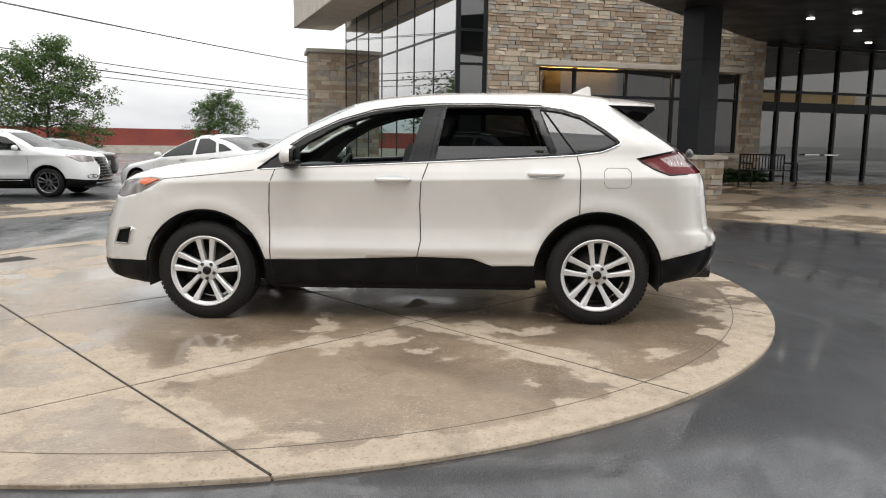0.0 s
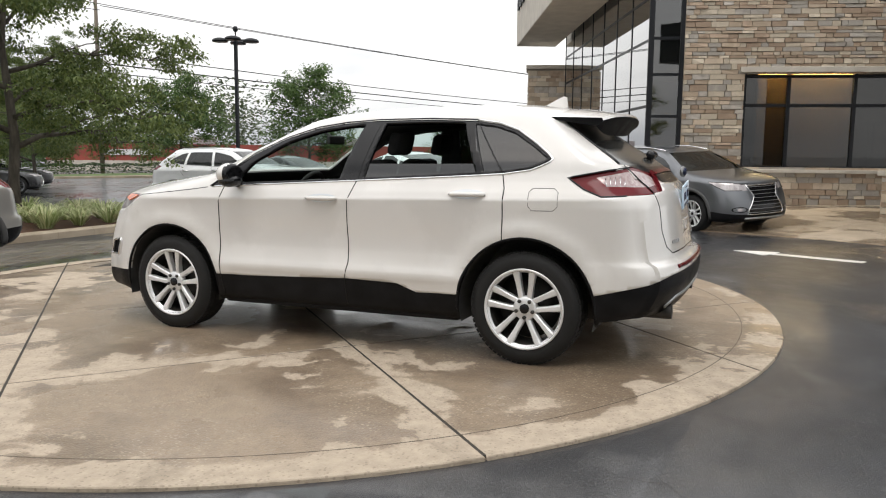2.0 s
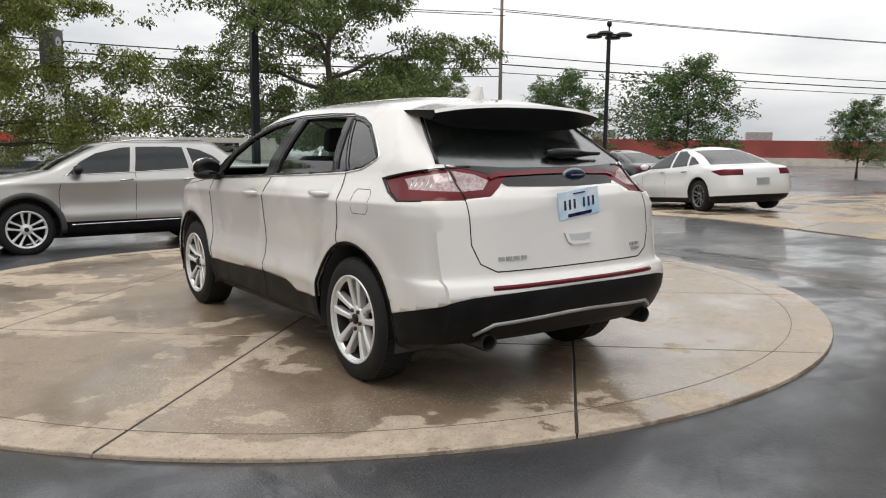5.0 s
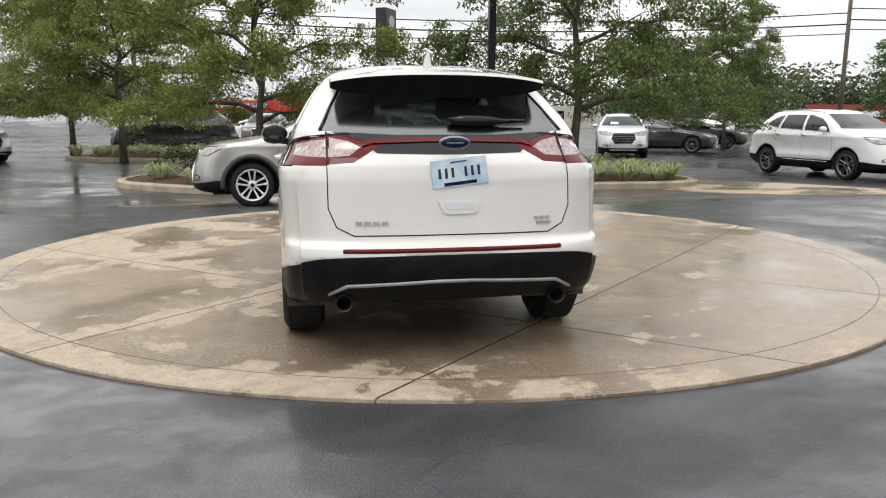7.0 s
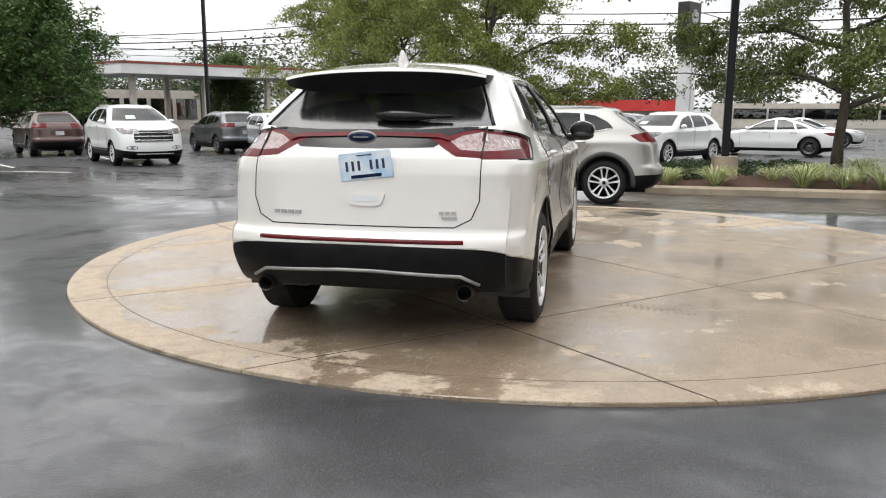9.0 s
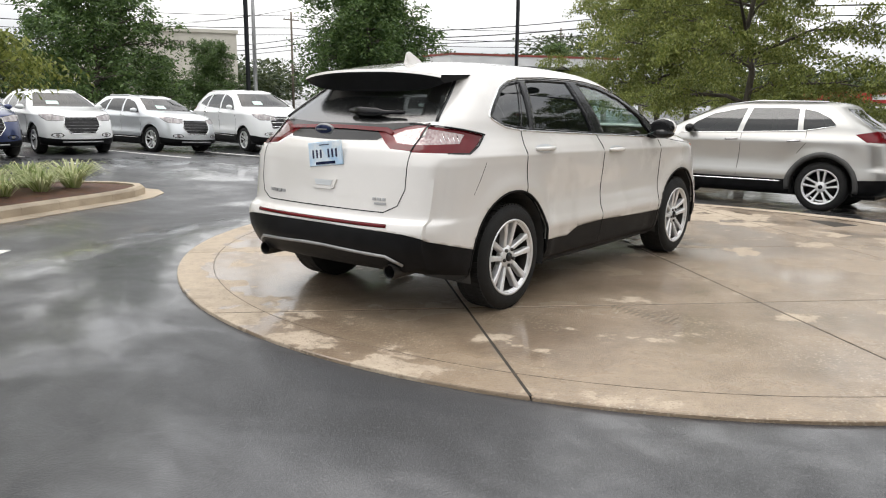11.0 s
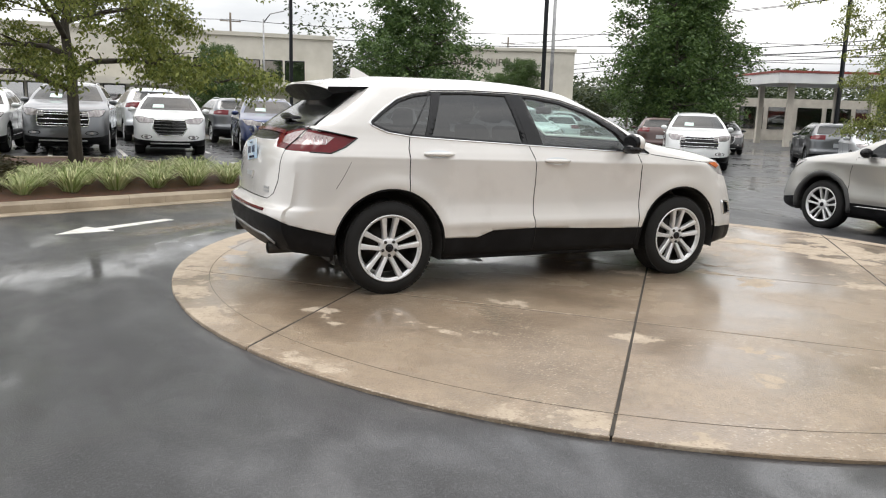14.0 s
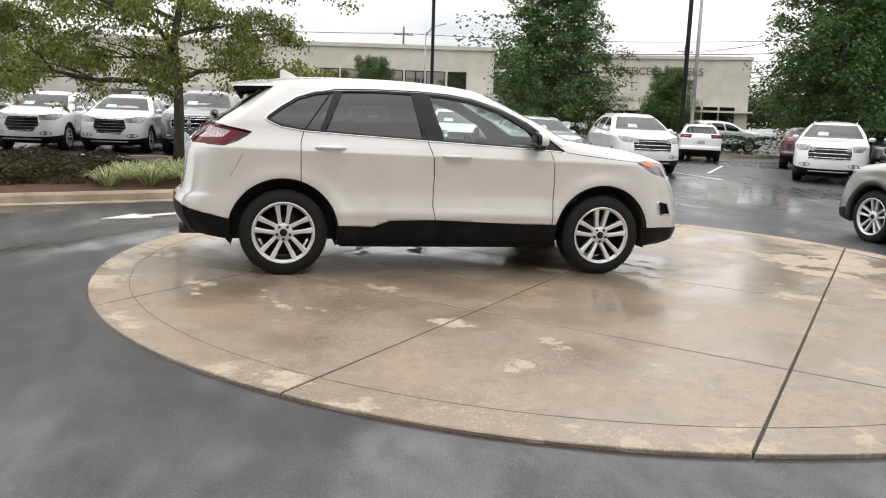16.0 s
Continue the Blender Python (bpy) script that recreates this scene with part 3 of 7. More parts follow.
def gutter(poly, width, label):
    """A flat concrete strip that runs round a kerb, in cast lengths."""
    ob = empty("gutter", Matrix(), label, "gutter", kind="structure")
    n = len(poly)
    out = []
    for i in range(n):
        (ax, ay), (bx, by) = poly[i - 1], poly[(i + 1) % n]
        L = math.hypot(bx - ax, by - ay)
        side = 1 if sum(poly[k][0] * poly[(k + 1) % n][1] - poly[(k + 1) % n][0] * poly[k][1] for k in range(n)) > 0 else -1
        out.append((poly[i][0] + (by - ay) / L * width * side, poly[i][1] - (bx - ax) / L * width * side))
    for i in range(n):
        j = (i + 1) % n
        q = lambda p, r, k: (p[0] + (r[0] - p[0]) * k, p[1] + (r[1] - p[1]) * k)
        bm = bmesh.new()
        prism(bm, [q(out[i], out[j], 0.01), q(out[i], out[j], 0.99), q(poly[i], poly[j], 0.99), q(poly[i], poly[j], 0.01)], lambda x, y: g(x, y) - 0.06, lambda x, y: g(x, y) - 0.012)
        part("gutter_length", bm, KERB, ob)


def rounded(poly, cut=0.22):
    """An outline with its corners cut twice."""
    for _ in range(2):
        out = []
        for i in range(len(poly)):
            p, q = poly[i], poly[(i + 1) % len(poly)]
            out += [(p[0] + (q[0] - p[0]) * cut, p[1] + (q[1] - p[1]) * cut), (p[0] + (q[0] - p[0]) * (1 - cut), p[1] + (q[1] - p[1]) * (1 - cut))]
        poly = out
    return poly


NEAR_BED = rounded([(7.4, -4.3), (5.4, -5.25), (3.4, -6.1), (1.65, -6.95), (-1.5, -8.1), (-1.3, -9.5), (0.6, -10.8), (2.2, -12.8), (5.0, -13.0), (7.6, -9)])
island(NEAR_BED, "kerbed planting bed with reddish mulch")
gutter(NEAR_BED, 0.30, "tan concrete gutter strip round the planting bed")
island(rounded([(-9.3, 1.0), (-9.1, 4.0), (-8.9, 7.6), (-10.6, 8.2), (-13.6, 6.5), (-14.2, 2.5), (-12.0, 0.4)]), "kerbed planting bed with reddish mulch")
island(rounded([(-9.2, -2.0), (-9.7, -3.2), (-11.4, -5.0), (-13.6, -4.6), (-14.0, -1.6), (-11.5, -0.6)]), "kerbed planting bed with reddish mulch")
island(rounded([(-19.5, -2.0), (-20.5, -5.0), (-22.8, -9.5), (-26.5, -8.5), (-24.5, -1.5)]), "kerbed planting bed with reddish mulch")
island(rounded([(-27, 40), (-36, 33), (-44, 22), (-48, 26), (-38, 38), (-29, 45)]), "kerbed lawn strip along the road", 0.13, LAWN)
island(rounded([(10, -30.0), (-10, -30.0), (-24, -29.0), (-27, -31.5), (-8, -33.0), (10, -33.0)]), "kerbed lawn strip with hedge", 0.13, LAWN)


# ---- road markings ----
def marking(name, polys, label):
    ob = empty(name, Matrix(), label, "road marking", kind="structure")
    for k, poly in enumerate(polys):
        bm = bmesh.new()
        prism(bm, poly, lambda x, y: g(x, y) - 0.030, lambda x, y: g(x, y) - 0.015)
        part("paint_patch", bm, MARKING, ob)


def arrow(tip, tail, label):
    tx, ty = tip
    dx, dy = tip[0] - tail[0], tip[1] - tail[1]
    L = math.hypot(dx, dy)
    dx, dy = dx / L, dy / L
    q = lambda a, b: (tx - dx * a - dy * b, ty - dy * a + dx * b)
    marking("direction_arrow", [[q(0, 0), q(0.62, -0.26), q(0.62, 0.26)], [q(0.622, -0.08), q(L, -0.08), q(L, 0.08), q(0.622, 0.08)]], label)


arrow((3.8, -3.7), (2.4, -4.75), "worn white direction arrow on wet asphalt")
arrow((2.25, 7.35), (4.0, 6.55), "worn white direction arrow on wet asphalt")
marking("parking_lines", [[(x, -13.2), (x + 0.11, -13.2), (x + 0.16, -18.2), (x + 0.05, -18.2)] for x in (8.9, 6.4, 3.95, 2.2, -0.15, -2.7, -5.5, -8.3, -11.6)], "white parking bay lines on wet asphalt")
marking("parking_lines", [[(-12.9, -16.2), (-12.75, -16.15), (-16.3, -21.0), (-16.45, -21.05)], [(-15.2, -14.0), (-15.05, -13.95), (-19.5, -18.5), (-19.65, -18.55)]], "white parking bay lines on wet asphalt")


# ---- dealership building ----
O, D = (1.9, 15.6), (0.9563, 0.2921)
N = (-D[1], D[0])
F0 = 0.12


def fw(s, n, z):
    """A place on the front wall: along it, behind it and up."""
    return (O[0] + D[0] * s + N[0] * n, O[1] + D[1] * s + N[1] * n, z)


def frame_matrix(o, d):
    return Matrix(((d[0], -d[1], 0, o[0]), (d[1], d[0], 0, o[1]), (0, 0, 1, 0), (0, 0, 0, 1)))


rnd = random.Random(5)


def stone_wall(parent, name, s0, s1, z0, z1, skip, depth=0.06, y=0.0, small=1.0, limit=10 ** 6):
    """Courses of uneven ashlar blocks in front of a mortar backing, all in the wall's own frame."""
    rows = []
    z = z0
    while z < z1 - 0.02:
        h = min(rnd.choice((0.07, 0.09, 0.11, 0.14, 0.17)) * small, z1 - z)
        s = s0 - rnd.random() * 0.3
        while s < s1:
            w = rnd.uniform(0.14, 0.50) * small
            a, b = max(s, s0), min(s + w, s1)
            if b - a > 0.03:
                pieces = [(a, b)]
                for k0, k1, q0, q1 in skip:
                    if z + h / 2 > q0 and z + h / 2 < q1:
                        pieces = [r for p, q in pieces for r in ((p, min(q, k0)), (max(p, k1), q)) if r[1] - r[0] > 0.03]
                rows += [(p, q, z, z + h) for p, q in pieces]
            s += w
        z += h
    return rows


def stone_mesh(p, q, za, zb, y):
    bm = bmesh.new()
    j = 0.007
    d = rnd.uniform(0.03, 0.065)
    box(bm, p + j, q - j, y - d, y + 0.02, za + j, zb - j)
    for v in bm.verts:
        if v.co.y < y:
            v.co += Vector((rnd.uniform(-0.008, 0.008), rnd.uniform(-0.012, 0.012), rnd.uniform(-0.006, 0.006)))
    return bm


front = empty("wall_south", frame_matrix(O, D), "dealership wall faced with tan and grey ledge stone", "wall", kind="structure")
OPEN = (0.0, 6.35, 1.02, 3.42)
bm = bmesh.new()
box(bm, -1.5, 0.0, 0, 0.35, F0 - 0.2, 7.5)
box(bm, 6.35, 7.1, 0, 0.35, F0 - 0.2, 7.5)
box(bm, 0.0, 6.35, 0, 0.35, F0 - 0.2, 1.02)
box(bm, 0.0, 6.35, 0, 0.35, 3.42, 7.5)
part("backing", bm, MORTAR, front)
blocks = stone_wall(front, "stone", -1.5, 7.1, F0, 7.4, [OPEN])
blocks.sort(key=lambda r: (r[2] > 5.2, rnd.random()))
for p, q, za, zb in blocks[:300]:
    part("stone", stone_mesh(p, q, za, zb, 0.0), rnd.choice(STONES), front)
rest = bmesh.new()
for p, q, za, zb in blocks[300:]:
    j = 0.007
    d = rnd.uniform(0.03, 0.06)
    r = box(rest, p + j, q - j, -d, 0.02, za + j, zb - j, rnd.randrange(4))
tagged(part("stonework", rest, STONES, front), kind="stuff")
bm = bmesh.new()
box(bm, -0.12, 6.5, -0.09, 0.1, 3.42, 3.56, bevel=0.01)
part("lintel", bm, STUCCO, front)
bm = bmesh.new()
box(bm, -0.1, 6.45, -0.12, 0.2, 0.93, 1.02, bevel=0.012)
part("sill", bm, STUCCO, front)

shop = empty("window_1", frame_matrix(O, D), "black framed showroom window with warm room behind", "window", kind="structure")
for s in (0.0, 1.08, 2.66, 4.15, 5.3, 6.27):
    bm = bmesh.new()
    box(bm, s, s + 0.08, 0.10, 0.22, 1.022, 3.416)
    part("mullion", bm, BLACK_STEEL, shop)
for z in (1.022, 2.58, 3.30):
    for a, b in ((0.08, 1.08), (1.16, 2.66), (2.74, 4.15), (4.23, 5.3), (5.38, 6.27)):
        bm = bmesh.new()
        box(bm, a, b, 0.11, 0.21, z, z + 0.08)
        part("transom", bm, BLACK_STEEL, shop)
for a, b in ((0.08, 1.08), (1.16, 2.66), (2.74, 4.15), (4.23, 5.3), (5.38, 6.27)):
    for z0, z1 in ((1.10, 2.58), (2.66, 3.30)):
        bm = bmesh.new()
        box(bm, a, b, 0.15, 0.165, z0, z1)
        part("pane", bm, SHOP_GLASS, shop).visible_shadow = False

room = empty("showroom_interior", frame_matrix(O, D), "showroom room with warm ceiling light", "room", kind="structure")
WARM_WALL = surf("warm_wall", (0.40, 0.29, 0.14), (0.50, 0.37, 0.19), 1.0, (0.7, 0.9))
bm = bmesh.new()
box(bm, -1.4, 7.0, 6.0, 6.2, 0.1, 4.0)
part("back_wall", bm, WARM_WALL, room)
bm = bmesh.new()
box(bm, -1.4, 7.0, 0.36, 6.0, 0.0, 0.12)
part("floor", bm, KERB, room)
bm = bmesh.new()
box(bm, -1.4, 7.0, 0.36, 6.0, 3.75, 3.9)
part("ceiling", bm, WARM_WALL, room)
bm = bmesh.new()
box(bm, 1.2, 3.9, 3.2, 3.5, 0.12, 3.75)
part("partition", bm, WARM_WALL, room)
bm = bmesh.new()
box(bm, 3.2, 5.4, 2.0, 2.7, 0.12, 0.95, bevel=0.02)
box(bm, 4.0, 4.5, 2.2, 2.25, 1.0, 1.35)
part("reception_desk", bm, CABIN, room)
EMIT = bpy.data.materials.new("lamp_glow")
EMIT.use_nodes = True
EMIT.node_tree.nodes["Principled BSDF"].inputs["Emission Color"].default_value = (1.0, 0.74, 0.38, 1)
EMIT.node_tree.nodes["Principled BSDF"].inputs["Emission Strength"].default_value = 26.0
bm = bmesh.new()
box(bm, 1.3, 3.8, 2.6, 3.1, 3.70, 3.745)
part("ceiling_light", bm, EMIT, room)
for s0, s1, n0, n1, top in ((0.3, 1.1, 4.6, 5.4, 0.85), (1.6, 2.6, 1.6, 2.3, 0.80), (5.6, 6.5, 3.6, 4.4, 0.85)):
    bm = bmesh.new()
    box(bm, s0, s1, n0, n1, 0.12, 0.55, bevel=0.05)
    box(bm, s0, s1, n1 - 0.2, n1, 0.5, top + 0.12, bevel=0.05)
    part("armchair", bm, SEAT, room, "dark upholstered waiting-room seat")
bm = bmesh.new()
for z in (0.9, 1.4, 1.9, 2.4):
    box(bm, 4.3, 6.6, 5.62, 5.98, z, z + 0.05)
for a in (4.3, 5.45, 6.55):
    box(bm, a, a + 0.05, 5.62, 5.98, 0.12, 2.45)
part("shelving", bm, CABIN, room, "dark display shelving")

# glass corner and curtain wall
SIDE_O = (O[0] + D[0] * -2.35, O[1] + D[1] * -2.35)
SD = (-0.41, 0.9121)
corner = empty("window_2", frame_matrix(O, D), "tall black framed corner glazing", "window", kind="structure")
for s in (-2.35, -1.6):
    bm = bmesh.new()
    box(bm, s, s + 0.1, 0.0, 0.14, F0 - 0.1, 7.4)
    part("mullion", bm, BLACK_STEEL, corner)
for z in (F0 - 0.05, 2.3, 3.35, 4.25, 5.3, 6.6):
    bm = bmesh.new()
    box(bm, -2.25, -1.6, 0.02, 0.12, z, z + 0.07)
    part("transom", bm, BLACK_STEEL, corner)
bm = bmesh.new()
box(bm, -2.25, -1.6, 0.05, 0.062, F0, 7.4)
part("pane", bm, FACADE_GLASS, corner).visible_shadow = False

MIRROR_GLASS = glass("reflective_facade_glass", (0.10, 0.12, 0.12), 0.8, 0.02, 0.55)
curtain = empty("window_3", frame_matrix(SIDE_O, SD), "curtain wall of sky-reflecting glass in black frames", "window", kind="structure")
BAYS = [0.0, 1.75, 3.55, 5.35, 7.15, 8.95, 10.75, 12.55]
for s in BAYS:
    bm = bmesh.new()
    box(bm, s, s + 0.06, -0.08, 0.03, F0 - 0.3, 7.4)
    part("mullion", bm, BLACK_STEEL, curtain)
for a, b in zip(BAYS, BAYS[1:]):
    for z0, z1 in ((F0 - 0.2, 2.55), (2.62, 4.20), (4.27, 5.25), (5.32, 7.3)):
        bm = bmesh.new()
        box(bm, a + 0.07, b, 0.0, 0.014, z0, z1)
        part("pane", bm, MIRROR_GLASS, curtain)
        bm = bmesh.new()
        box(bm, a + 0.07, b, -0.06, 0.025, z1, z1 + 0.07)
        part("transom", bm, BLACK_STEEL, curtain)

shell = empty("dealership_shell", frame_matrix(O, D), "stucco roof of the dealership with an added unseen block above", "building", kind="structure")
bm = bmesh.new()
box(bm, -2.2, 22, 7.0, 7.3, -0.2, 7.4)
box(bm, -2.0, 22, 0.4, 7.0, 7.42, 7.6)
part("roof", bm, STUCCO, shell)
# added block, never in view: keeps bright sky out of the asphalt's reflections
bm = bmesh.new()
box(bm, -1.2, 22, 0.5, 6.9, 7.61, 11.0)
part("upper_storey", bm, STUCCO, shell)
fascia = empty("fascia", frame_matrix(SIDE_O, SD), "deep stucco fascia over the glass wall", "fascia", kind="structure")
bm = bmesh.new()
box(bm, 0.6, 14.2, 0.2, 1.9, 5.95, 9.2, bevel=0.03)
part("band", bm, STUCCO, fascia)
bm = bmesh.new()
for k in range(4):
    box(bm, 13.0 - k * 0.8, 13.45 - k * 0.8, 1.9, 1.98, 7.3, 7.9, bevel=0.02)
part("sign_bar", bm, BLACK_STEEL, fascia, "dark raised sign bars")

pier = empty("stone_pier", frame_matrix((SIDE_O[0] + SD[0] * 12.7, SIDE_O[1] + SD[1] * 12.7), D), "stone-faced end pier with pale cap", "pier", kind="structure")
bm = bmesh.new()
box(bm, -1.5, 0.3, 0, 1.6, -0.3, 4.85)
part("core", bm, MORTAR, pier)
for p, q, za, zb in stone_wall(pier, "stone", -1.55, 0.3, -0.2, 4.8, [], small=1.5)[:150]:
    part("stone", stone_mesh(p, q, za, zb, 0.0), rnd.choice(STONES), pier)
bm = bmesh.new()
box(bm, -1.62, 0.38, -0.1, 1.7, 4.86, 5.02, bevel=0.02)
part("cap", bm, STUCCO, pier)

# entrance glazing, canopy, column
EO, ED = (8.2, 17.6), (0.93, 0.367)
entry = empty("entrance", frame_matrix(EO, ED), "black framed glass entrance with double doors", "entrance", kind="structure")
for s in (0.0, 1.15, 1.95, 3.35, 4.7, 6.2, 8.0):
    bm = bmesh.new()
    box(bm, s, s + 0.09, 0, 0.16, 0.0, 4.6)
    part("mullion", bm, BLACK_STEEL, entry)
for z in (0.0, 2.35, 2.9, 4.25):
    bm = bmesh.new()
    box(bm, 0.09, 8.0, 0.02, 0.14, z, z + (0.28 if z == 2.35 else 0.08))
    part("transom", bm, BLACK_STEEL, entry)
for a, b in ((0.09, 1.15), (1.24, 1.95), (2.04, 3.35), (3.44, 4.7), (4.79, 6.2), (6.29, 8.0)):
    for z0, z1 in ((0.09, 2.34), (2.99, 4.24)):
        bm = bmesh.new()
        box(bm, a, b, 0.07, 0.085, z0, z1)
        part("pane", bm, FACADE_GLASS, entry)
for s in (2.3, 3.05):
    bm = bmesh.new()
    box(bm, s, s + 0.55, -0.06, -0.01, 1.02, 1.07, bevel=0.01)
    part("push_bar", bm, CHROME, entry)
bm = bmesh.new()
box(bm, -0.2, 8.2, 4.0, 4.2, 0, 4.6)
part("inner_wall", bm, WARM_WALL, entry)

canopy = empty("canopy", Matrix(), "dark flat entrance canopy with recessed downlights", "canopy", kind="structure")
bm = bmesh.new()
prism(bm, [(2.6, 9.4), (9.2, 18.6), (19, 21), (21, 6)], 4.35, 5.6)
part("soffit", bm, BLACK_STEEL, canopy)
DOWN = bpy.data.materials.new("downlight_glow")
DOWN.use_nodes = True
DOWN.node_tree.nodes["Principled BSDF"].inputs["Emission Color"].default_value = (1.0, 0.93, 0.82, 1)
DOWN.node_tree.nodes["Principled BSDF"].inputs["Emission Strength"].default_value = 4.0
for x, y in ((8.9, 12.35), (8.2, 13.2), (11.6, 17.6), (10.2, 15.2), (12.0, 13.6)):
    bm = bmesh.new()
    bmesh.ops.create_cone(bm, cap_ends=True, segments=20, radius1=0.09, radius2=0.09, depth=0.02, matrix=Matrix.Translation((x, y, 4.338)))
    part("downlight", bm, DOWN, canopy)

col = empty("canopy_column", Matrix.Translation((5.35, 11.95, 0)) @ Matrix.Rotation(radians(35), 4, "Z"), "square black column on a stone pedestal", "column", kind="structure")
bm = bmesh.new()
box(bm, -0.30, 0.30, -0.30, 0.30, 1.08, 4.36, bevel=0.01)
part("shaft", bm, BLACK_STEEL, col)
for z in (2.1, 3.2):
    bm = bmesh.new()
    box(bm, -0.306, 0.306, -0.306, 0.306, z, z + 0.012)
    part("panel_joint", bm, PLASTIC, col)
bm = bmesh.new()
box(bm, -0.42, 0.42, -0.42, 0.42, 0.0, 0.98)
part("pedestal", bm, MORTAR, col)
bm = bmesh.new()
box(bm, -0.52, 0.52, -0.52, 0.52, 0.98, 1.08, bevel=0.015)
part("pedestal_cap", bm, STUCCO, col)
for q in range(4):
    for p, r, za, zb in stone_wall(col, "stone", -0.44, 0.44, 0.05, 0.98, []):
        o = part("stone", stone_mesh(p, r, za, zb, -0.42), rnd.choice(STONES), col)
        o.matrix_basis = Matrix.Rotation(radians(90 * q), 4, "Z")


# ---- vehicles ----
from mathutils.bvhtree import BVHTree

SATIN_GREY = surf("satin_grey", (0.16, 0.16, 0.16), (0.24, 0.24, 0.24), 5.0, (0.35, 0.45), 0, 100, 0.5)
SATIN = surf("arch_plastic", (0.045, 0.045, 0.045), (0.065, 0.064, 0.062), 6.0, (0.5, 0.6))

# control rows of a body: height, nose, tail, half width, length of the front and the rear corner
SUV_ROWS = [
    (0.255, -2.28, 2.10, 0.86, 0.55, 0.50), (0.30, -2.40, 2.22, 0.905, 0.62, 0.45), (0.38, -2.45, 2.31, 0.925, 0.70, 0.40),
    (0.50, -2.455, 2.365, 0.935, 0.74, 0.38), (0.60, -2.44, 2.375, 0.938, 0.76, 0.38), (0.655, -2.425, 2.355, 0.938, 0.76, 0.38), (0.69, -2.415, 2.315, 0.938, 0.76, 0.40),
    (0.80, -2.375, 2.30, 0.945, 0.78, 0.42), (0.92, -2.32, 2.285, 0.948, 0.80, 0.42), (1.00, -2.275, 2.275, 0.948, 0.82, 0.42), (1.045, -2.205, 2.265, 0.942, 0.85, 0.44),
    (1.09, -2.06, 2.25, 0.928, 0.86, 0.46), (1.13, -1.86, 2.22, 0.908, 0.84, 0.48), (1.17, -1.54, 2.18, 0.888, 0.62, 0.50), (1.215, -1.21, 2.135, 0.868, 0.36, 0.46),
    (1.28, -1.07, 2.045, 0.845, 0.33, 0.36), (1.36, -0.93, 1.915, 0.803, 0.34, 0.30), (1.45, -0.745, 1.775, 0.748, 0.36, 0.26), (1.53, -0.585, 1.665, 0.69, 0.38, 0.24),
    (1.585, -0.46, 1.625, 0.645, 0.42, 0.26), (1.62, -0.335, 1.60, 0.595, 0.48, 0.34), (1.645, -0.20, 1.54, 0.53, 0.55, 0.45), (1.667, 0.0, 1.40, 0.43, 0.55, 0.5), (1.682, 0.25, 1.15, 0.29, 0.4, 0.4), (1.690, 0.52, 0.85, 0.10, 0.12, 0.12),
]
SEDAN_ROWS = [
    (0.18, -2.25, 2.20, 0.80, 0.55, 0.50), (0.26, -2.42, 2.36, 0.89, 0.62, 0.45), (0.42, -2.50, 2.45, 0.925, 0.78, 0.50),
    (0.58, -2.49, 2.46, 0.93, 0.82, 0.52), (0.72, -2.42, 2.45, 0.93, 0.86, 0.55), (0.80, -2.28, 2.44, 0.925, 0.90, 0.58), (0.86, -1.98, 2.42, 0.915, 0.90, 0.60),
    (0.91, -1.50, 2.38, 0.90, 0.80, 0.62), (0.95, -1.15, 2.22, 0.88, 0.55, 0.62), (0.985, -1.00, 1.95, 0.86, 0.42, 0.50), (1.04, -0.90, 1.74, 0.83, 0.36, 0.36),
    (1.14, -0.68, 1.50, 0.775, 0.36, 0.34), (1.25, -0.42, 1.22, 0.70, 0.38, 0.36), (1.34, -0.17, 0.95, 0.63, 0.42, 0.42), (1.39, 0.03, 0.74, 0.55, 0.45, 0.46), (1.42, 0.18, 0.58, 0.42, 0.4, 0.4), (1.435, 0.30, 0.45, 0.16, 0.12, 0.12),
]


def smooth_rows(rows, sub):
    """Rows in between, along a smooth curve that does not overshoot."""
    a = np.array(rows, float)
    out = []
    for i in range(len(a) - 1):
        p0, p1, p2, p3 = a[max(i - 1, 0)], a[i], a[i + 1], a[min(i + 2, len(a) - 1)]
        for k in range(sub):
            t = k / sub
            m1, m2 = (p2 - p0) * 0.35, (p3 - p1) * 0.35
            h = (2 * t ** 3 - 3 * t ** 2 + 1) * p1 + (t ** 3 - 2 * t ** 2 + t) * m1 + (-2 * t ** 3 + 3 * t ** 2) * p2 + (t ** 3 - t ** 2) * m2
            out.append(np.clip(h, np.minimum(p1, p2), np.maximum(p1, p2)))
    out.append(a[-1])
    return out


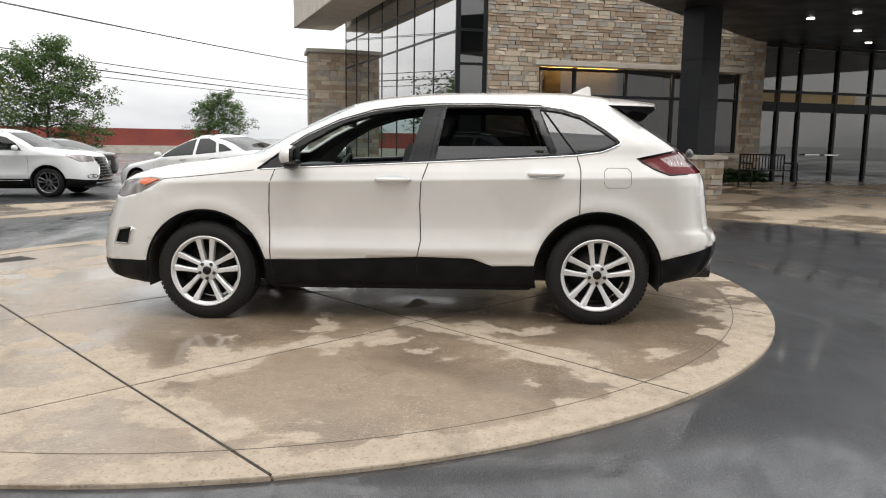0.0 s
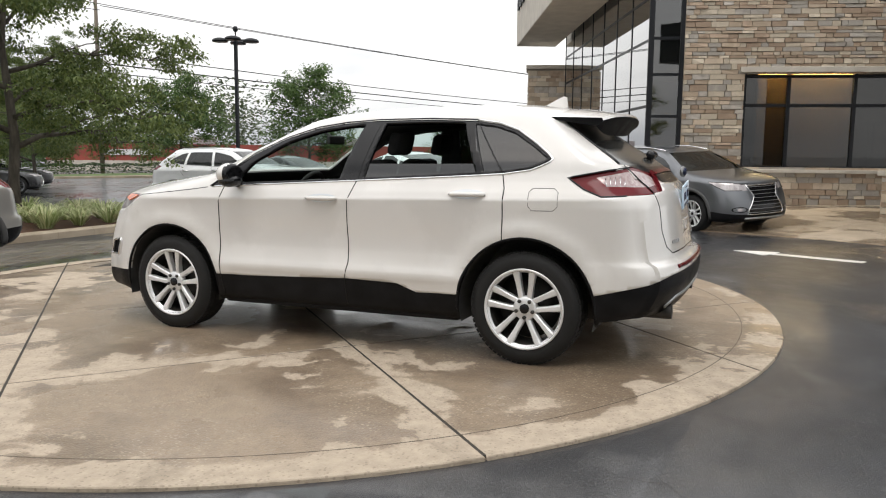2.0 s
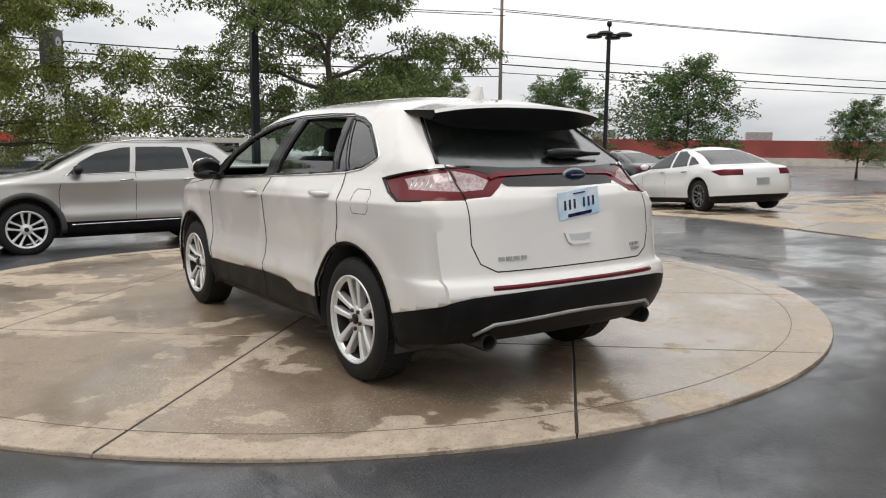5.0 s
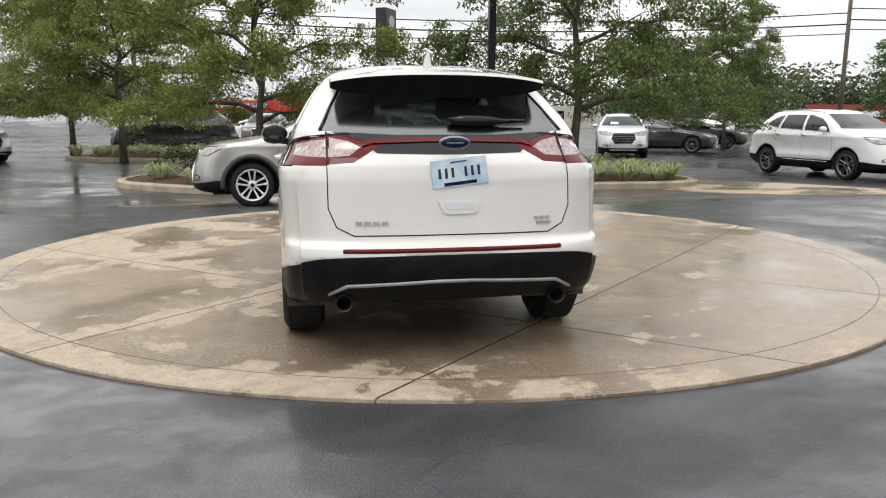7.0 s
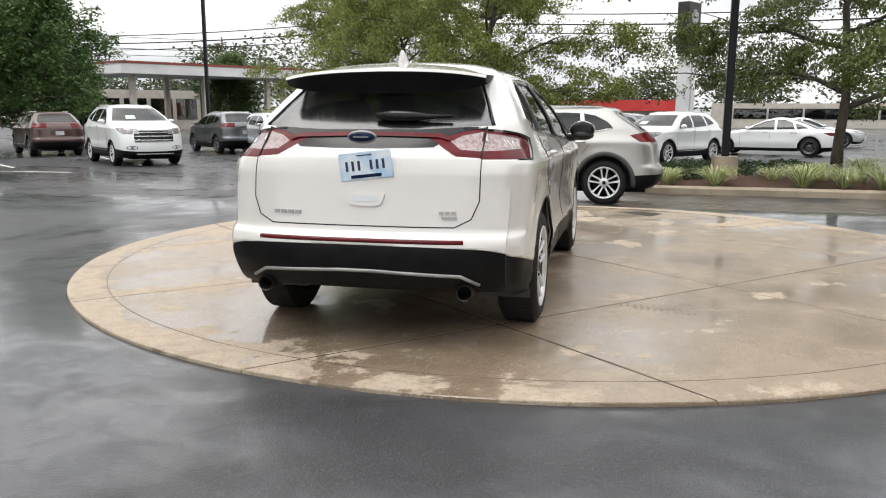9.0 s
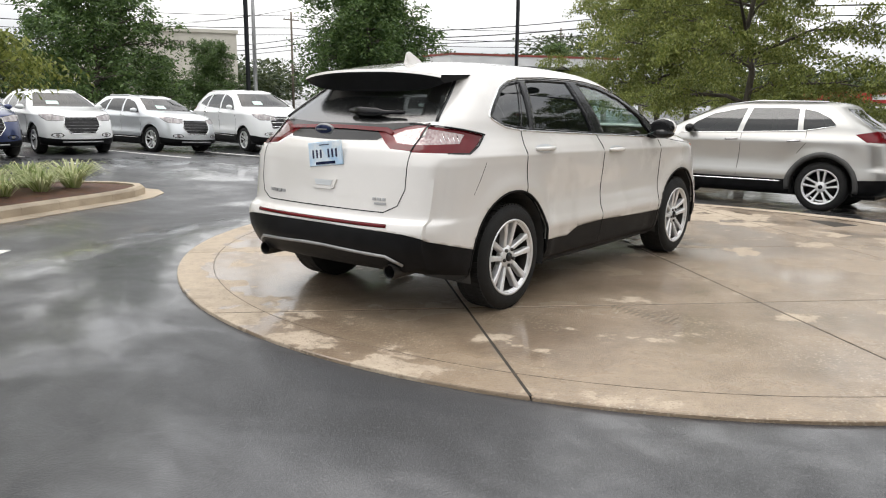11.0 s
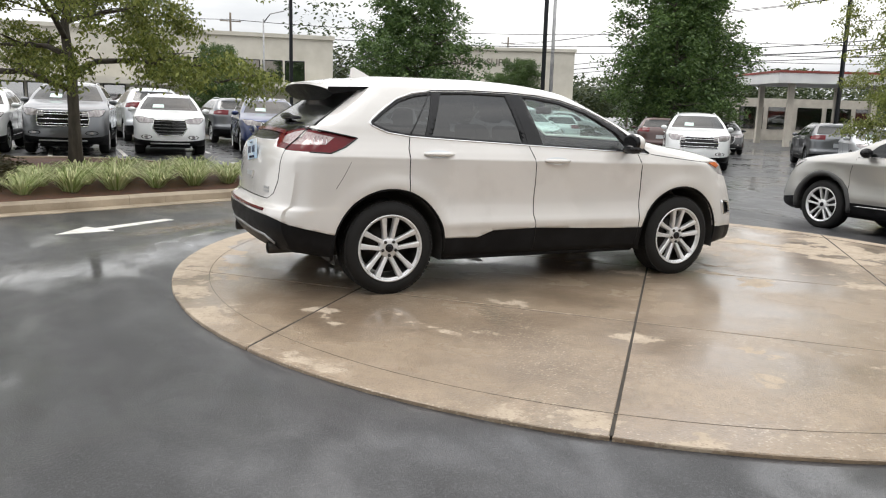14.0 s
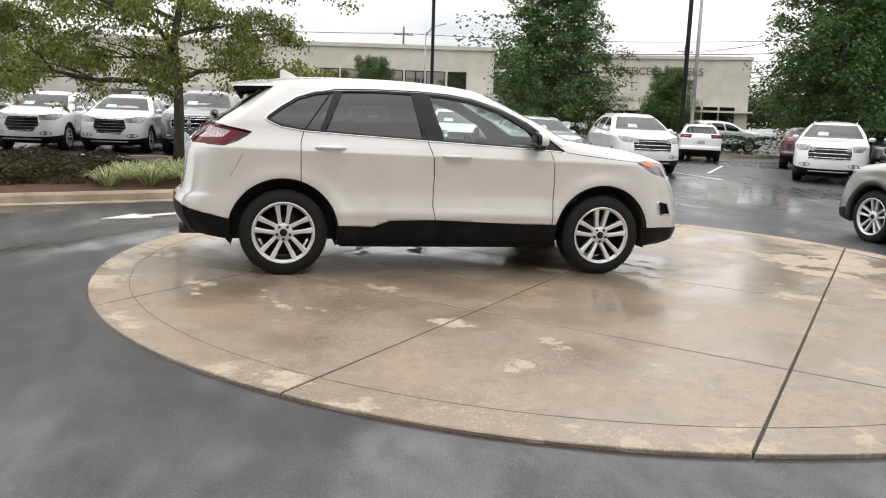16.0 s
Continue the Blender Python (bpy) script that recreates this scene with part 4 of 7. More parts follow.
def outline(row, nc, ns, wheels, arch, soft):
    """Half of one level outline, from the nose's middle round the side to the tail's middle."""
    z, xf, xr, w, cf, cr = row
    pts = []
    for k in range(nc):
        t = math.pi / 2 * k / nc
        pts.append((xf + cf * (1 - math.cos(t) ** (2 / 2.5)), w * math.sin(t) ** (2 / 2.5)))
    for k in range(ns + 1):
        pts.append((xf + cf + (xr - cr - xf - cf) * k / ns, w))
    for k in range(nc - 1, -1, -1):
        t = math.pi / 2 * k / nc
        pts.append((xr - cr * (1 - math.cos(t) ** (2 / 2.8)), w * math.sin(t) ** (2 / 2.8)))
    out = []
    for x, y in pts:
        full = min(1.0, y / max(w, 1e-6))
        d = 0.0
        if full > 0.9 and z < 1.15 * soft:
            mid = max(0.0, min(1.0, (1.12 - abs(x - 0.03)) / 0.25))
            d -= 0.019 * math.exp(-((z / soft - 0.77) / 0.16) ** 2) * max(mid, 0.3)
            d += 0.027 * math.exp(-abs(z / soft - 0.535) / 0.045) * mid
            d += 0.012 * math.exp(-abs(z / soft - (1.035 + 0.012 * x)) / 0.035) * max(0.0, min(1.0, (x + 1.9) / 0.4))
            for wx in wheels:
                r = math.hypot(x - wx, z - 0.36)
                d += 0.018 * math.exp(-((r - arch - 0.04) / 0.06) ** 2)
        d -= 0.030 * max(0.0, abs(x) - 1.2) ** 2 * (full > 0.9)
        out.append((x, y + d, z))
    return out


def shell_mesh(rows, sub, nc, ns, wheels, arch, soft=1.0):
    bm = bmesh.new()
    loops = []
    for row in smooth_rows(rows, sub):
        half = outline(row, nc, ns, wheels, arch, soft)
        ring = [(x, -y, z) for x, y, z in half] + [(x, y, z) for x, y, z in half[-2:0:-1]]
        loops.append([bm.verts.new(p) for p in ring])
    for a, b in zip(loops, loops[1:]):
        n = len(a)
        for k in range(n):
            bm.faces.new((a[k], a[(k + 1) % n], b[(k + 1) % n], b[k]))
    bm.faces.new(loops[-1])
    bm.normal_update()
    bmesh.ops.recalc_face_normals(bm, faces=bm.faces)
    return bm


def inside(poly, u, v):
    r, n = False, len(poly)
    for i in range(n):
        (a, b), (c, d) = poly[i], poly[(i + 1) % n]
        if (b > v) != (d > v) and u < (c - a) * (v - b) / (d - b) + a:
            r = not r
    return r


def cut(bm, poly, axes, keep, mat):
    """Cut an outline, seen along one axis, into the faces that keep() picks; the faces inside get the material index."""
    i, j = axes
    lo, hi = (min(p[0] for p in poly) - 0.02, min(p[1] for p in poly) - 0.02), (max(p[0] for p in poly) + 0.02, max(p[1] for p in poly) + 0.02)
    pool = set(f for f in bm.faces if keep(f) and max(v.co[i] for v in f.verts) > lo[0] and min(v.co[i] for v in f.verts) < hi[0] and max(v.co[j] for v in f.verts) > lo[1] and min(v.co[j] for v in f.verts) < hi[1])
    n = len(poly)
    for q in range(n):
        a, b = poly[q], poly[(q + 1) % n]
        u0, u1, v0, v1 = min(a[0], b[0]) - 1e-4, max(a[0], b[0]) + 1e-4, min(a[1], b[1]) - 1e-4, max(a[1], b[1]) + 1e-4
        sel = []
        for f in pool:
            us, vs = [v.co[i] for v in f.verts], [v.co[j] for v in f.verts]
            if max(us) >= u0 and min(us) <= u1 and max(vs) >= v0 and min(vs) <= v1:
                sel.append(f)
        if not sel:
            continue
        co, no = Vector((0, 0, 0)), Vector((0, 0, 0))
        co[i], co[j] = a
        no[i], no[j] = b[1] - a[1], a[0] - b[0]
        geom = sel + list({e for f in sel for e in f.edges}) + list({v for f in sel for v in f.verts})
        r = bmesh.ops.bisect_plane(bm, geom=geom, dist=1e-6, plane_co=co, plane_no=no)
        pool = {f for f in pool if f.is_valid} | {f for f in r["geom"] if isinstance(f, bmesh.types.BMFace) and f.is_valid}
    for f in pool:
        if f.is_valid:
            c = f.calc_center_median()
            if keep(f) and inside(poly, c[i], c[j]):
                f.material_index = mat


def take(bm, mats):
    """A mesh of the faces with these material indices."""
    out, seen = bmesh.new(), {}
    for f in bm.faces:
        if f.material_index in mats:
            vs = []
            for v in f.verts:
                if v not in seen:
                    seen[v] = out.verts.new(v.co)
                vs.append(seen[v])
            try:
                nf = out.faces.new(vs)
                nf.smooth = True
            except ValueError:
                pass
    return out


def disc_poly(cx, cz, r, n=28):
    return [(cx + r * math.cos(2 * math.pi * k / n), cz + r * math.sin(2 * math.pi * k / n)) for k in range(n)]


def wheel(parent, x, y, r, rim_r, dark_spokes, fine):
    """Tyre, rim with paired spokes, brake, cap and nuts; its outer face looks away from the car."""
    s = -1 if y < 0 else 1
    ob = new("wheel")
    ob.parent = parent
    ob.matrix_basis = Matrix.Translation((x, y, r)) @ Matrix.Rotation(math.pi if s < 0 else 0.0, 4, "Z")
    seg = 48 if fine else 32
    bm = bmesh.new()
    w = 0.115
    lathe(bm, [(rim_r - 0.01, -w), (rim_r + 0.02, -w - 0.006), (r - 0.05, -w - 0.012), (r - 0.012, -w + 0.012), (r, -w + 0.04), (r, w - 0.04), (r - 0.012, w - 0.012), (r - 0.05, w + 0.012), (rim_r + 0.02, w + 0.006), (rim_r - 0.01, w)], seg)
    if fine:
        for k in range(64):
            t = 2 * math.pi * k / 64
            m = Matrix.Rotation(t, 4, "Y")
            for y0, y1 in ((-w + 0.02, -0.045), (-0.03, 0.03), (0.045, w - 0.02)):
                vs = box(bm, r - 0.01, r + 0.0025, y0, y1, -0.0135, 0.0135)["verts"]
                bmesh.ops.transform(bm, matrix=m, verts=vs)
    part("tyre", bm, RUBBER, ob)
    bm = bmesh.new()
    lathe(bm, [(rim_r - 0.012, -w), (rim_r - 0.03, -0.02), (rim_r - 0.02, w - 0.018)], seg)
    part("rim_barrel", bm, DARK_METAL, ob)
    bm = bmesh.new()
    lathe(bm, [(rim_r - 0.02, w - 0.018), (rim_r - 0.004, w + 0.008), (rim_r + 0.008, w + 0.010), (rim_r + 0.008, w - 0.01)], seg)
    n_sp = 5
    for k in range(n_sp):
        for off in (-1, 1):
            t = 2 * math.pi * k / n_sp + math.pi / 2
            m = Matrix.Rotation(-t, 4, "Y")
            p0, p1 = Vector((0.055, 0, off * 0.026)), Vector((rim_r - 0.012, 0, off * 0.054))
            d = (p1 - p0).normalized()
            nrm = Vector((-d.z, 0, d.x))
            prof = []
            for q, hw, yo in ((0, 0.0165, w - 0.030), (0.5, 0.0165, w - 0.014), (1, 0.0235, w - 0.001)) if fine else ((0, 0.013, w - 0.030), (0.5, 0.013, w - 0.014), (1, 0.020, w - 0.001)):
                c = p0.lerp(p1, q)
                prof.append([bm.verts.new(m @ (c + nrm * e + Vector((0, yy, 0)))) for e, yy in ((-hw, yo - 0.045), (-hw, yo - 0.006), (-hw * 0.6, yo), (hw * 0.6, yo), (hw, yo - 0.006), (hw, yo - 0.045))])
            for u, v in zip(prof, prof[1:]):
                for e in range(6):
                    bm.faces.new((u[e], u[(e + 1) % 6], v[(e + 1) % 6], v[e]))
    lathe(bm, [(0.078, w - 0.07), (0.078, w - 0.030), (0.066, w - 0.022), (0.001, w - 0.022)], 24)
    part("rim", bm, GREY if dark_spokes else ALLOY, ob)
    bm = bmesh.new()
    lathe(bm, [(0.001, -0.03), (rim_r - 0.05, -0.03), (rim_r - 0.05, 0.0), (0.001, 0.0)], 28)
    part("brake_disc", bm, DARK_METAL, ob)
    bm = bmesh.new()
    lathe(bm, [(0.031, w - 0.03), (0.031, w - 0.013), (0.026, w - 0.009), (0.001, w - 0.008)], 20)
    part("hub_cap", bm, GLOSS_BLACK, ob)
    if fine:
        for k in range(5):
            t = 2 * math.pi * (k + 0.5) / 5 + math.pi / 2
            bm = bmesh.new()
            lathe(bm, [(0.0125, w - 0.03), (0.0125, w - 0.010), (0.001, w - 0.008)], 6)
            bmesh.ops.translate(bm, verts=bm.verts, vec=(0.057 * math.cos(t), 0, 0.057 * math.sin(t)))
            part("lug_nut", bm, DARK_METAL, ob)
    return ob


def mirror_poly(poly):
    return [(-a, b) for a, b in poly]


def project(tree, pts, axis, sign, lift=0.0):
    """Points of an outline laid onto a body, seen along x or y."""
    out = []
    for a, b in pts:
        o = Vector((a, 4.0 * sign, b)) if axis == "y" else Vector((4.0 * sign, a, b))
        d = Vector((0, -sign, 0)) if axis == "y" else Vector((-sign, 0, 0))
        hit, nrm, _, _ = tree.ray_cast(o, d)
        if hit is not None:
            out.append(hit + nrm * lift if nrm.dot(d) < 0 else hit - nrm * lift)
    return out


def dense(pts, step=0.04, closed=False):
    out = []
    src = list(pts) + ([pts[0]] if closed else [])
    for a, b in zip(src, src[1:]):
        n = max(1, int(math.dist(a, b) / step))
        out += [(a[0] + (b[0] - a[0]) * k / n, a[1] + (b[1] - a[1]) * k / n) for k in range(n)]
    return out if closed else out + [src[-1]]


def patch(bm, tree, poly, axis, sign, lift):
    """A thin raised piece that follows the body, given its convex outline."""
    ring = project(tree, poly, axis, sign, lift)
    base = project(tree, poly, axis, sign, -0.004)
    if len(ring) != len(poly) or len(base) != len(poly):
        return
    hi, lo = [bm.verts.new(p) for p in ring], [bm.verts.new(p) for p in base]
    c = bm.verts.new(sum(ring, Vector()) / len(ring))
    for i in range(len(hi)):
        j = (i + 1) % len(hi)
        bm.faces.new((hi[i], hi[j], c))
        bm.faces.new((lo[i], lo[j], hi[j], hi[i]))


def lobe(bm, c, r, seg=16, rings=10):
    return bmesh.ops.create_uvsphere(bm, u_segments=seg, v_segments=rings, radius=1, matrix=Matrix.LocRotScale(c, None, r))


def hero_car():
    m = Matrix.Rotation(math.atan(TILT_B), 4, "X") @ Matrix.Rotation(-math.atan(TILT_A), 4, "Y")
    car = empty("suv", m, "pearl white mid-size SUV with black sills, parked on the round pad", "car")
    WX, WR, AR = 1.425, 0.362, 0.448
    bm = shell_mesh(SUV_ROWS, 4, 16, 70, (-WX, WX), AR)
    sidef = lambda f: abs(f.calc_center_median().y) > 0.35
    lower = lambda f: f.calc_center_median().z < 1.0
    for wx in (-WX, WX):
        cut(bm, disc_poly(wx, WR, AR, 40), (0, 2), lambda f: abs(f.calc_center_median().y) > 0.55 and f.calc_center_median().z < 1.0, 1)
    # black lower parts
    cut(bm, [(1.02, 0.1), (1.02, 0.43), (0.676, 0.422), (0.532, 0.477), (0.146, 0.487), (-0.689, 0.458), (-1.02, 0.459), (-1.02, 0.1)], (0, 2), lambda f: f.material_index == 0 and lower(f), 2)
    cut(bm, [(1.55, 0.1), (1.55, 0.44), (1.86, 0.475), (2.20, 0.555), (2.30, 0.60), (2.45, 0.632), (2.45, 0.1)], (0, 2), lambda f: f.material_index == 0 and f.calc_center_median().x > 1.5 and lower(f), 3)
    cut(bm, [(-2.60, 0.1), (-2.60, 0.40), (-2.1, 0.43), (-1.84, 0.44), (-1.70, 0.1)], (0, 2), lambda f: f.material_index == 0 and f.calc_center_median().x < -1.5 and lower(f), 4)
    cut(bm, [(1.80, 0.1), (1.90, 0.31), (2.20, 0.345), (2.45, 0.365), (2.45, 0.1)], (0, 2), lambda f: f.material_index == 3, 1)
    # side glazing
    upper = lambda f: abs(f.calc_center_median().y) > 0.45 and f.calc_center_median().z > 1.05 and abs(f.normal.y) > 0.3
    DLO = [(1.575, 1.302), (1.50, 1.262), (1.437, 1.240), (1.262, 1.216), (0.973, 1.200), (0.199, 1.164), (-0.696, 1.124), (-1.02, 1.108), (-0.86, 1.225), (-0.685, 1.345), (-0.45, 1.456), (-0.20, 1.528), (0.02, 1.558), (0.266, 1.572), (0.666, 1.572), (1.02, 1.555), (1.18, 1.532), (1.32, 1.485), (1.46, 1.395), (1.55, 1.325)]
    cut(bm, DLO, (0, 2), lambda f: f.material_index == 0 and upper(f), 5)
    W_FRONT = [(0.072, 1.172), (-0.74, 1.142), (-0.80, 1.16), (-0.665, 1.30), (-0.42, 1.435), (-0.18, 1.508), (0.03, 1.538), (0.175, 1.548)]
    W_REAR = [(1.075, 1.222), (0.60, 1.196), (0.262, 1.182), (0.335, 1.553), (0.66, 1.557), (0.935, 1.545)]
    W_QUARTER = [(1.545, 1.305), (1.43, 1.256), (1.265, 1.232), (1.13, 1.225), (1.01, 1.538), (1.16, 1.517), (1.30, 1.472), (1.44, 1.385)]
    for poly, k in ((W_FRONT, 6), (W_REAR, 7), (W_QUARTER, 8)):
        cut(bm, poly, (0, 2), lambda f: f.material_index == 5, k)
    # windscreen, rear glass
    cut(bm, [(-0.80, 1.19), (0.80, 1.19), (0.745, 1.30), (0.66, 1.45), (0.585, 1.565), (0.3, 1.60), (-0.3, 1.60), (-0.585, 1.565), (-0.66, 1.45), (-0.745, 1.30)], (1, 2), lambda f: f.material_index == 0 and f.calc_center_median().x < 0 and f.calc_center_median().z > 1.17 and f.normal.x < -0.3, 9)
    REAR_G = [(-0.70, 1.268), (-0.3, 1.248), (0.3, 1.248), (0.70, 1.268), (0.62, 1.40), (0.53, 1.56), (-0.53, 1.56), (-0.62, 1.40)]
    cut(bm, REAR_G, (1, 2), lambda f: f.material_index == 0 and f.calc_center_median().x > 1.2 and f.calc_center_median().z > 1.2 and f.normal.x > 0.25, 10)
    # tail lamps and the bar between
    LAMP_S = [(2.30, 1.262), (2.106, 1.258), (1.90, 1.228), (1.686, 1.190), (1.79, 1.125), (1.90, 1.080), (2.30, 1.088)]
    cut(bm, LAMP_S, (0, 2), lambda f: f.material_index == 0 and abs(f.calc_center_median().y) > 0.665, 11)
    for s in (1, -1):
        cut(bm, [(s * 0.672, 1.262), (s * 0.55, 1.238), (s * 0.47, 1.214), (s * 0.36, 1.206), (s * 0.44, 1.155), (s * 0.53, 1.102), (s * 0.672, 1.092)], (1, 2), lambda f: f.material_index == 0 and f.calc_center_median().x > 1.9, 12)
    cut(bm, [(2.30, 1.236), (2.12, 1.234), (2.02, 1.224), (1.85, 1.190), (1.92, 1.138), (2.12, 1.130), (2.30, 1.130)], (0, 2), lambda f: f.material_index == 11, 17)
    for s in (1, -1):
        cut(bm, [(s * 0.665, 1.234), (s * 0.56, 1.214), (s * 0.50, 1.182), (s * 0.56, 1.138), (s * 0.665, 1.130)], (1, 2), lambda f: f.material_index == 12, 18)
    cut(bm, [(-0.47, 1.262), (0.47, 1.262), (0.64, 1.262), (0.47, 1.200), (0.40, 1.150), (0.1, 1.142), (-0.1, 1.142), (-0.40, 1.150), (-0.47, 1.200), (-0.64, 1.262)], (1, 2), lambda f: f.material_index == 0 and f.calc_center_median().x > 1.9, 13)
    # head lamps and fog lamps
    cut(bm, [(-1.71, 1.035), (-1.85, 1.045), (-2.06, 1.022), (-2.30, 0.96), (-2.30, 0.90), (-2.10, 0.89), (-1.92, 0.93)], (0, 2), lambda f: f.material_index == 0 and f.calc_center_median().x < -1.6 and abs(f.calc_center_median().y) > 0.5, 14)
    cut(bm, [(-2.00, 0.675), (-2.12, 0.655), (-2.16, 0.55), (-2.03, 0.55)], (0, 2), lambda f: f.material_index == 0 and abs(f.calc_center_median().y) > 0.55, 15)
    # grille
    cut(bm, [(-0.62, 0.60), (0.62, 0.60), (0.56, 0.93), (-0.56, 0.93)], (1, 2), lambda f: f.material_index == 0 and f.calc_center_median().x < -2.0, 16)
    tree = BVHTree.FromBMesh(bm)

    body = part("body", take(bm, {0}), [WHITE, CABIN], car, "pearl white painted bodywork", True, 40)
    md = body.modifiers.new("thickness", "SOLIDIFY")
    md.thickness, md.offset, md.material_offset = 0.025, -1, 1
    for s in (1, -1):
        sill = take(bm, {2})
        bmesh.ops.delete(sill, geom=[f for f in sill.faces if f.calc_center_median().y * s < 0], context="FACES")
        part("sill_cladding", sill, PLASTIC, car, "black plastic sill cladding", True, 40)
    part("rear_bumper_cover", take(bm, {3}), PLASTIC, car, "black plastic rear bumper", True, 40)
    part("front_bumper_cover", take(bm, {4}), PLASTIC, car, "black plastic front bumper", True, 40)
    pil = part("pillar_trim", take(bm, {5}), [GLOSS_BLACK, CABIN], car, "black window pillar trim", True, 40)
    md = pil.modifiers.new("thickness", "SOLIDIFY")
    md.thickness, md.offset, md.material_offset = 0.03, -1, 1

    def side_only(src, s):
        bmesh.ops.delete(src, geom=[f for f in src.faces if f.calc_center_median().y * s < 0], context="FACES")
        bmesh.ops.translate(src, verts=src.verts, vec=(0, -0.012 * s, 0))
        return src

    # the driver's window is down and the rear one on that side half lowered
    part("front_window", side_only(take(bm, {6}), 1), CLEAR, car, "green tinted front door window").visible_shadow = False
    part("rear_window", side_only(take(bm, {7}), 1), TINT, car, "dark tinted rear door window").visible_shadow = False
    half = side_only(take(bm, {7}), -1)
    bmesh.ops.bisect_plane(half, geom=half.verts[:] + half.edges[:] + half.faces[:], plane_co=(0, 0, 1.275), plane_no=(0, 0, 1), clear_outer=True)
    part("rear_window", half, TINT, car, "dark tinted rear door window, lowered").visible_shadow = False
    for s in (1, -1):
        part("quarter_window", side_only(take(bm, {8}), s), TINT, car, "dark tinted quarter window")
    part("windscreen", take(bm, {9}), CLEAR, car, "clear windscreen").visible_shadow = False
    part("rear_screen", take(bm, {10}), RAIN_GLASS, car, "dark rear screen with rain drops")
    for s in (1, -1):
        lamp = part("tail_lamp", side_only(take(bm, {11}), s), RED_LENS, car, "red tail lamp with clear inset", True)
        part("lens_inset", side_only(take(bm, {17}), s), TAIL_INSET, lamp, "clear ribbed inset", True)
        for q in range(9):
            rib = bmesh.new()
            tube(rib, project(tree, dense([(1.905 + q * 0.026, 1.190 + q * 0.003), (1.920 + q * 0.025, 1.142)], 0.02), "y", s, -0.009), 0.0028, 5)
            part("lens_rib", rib, CHROME, lamp)
        rim = bmesh.new()
        tube(rim, project(tree, dense([(2.04, 1.252), (1.90, 1.230), (1.684, 1.190), (1.79, 1.122), (1.90, 1.078), (2.04, 1.082)]), "y", s, 0.0), 0.006, 6)
        part("lamp_edge", rim, GLOSS_BLACK, lamp)
        inner = part("tail_lamp_inner", side_only(take(bm, {12}), s), RED_LENS, car, "red inner tail lamp on the tailgate", True)
        part("lens_inset", side_only(take(bm, {18}), s), TAIL_INSET, inner, "clear ribbed inset", True)
    part("tailgate_band", take(bm, {13}), GLOSS_BLACK, car, "gloss black band across the tailgate", True)
    bar = bmesh.new()
    strip = [(-0.48, 1.205), (-0.42, 1.222), (-0.1, 1.230), (0.1, 1.230), (0.42, 1.222), (0.48, 1.205), (0.42, 1.192), (0.1, 1.198), (-0.1, 1.198), (-0.42, 1.192)]
    up_l = project(tree, dense(strip[:6], 0.05), "x", 1, 0.007)
    dn_l = project(tree, [(a, b - 0.022) for a, b in dense(strip[:6], 0.05)], "x", 1, 0.007)
    vs = [(bar.verts.new(a), bar.verts.new(b)) for a, b in zip(up_l, dn_l)]
    for (a, b), (c, d) in zip(vs, vs[1:]):
        bar.faces.new((a, b, d, c))
    part("light_bar", bar, RED_LENS, car, "thin red light bar")
    for s in (1, -1):
        hl = part("head_lamp", side_only(take(bm, {14}), s), CLEAR_LENS, car, "clear head lamp with amber corner", True)
        am = bmesh.new()
        patch(am, tree, [(-1.76, 1.030), (-1.90, 1.034), (-1.945, 1.005), (-1.89, 0.985)], "y", s, 0.006)
        part("indicator", am, AMBER_LENS, hl, "amber indicator")
        fg = part("fog_lamp", side_only(take(bm, {15}), s), PLASTIC, car, "", True)
        ring = bmesh.new()
        tube(ring, project(tree, dense([(-2.00, 0.675), (-2.12, 0.655), (-2.16, 0.55), (-2.03, 0.55)], 0.03, True), "y", s, 0.0), 0.009, 6, True)
        part("chrome_surround", ring, CHROME, fg)
    part("grille", take(bm, {16}), PLASTIC, car, "black grille")

    # wheel arch lips and liners
    for wx in (-WX, WX):
        for s in (1, -1):
            lip = bmesh.new()
            arc = [(wx + (AR + 0.004) * math.cos(t), WR + (AR + 0.004) * math.sin(t)) for t in np.linspace(radians(-5 if wx > 0 else 0), radians(185), 40)]
            tube(lip, project(tree, arc, "y", s, -0.004), 0.010, 6)
            part("arch_lip", lip, PLASTIC, car)
            lin = bmesh.new()
            a = [(wx + AR * math.cos(t), WR + AR * math.sin(t)) for t in np.linspace(radians(-15), radians(195), 22)]
            r0, r1 = [lin.verts.new((p[0], s * 0.915, p[1])) for p in a], [lin.verts.new((p[0], s * 0.52, p[1])) for p in a]
            for k in range(21):
                lin.faces.new((r0[k], r0[k + 1], r1[k + 1], r1[k]))
            lin.faces.new(r1)
            part("arch_liner", lin, CABIN, car)
            wheel(car, wx, s * 0.815, WR, 0.253, False, True)

    # panel gaps
    def seam(name, pts, axis, s, r=0.0042, mat=GLOSS_BLACK, closed=False):
        q = project(tree, dense(pts, 0.03, closed), axis, s, -0.0005)
        if len(q) > 2:
            b2 = bmesh.new()
            tube(b2, q, r, 5, closed)
            part(name, b2, mat, car)

    for s in (1, -1):
        seam("door_gap", [(-0.89, 1.112), (-0.928, 1.0), (-0.94, 0.8), (-0.935, 0.46), (-0.915, 0.30)], "y", s)
        seam("door_gap", [(0.30, 1.566), (0.215, 1.16), (0.165, 1.02), (0.155, 0.86), (0.16, 0.60), (0.132, 0.48), (0.132, 0.29)], "y", s)
        seam("door_gap", [(1.262, 1.214), (1.288, 1.12), (1.285, 0.79)], "y", s)
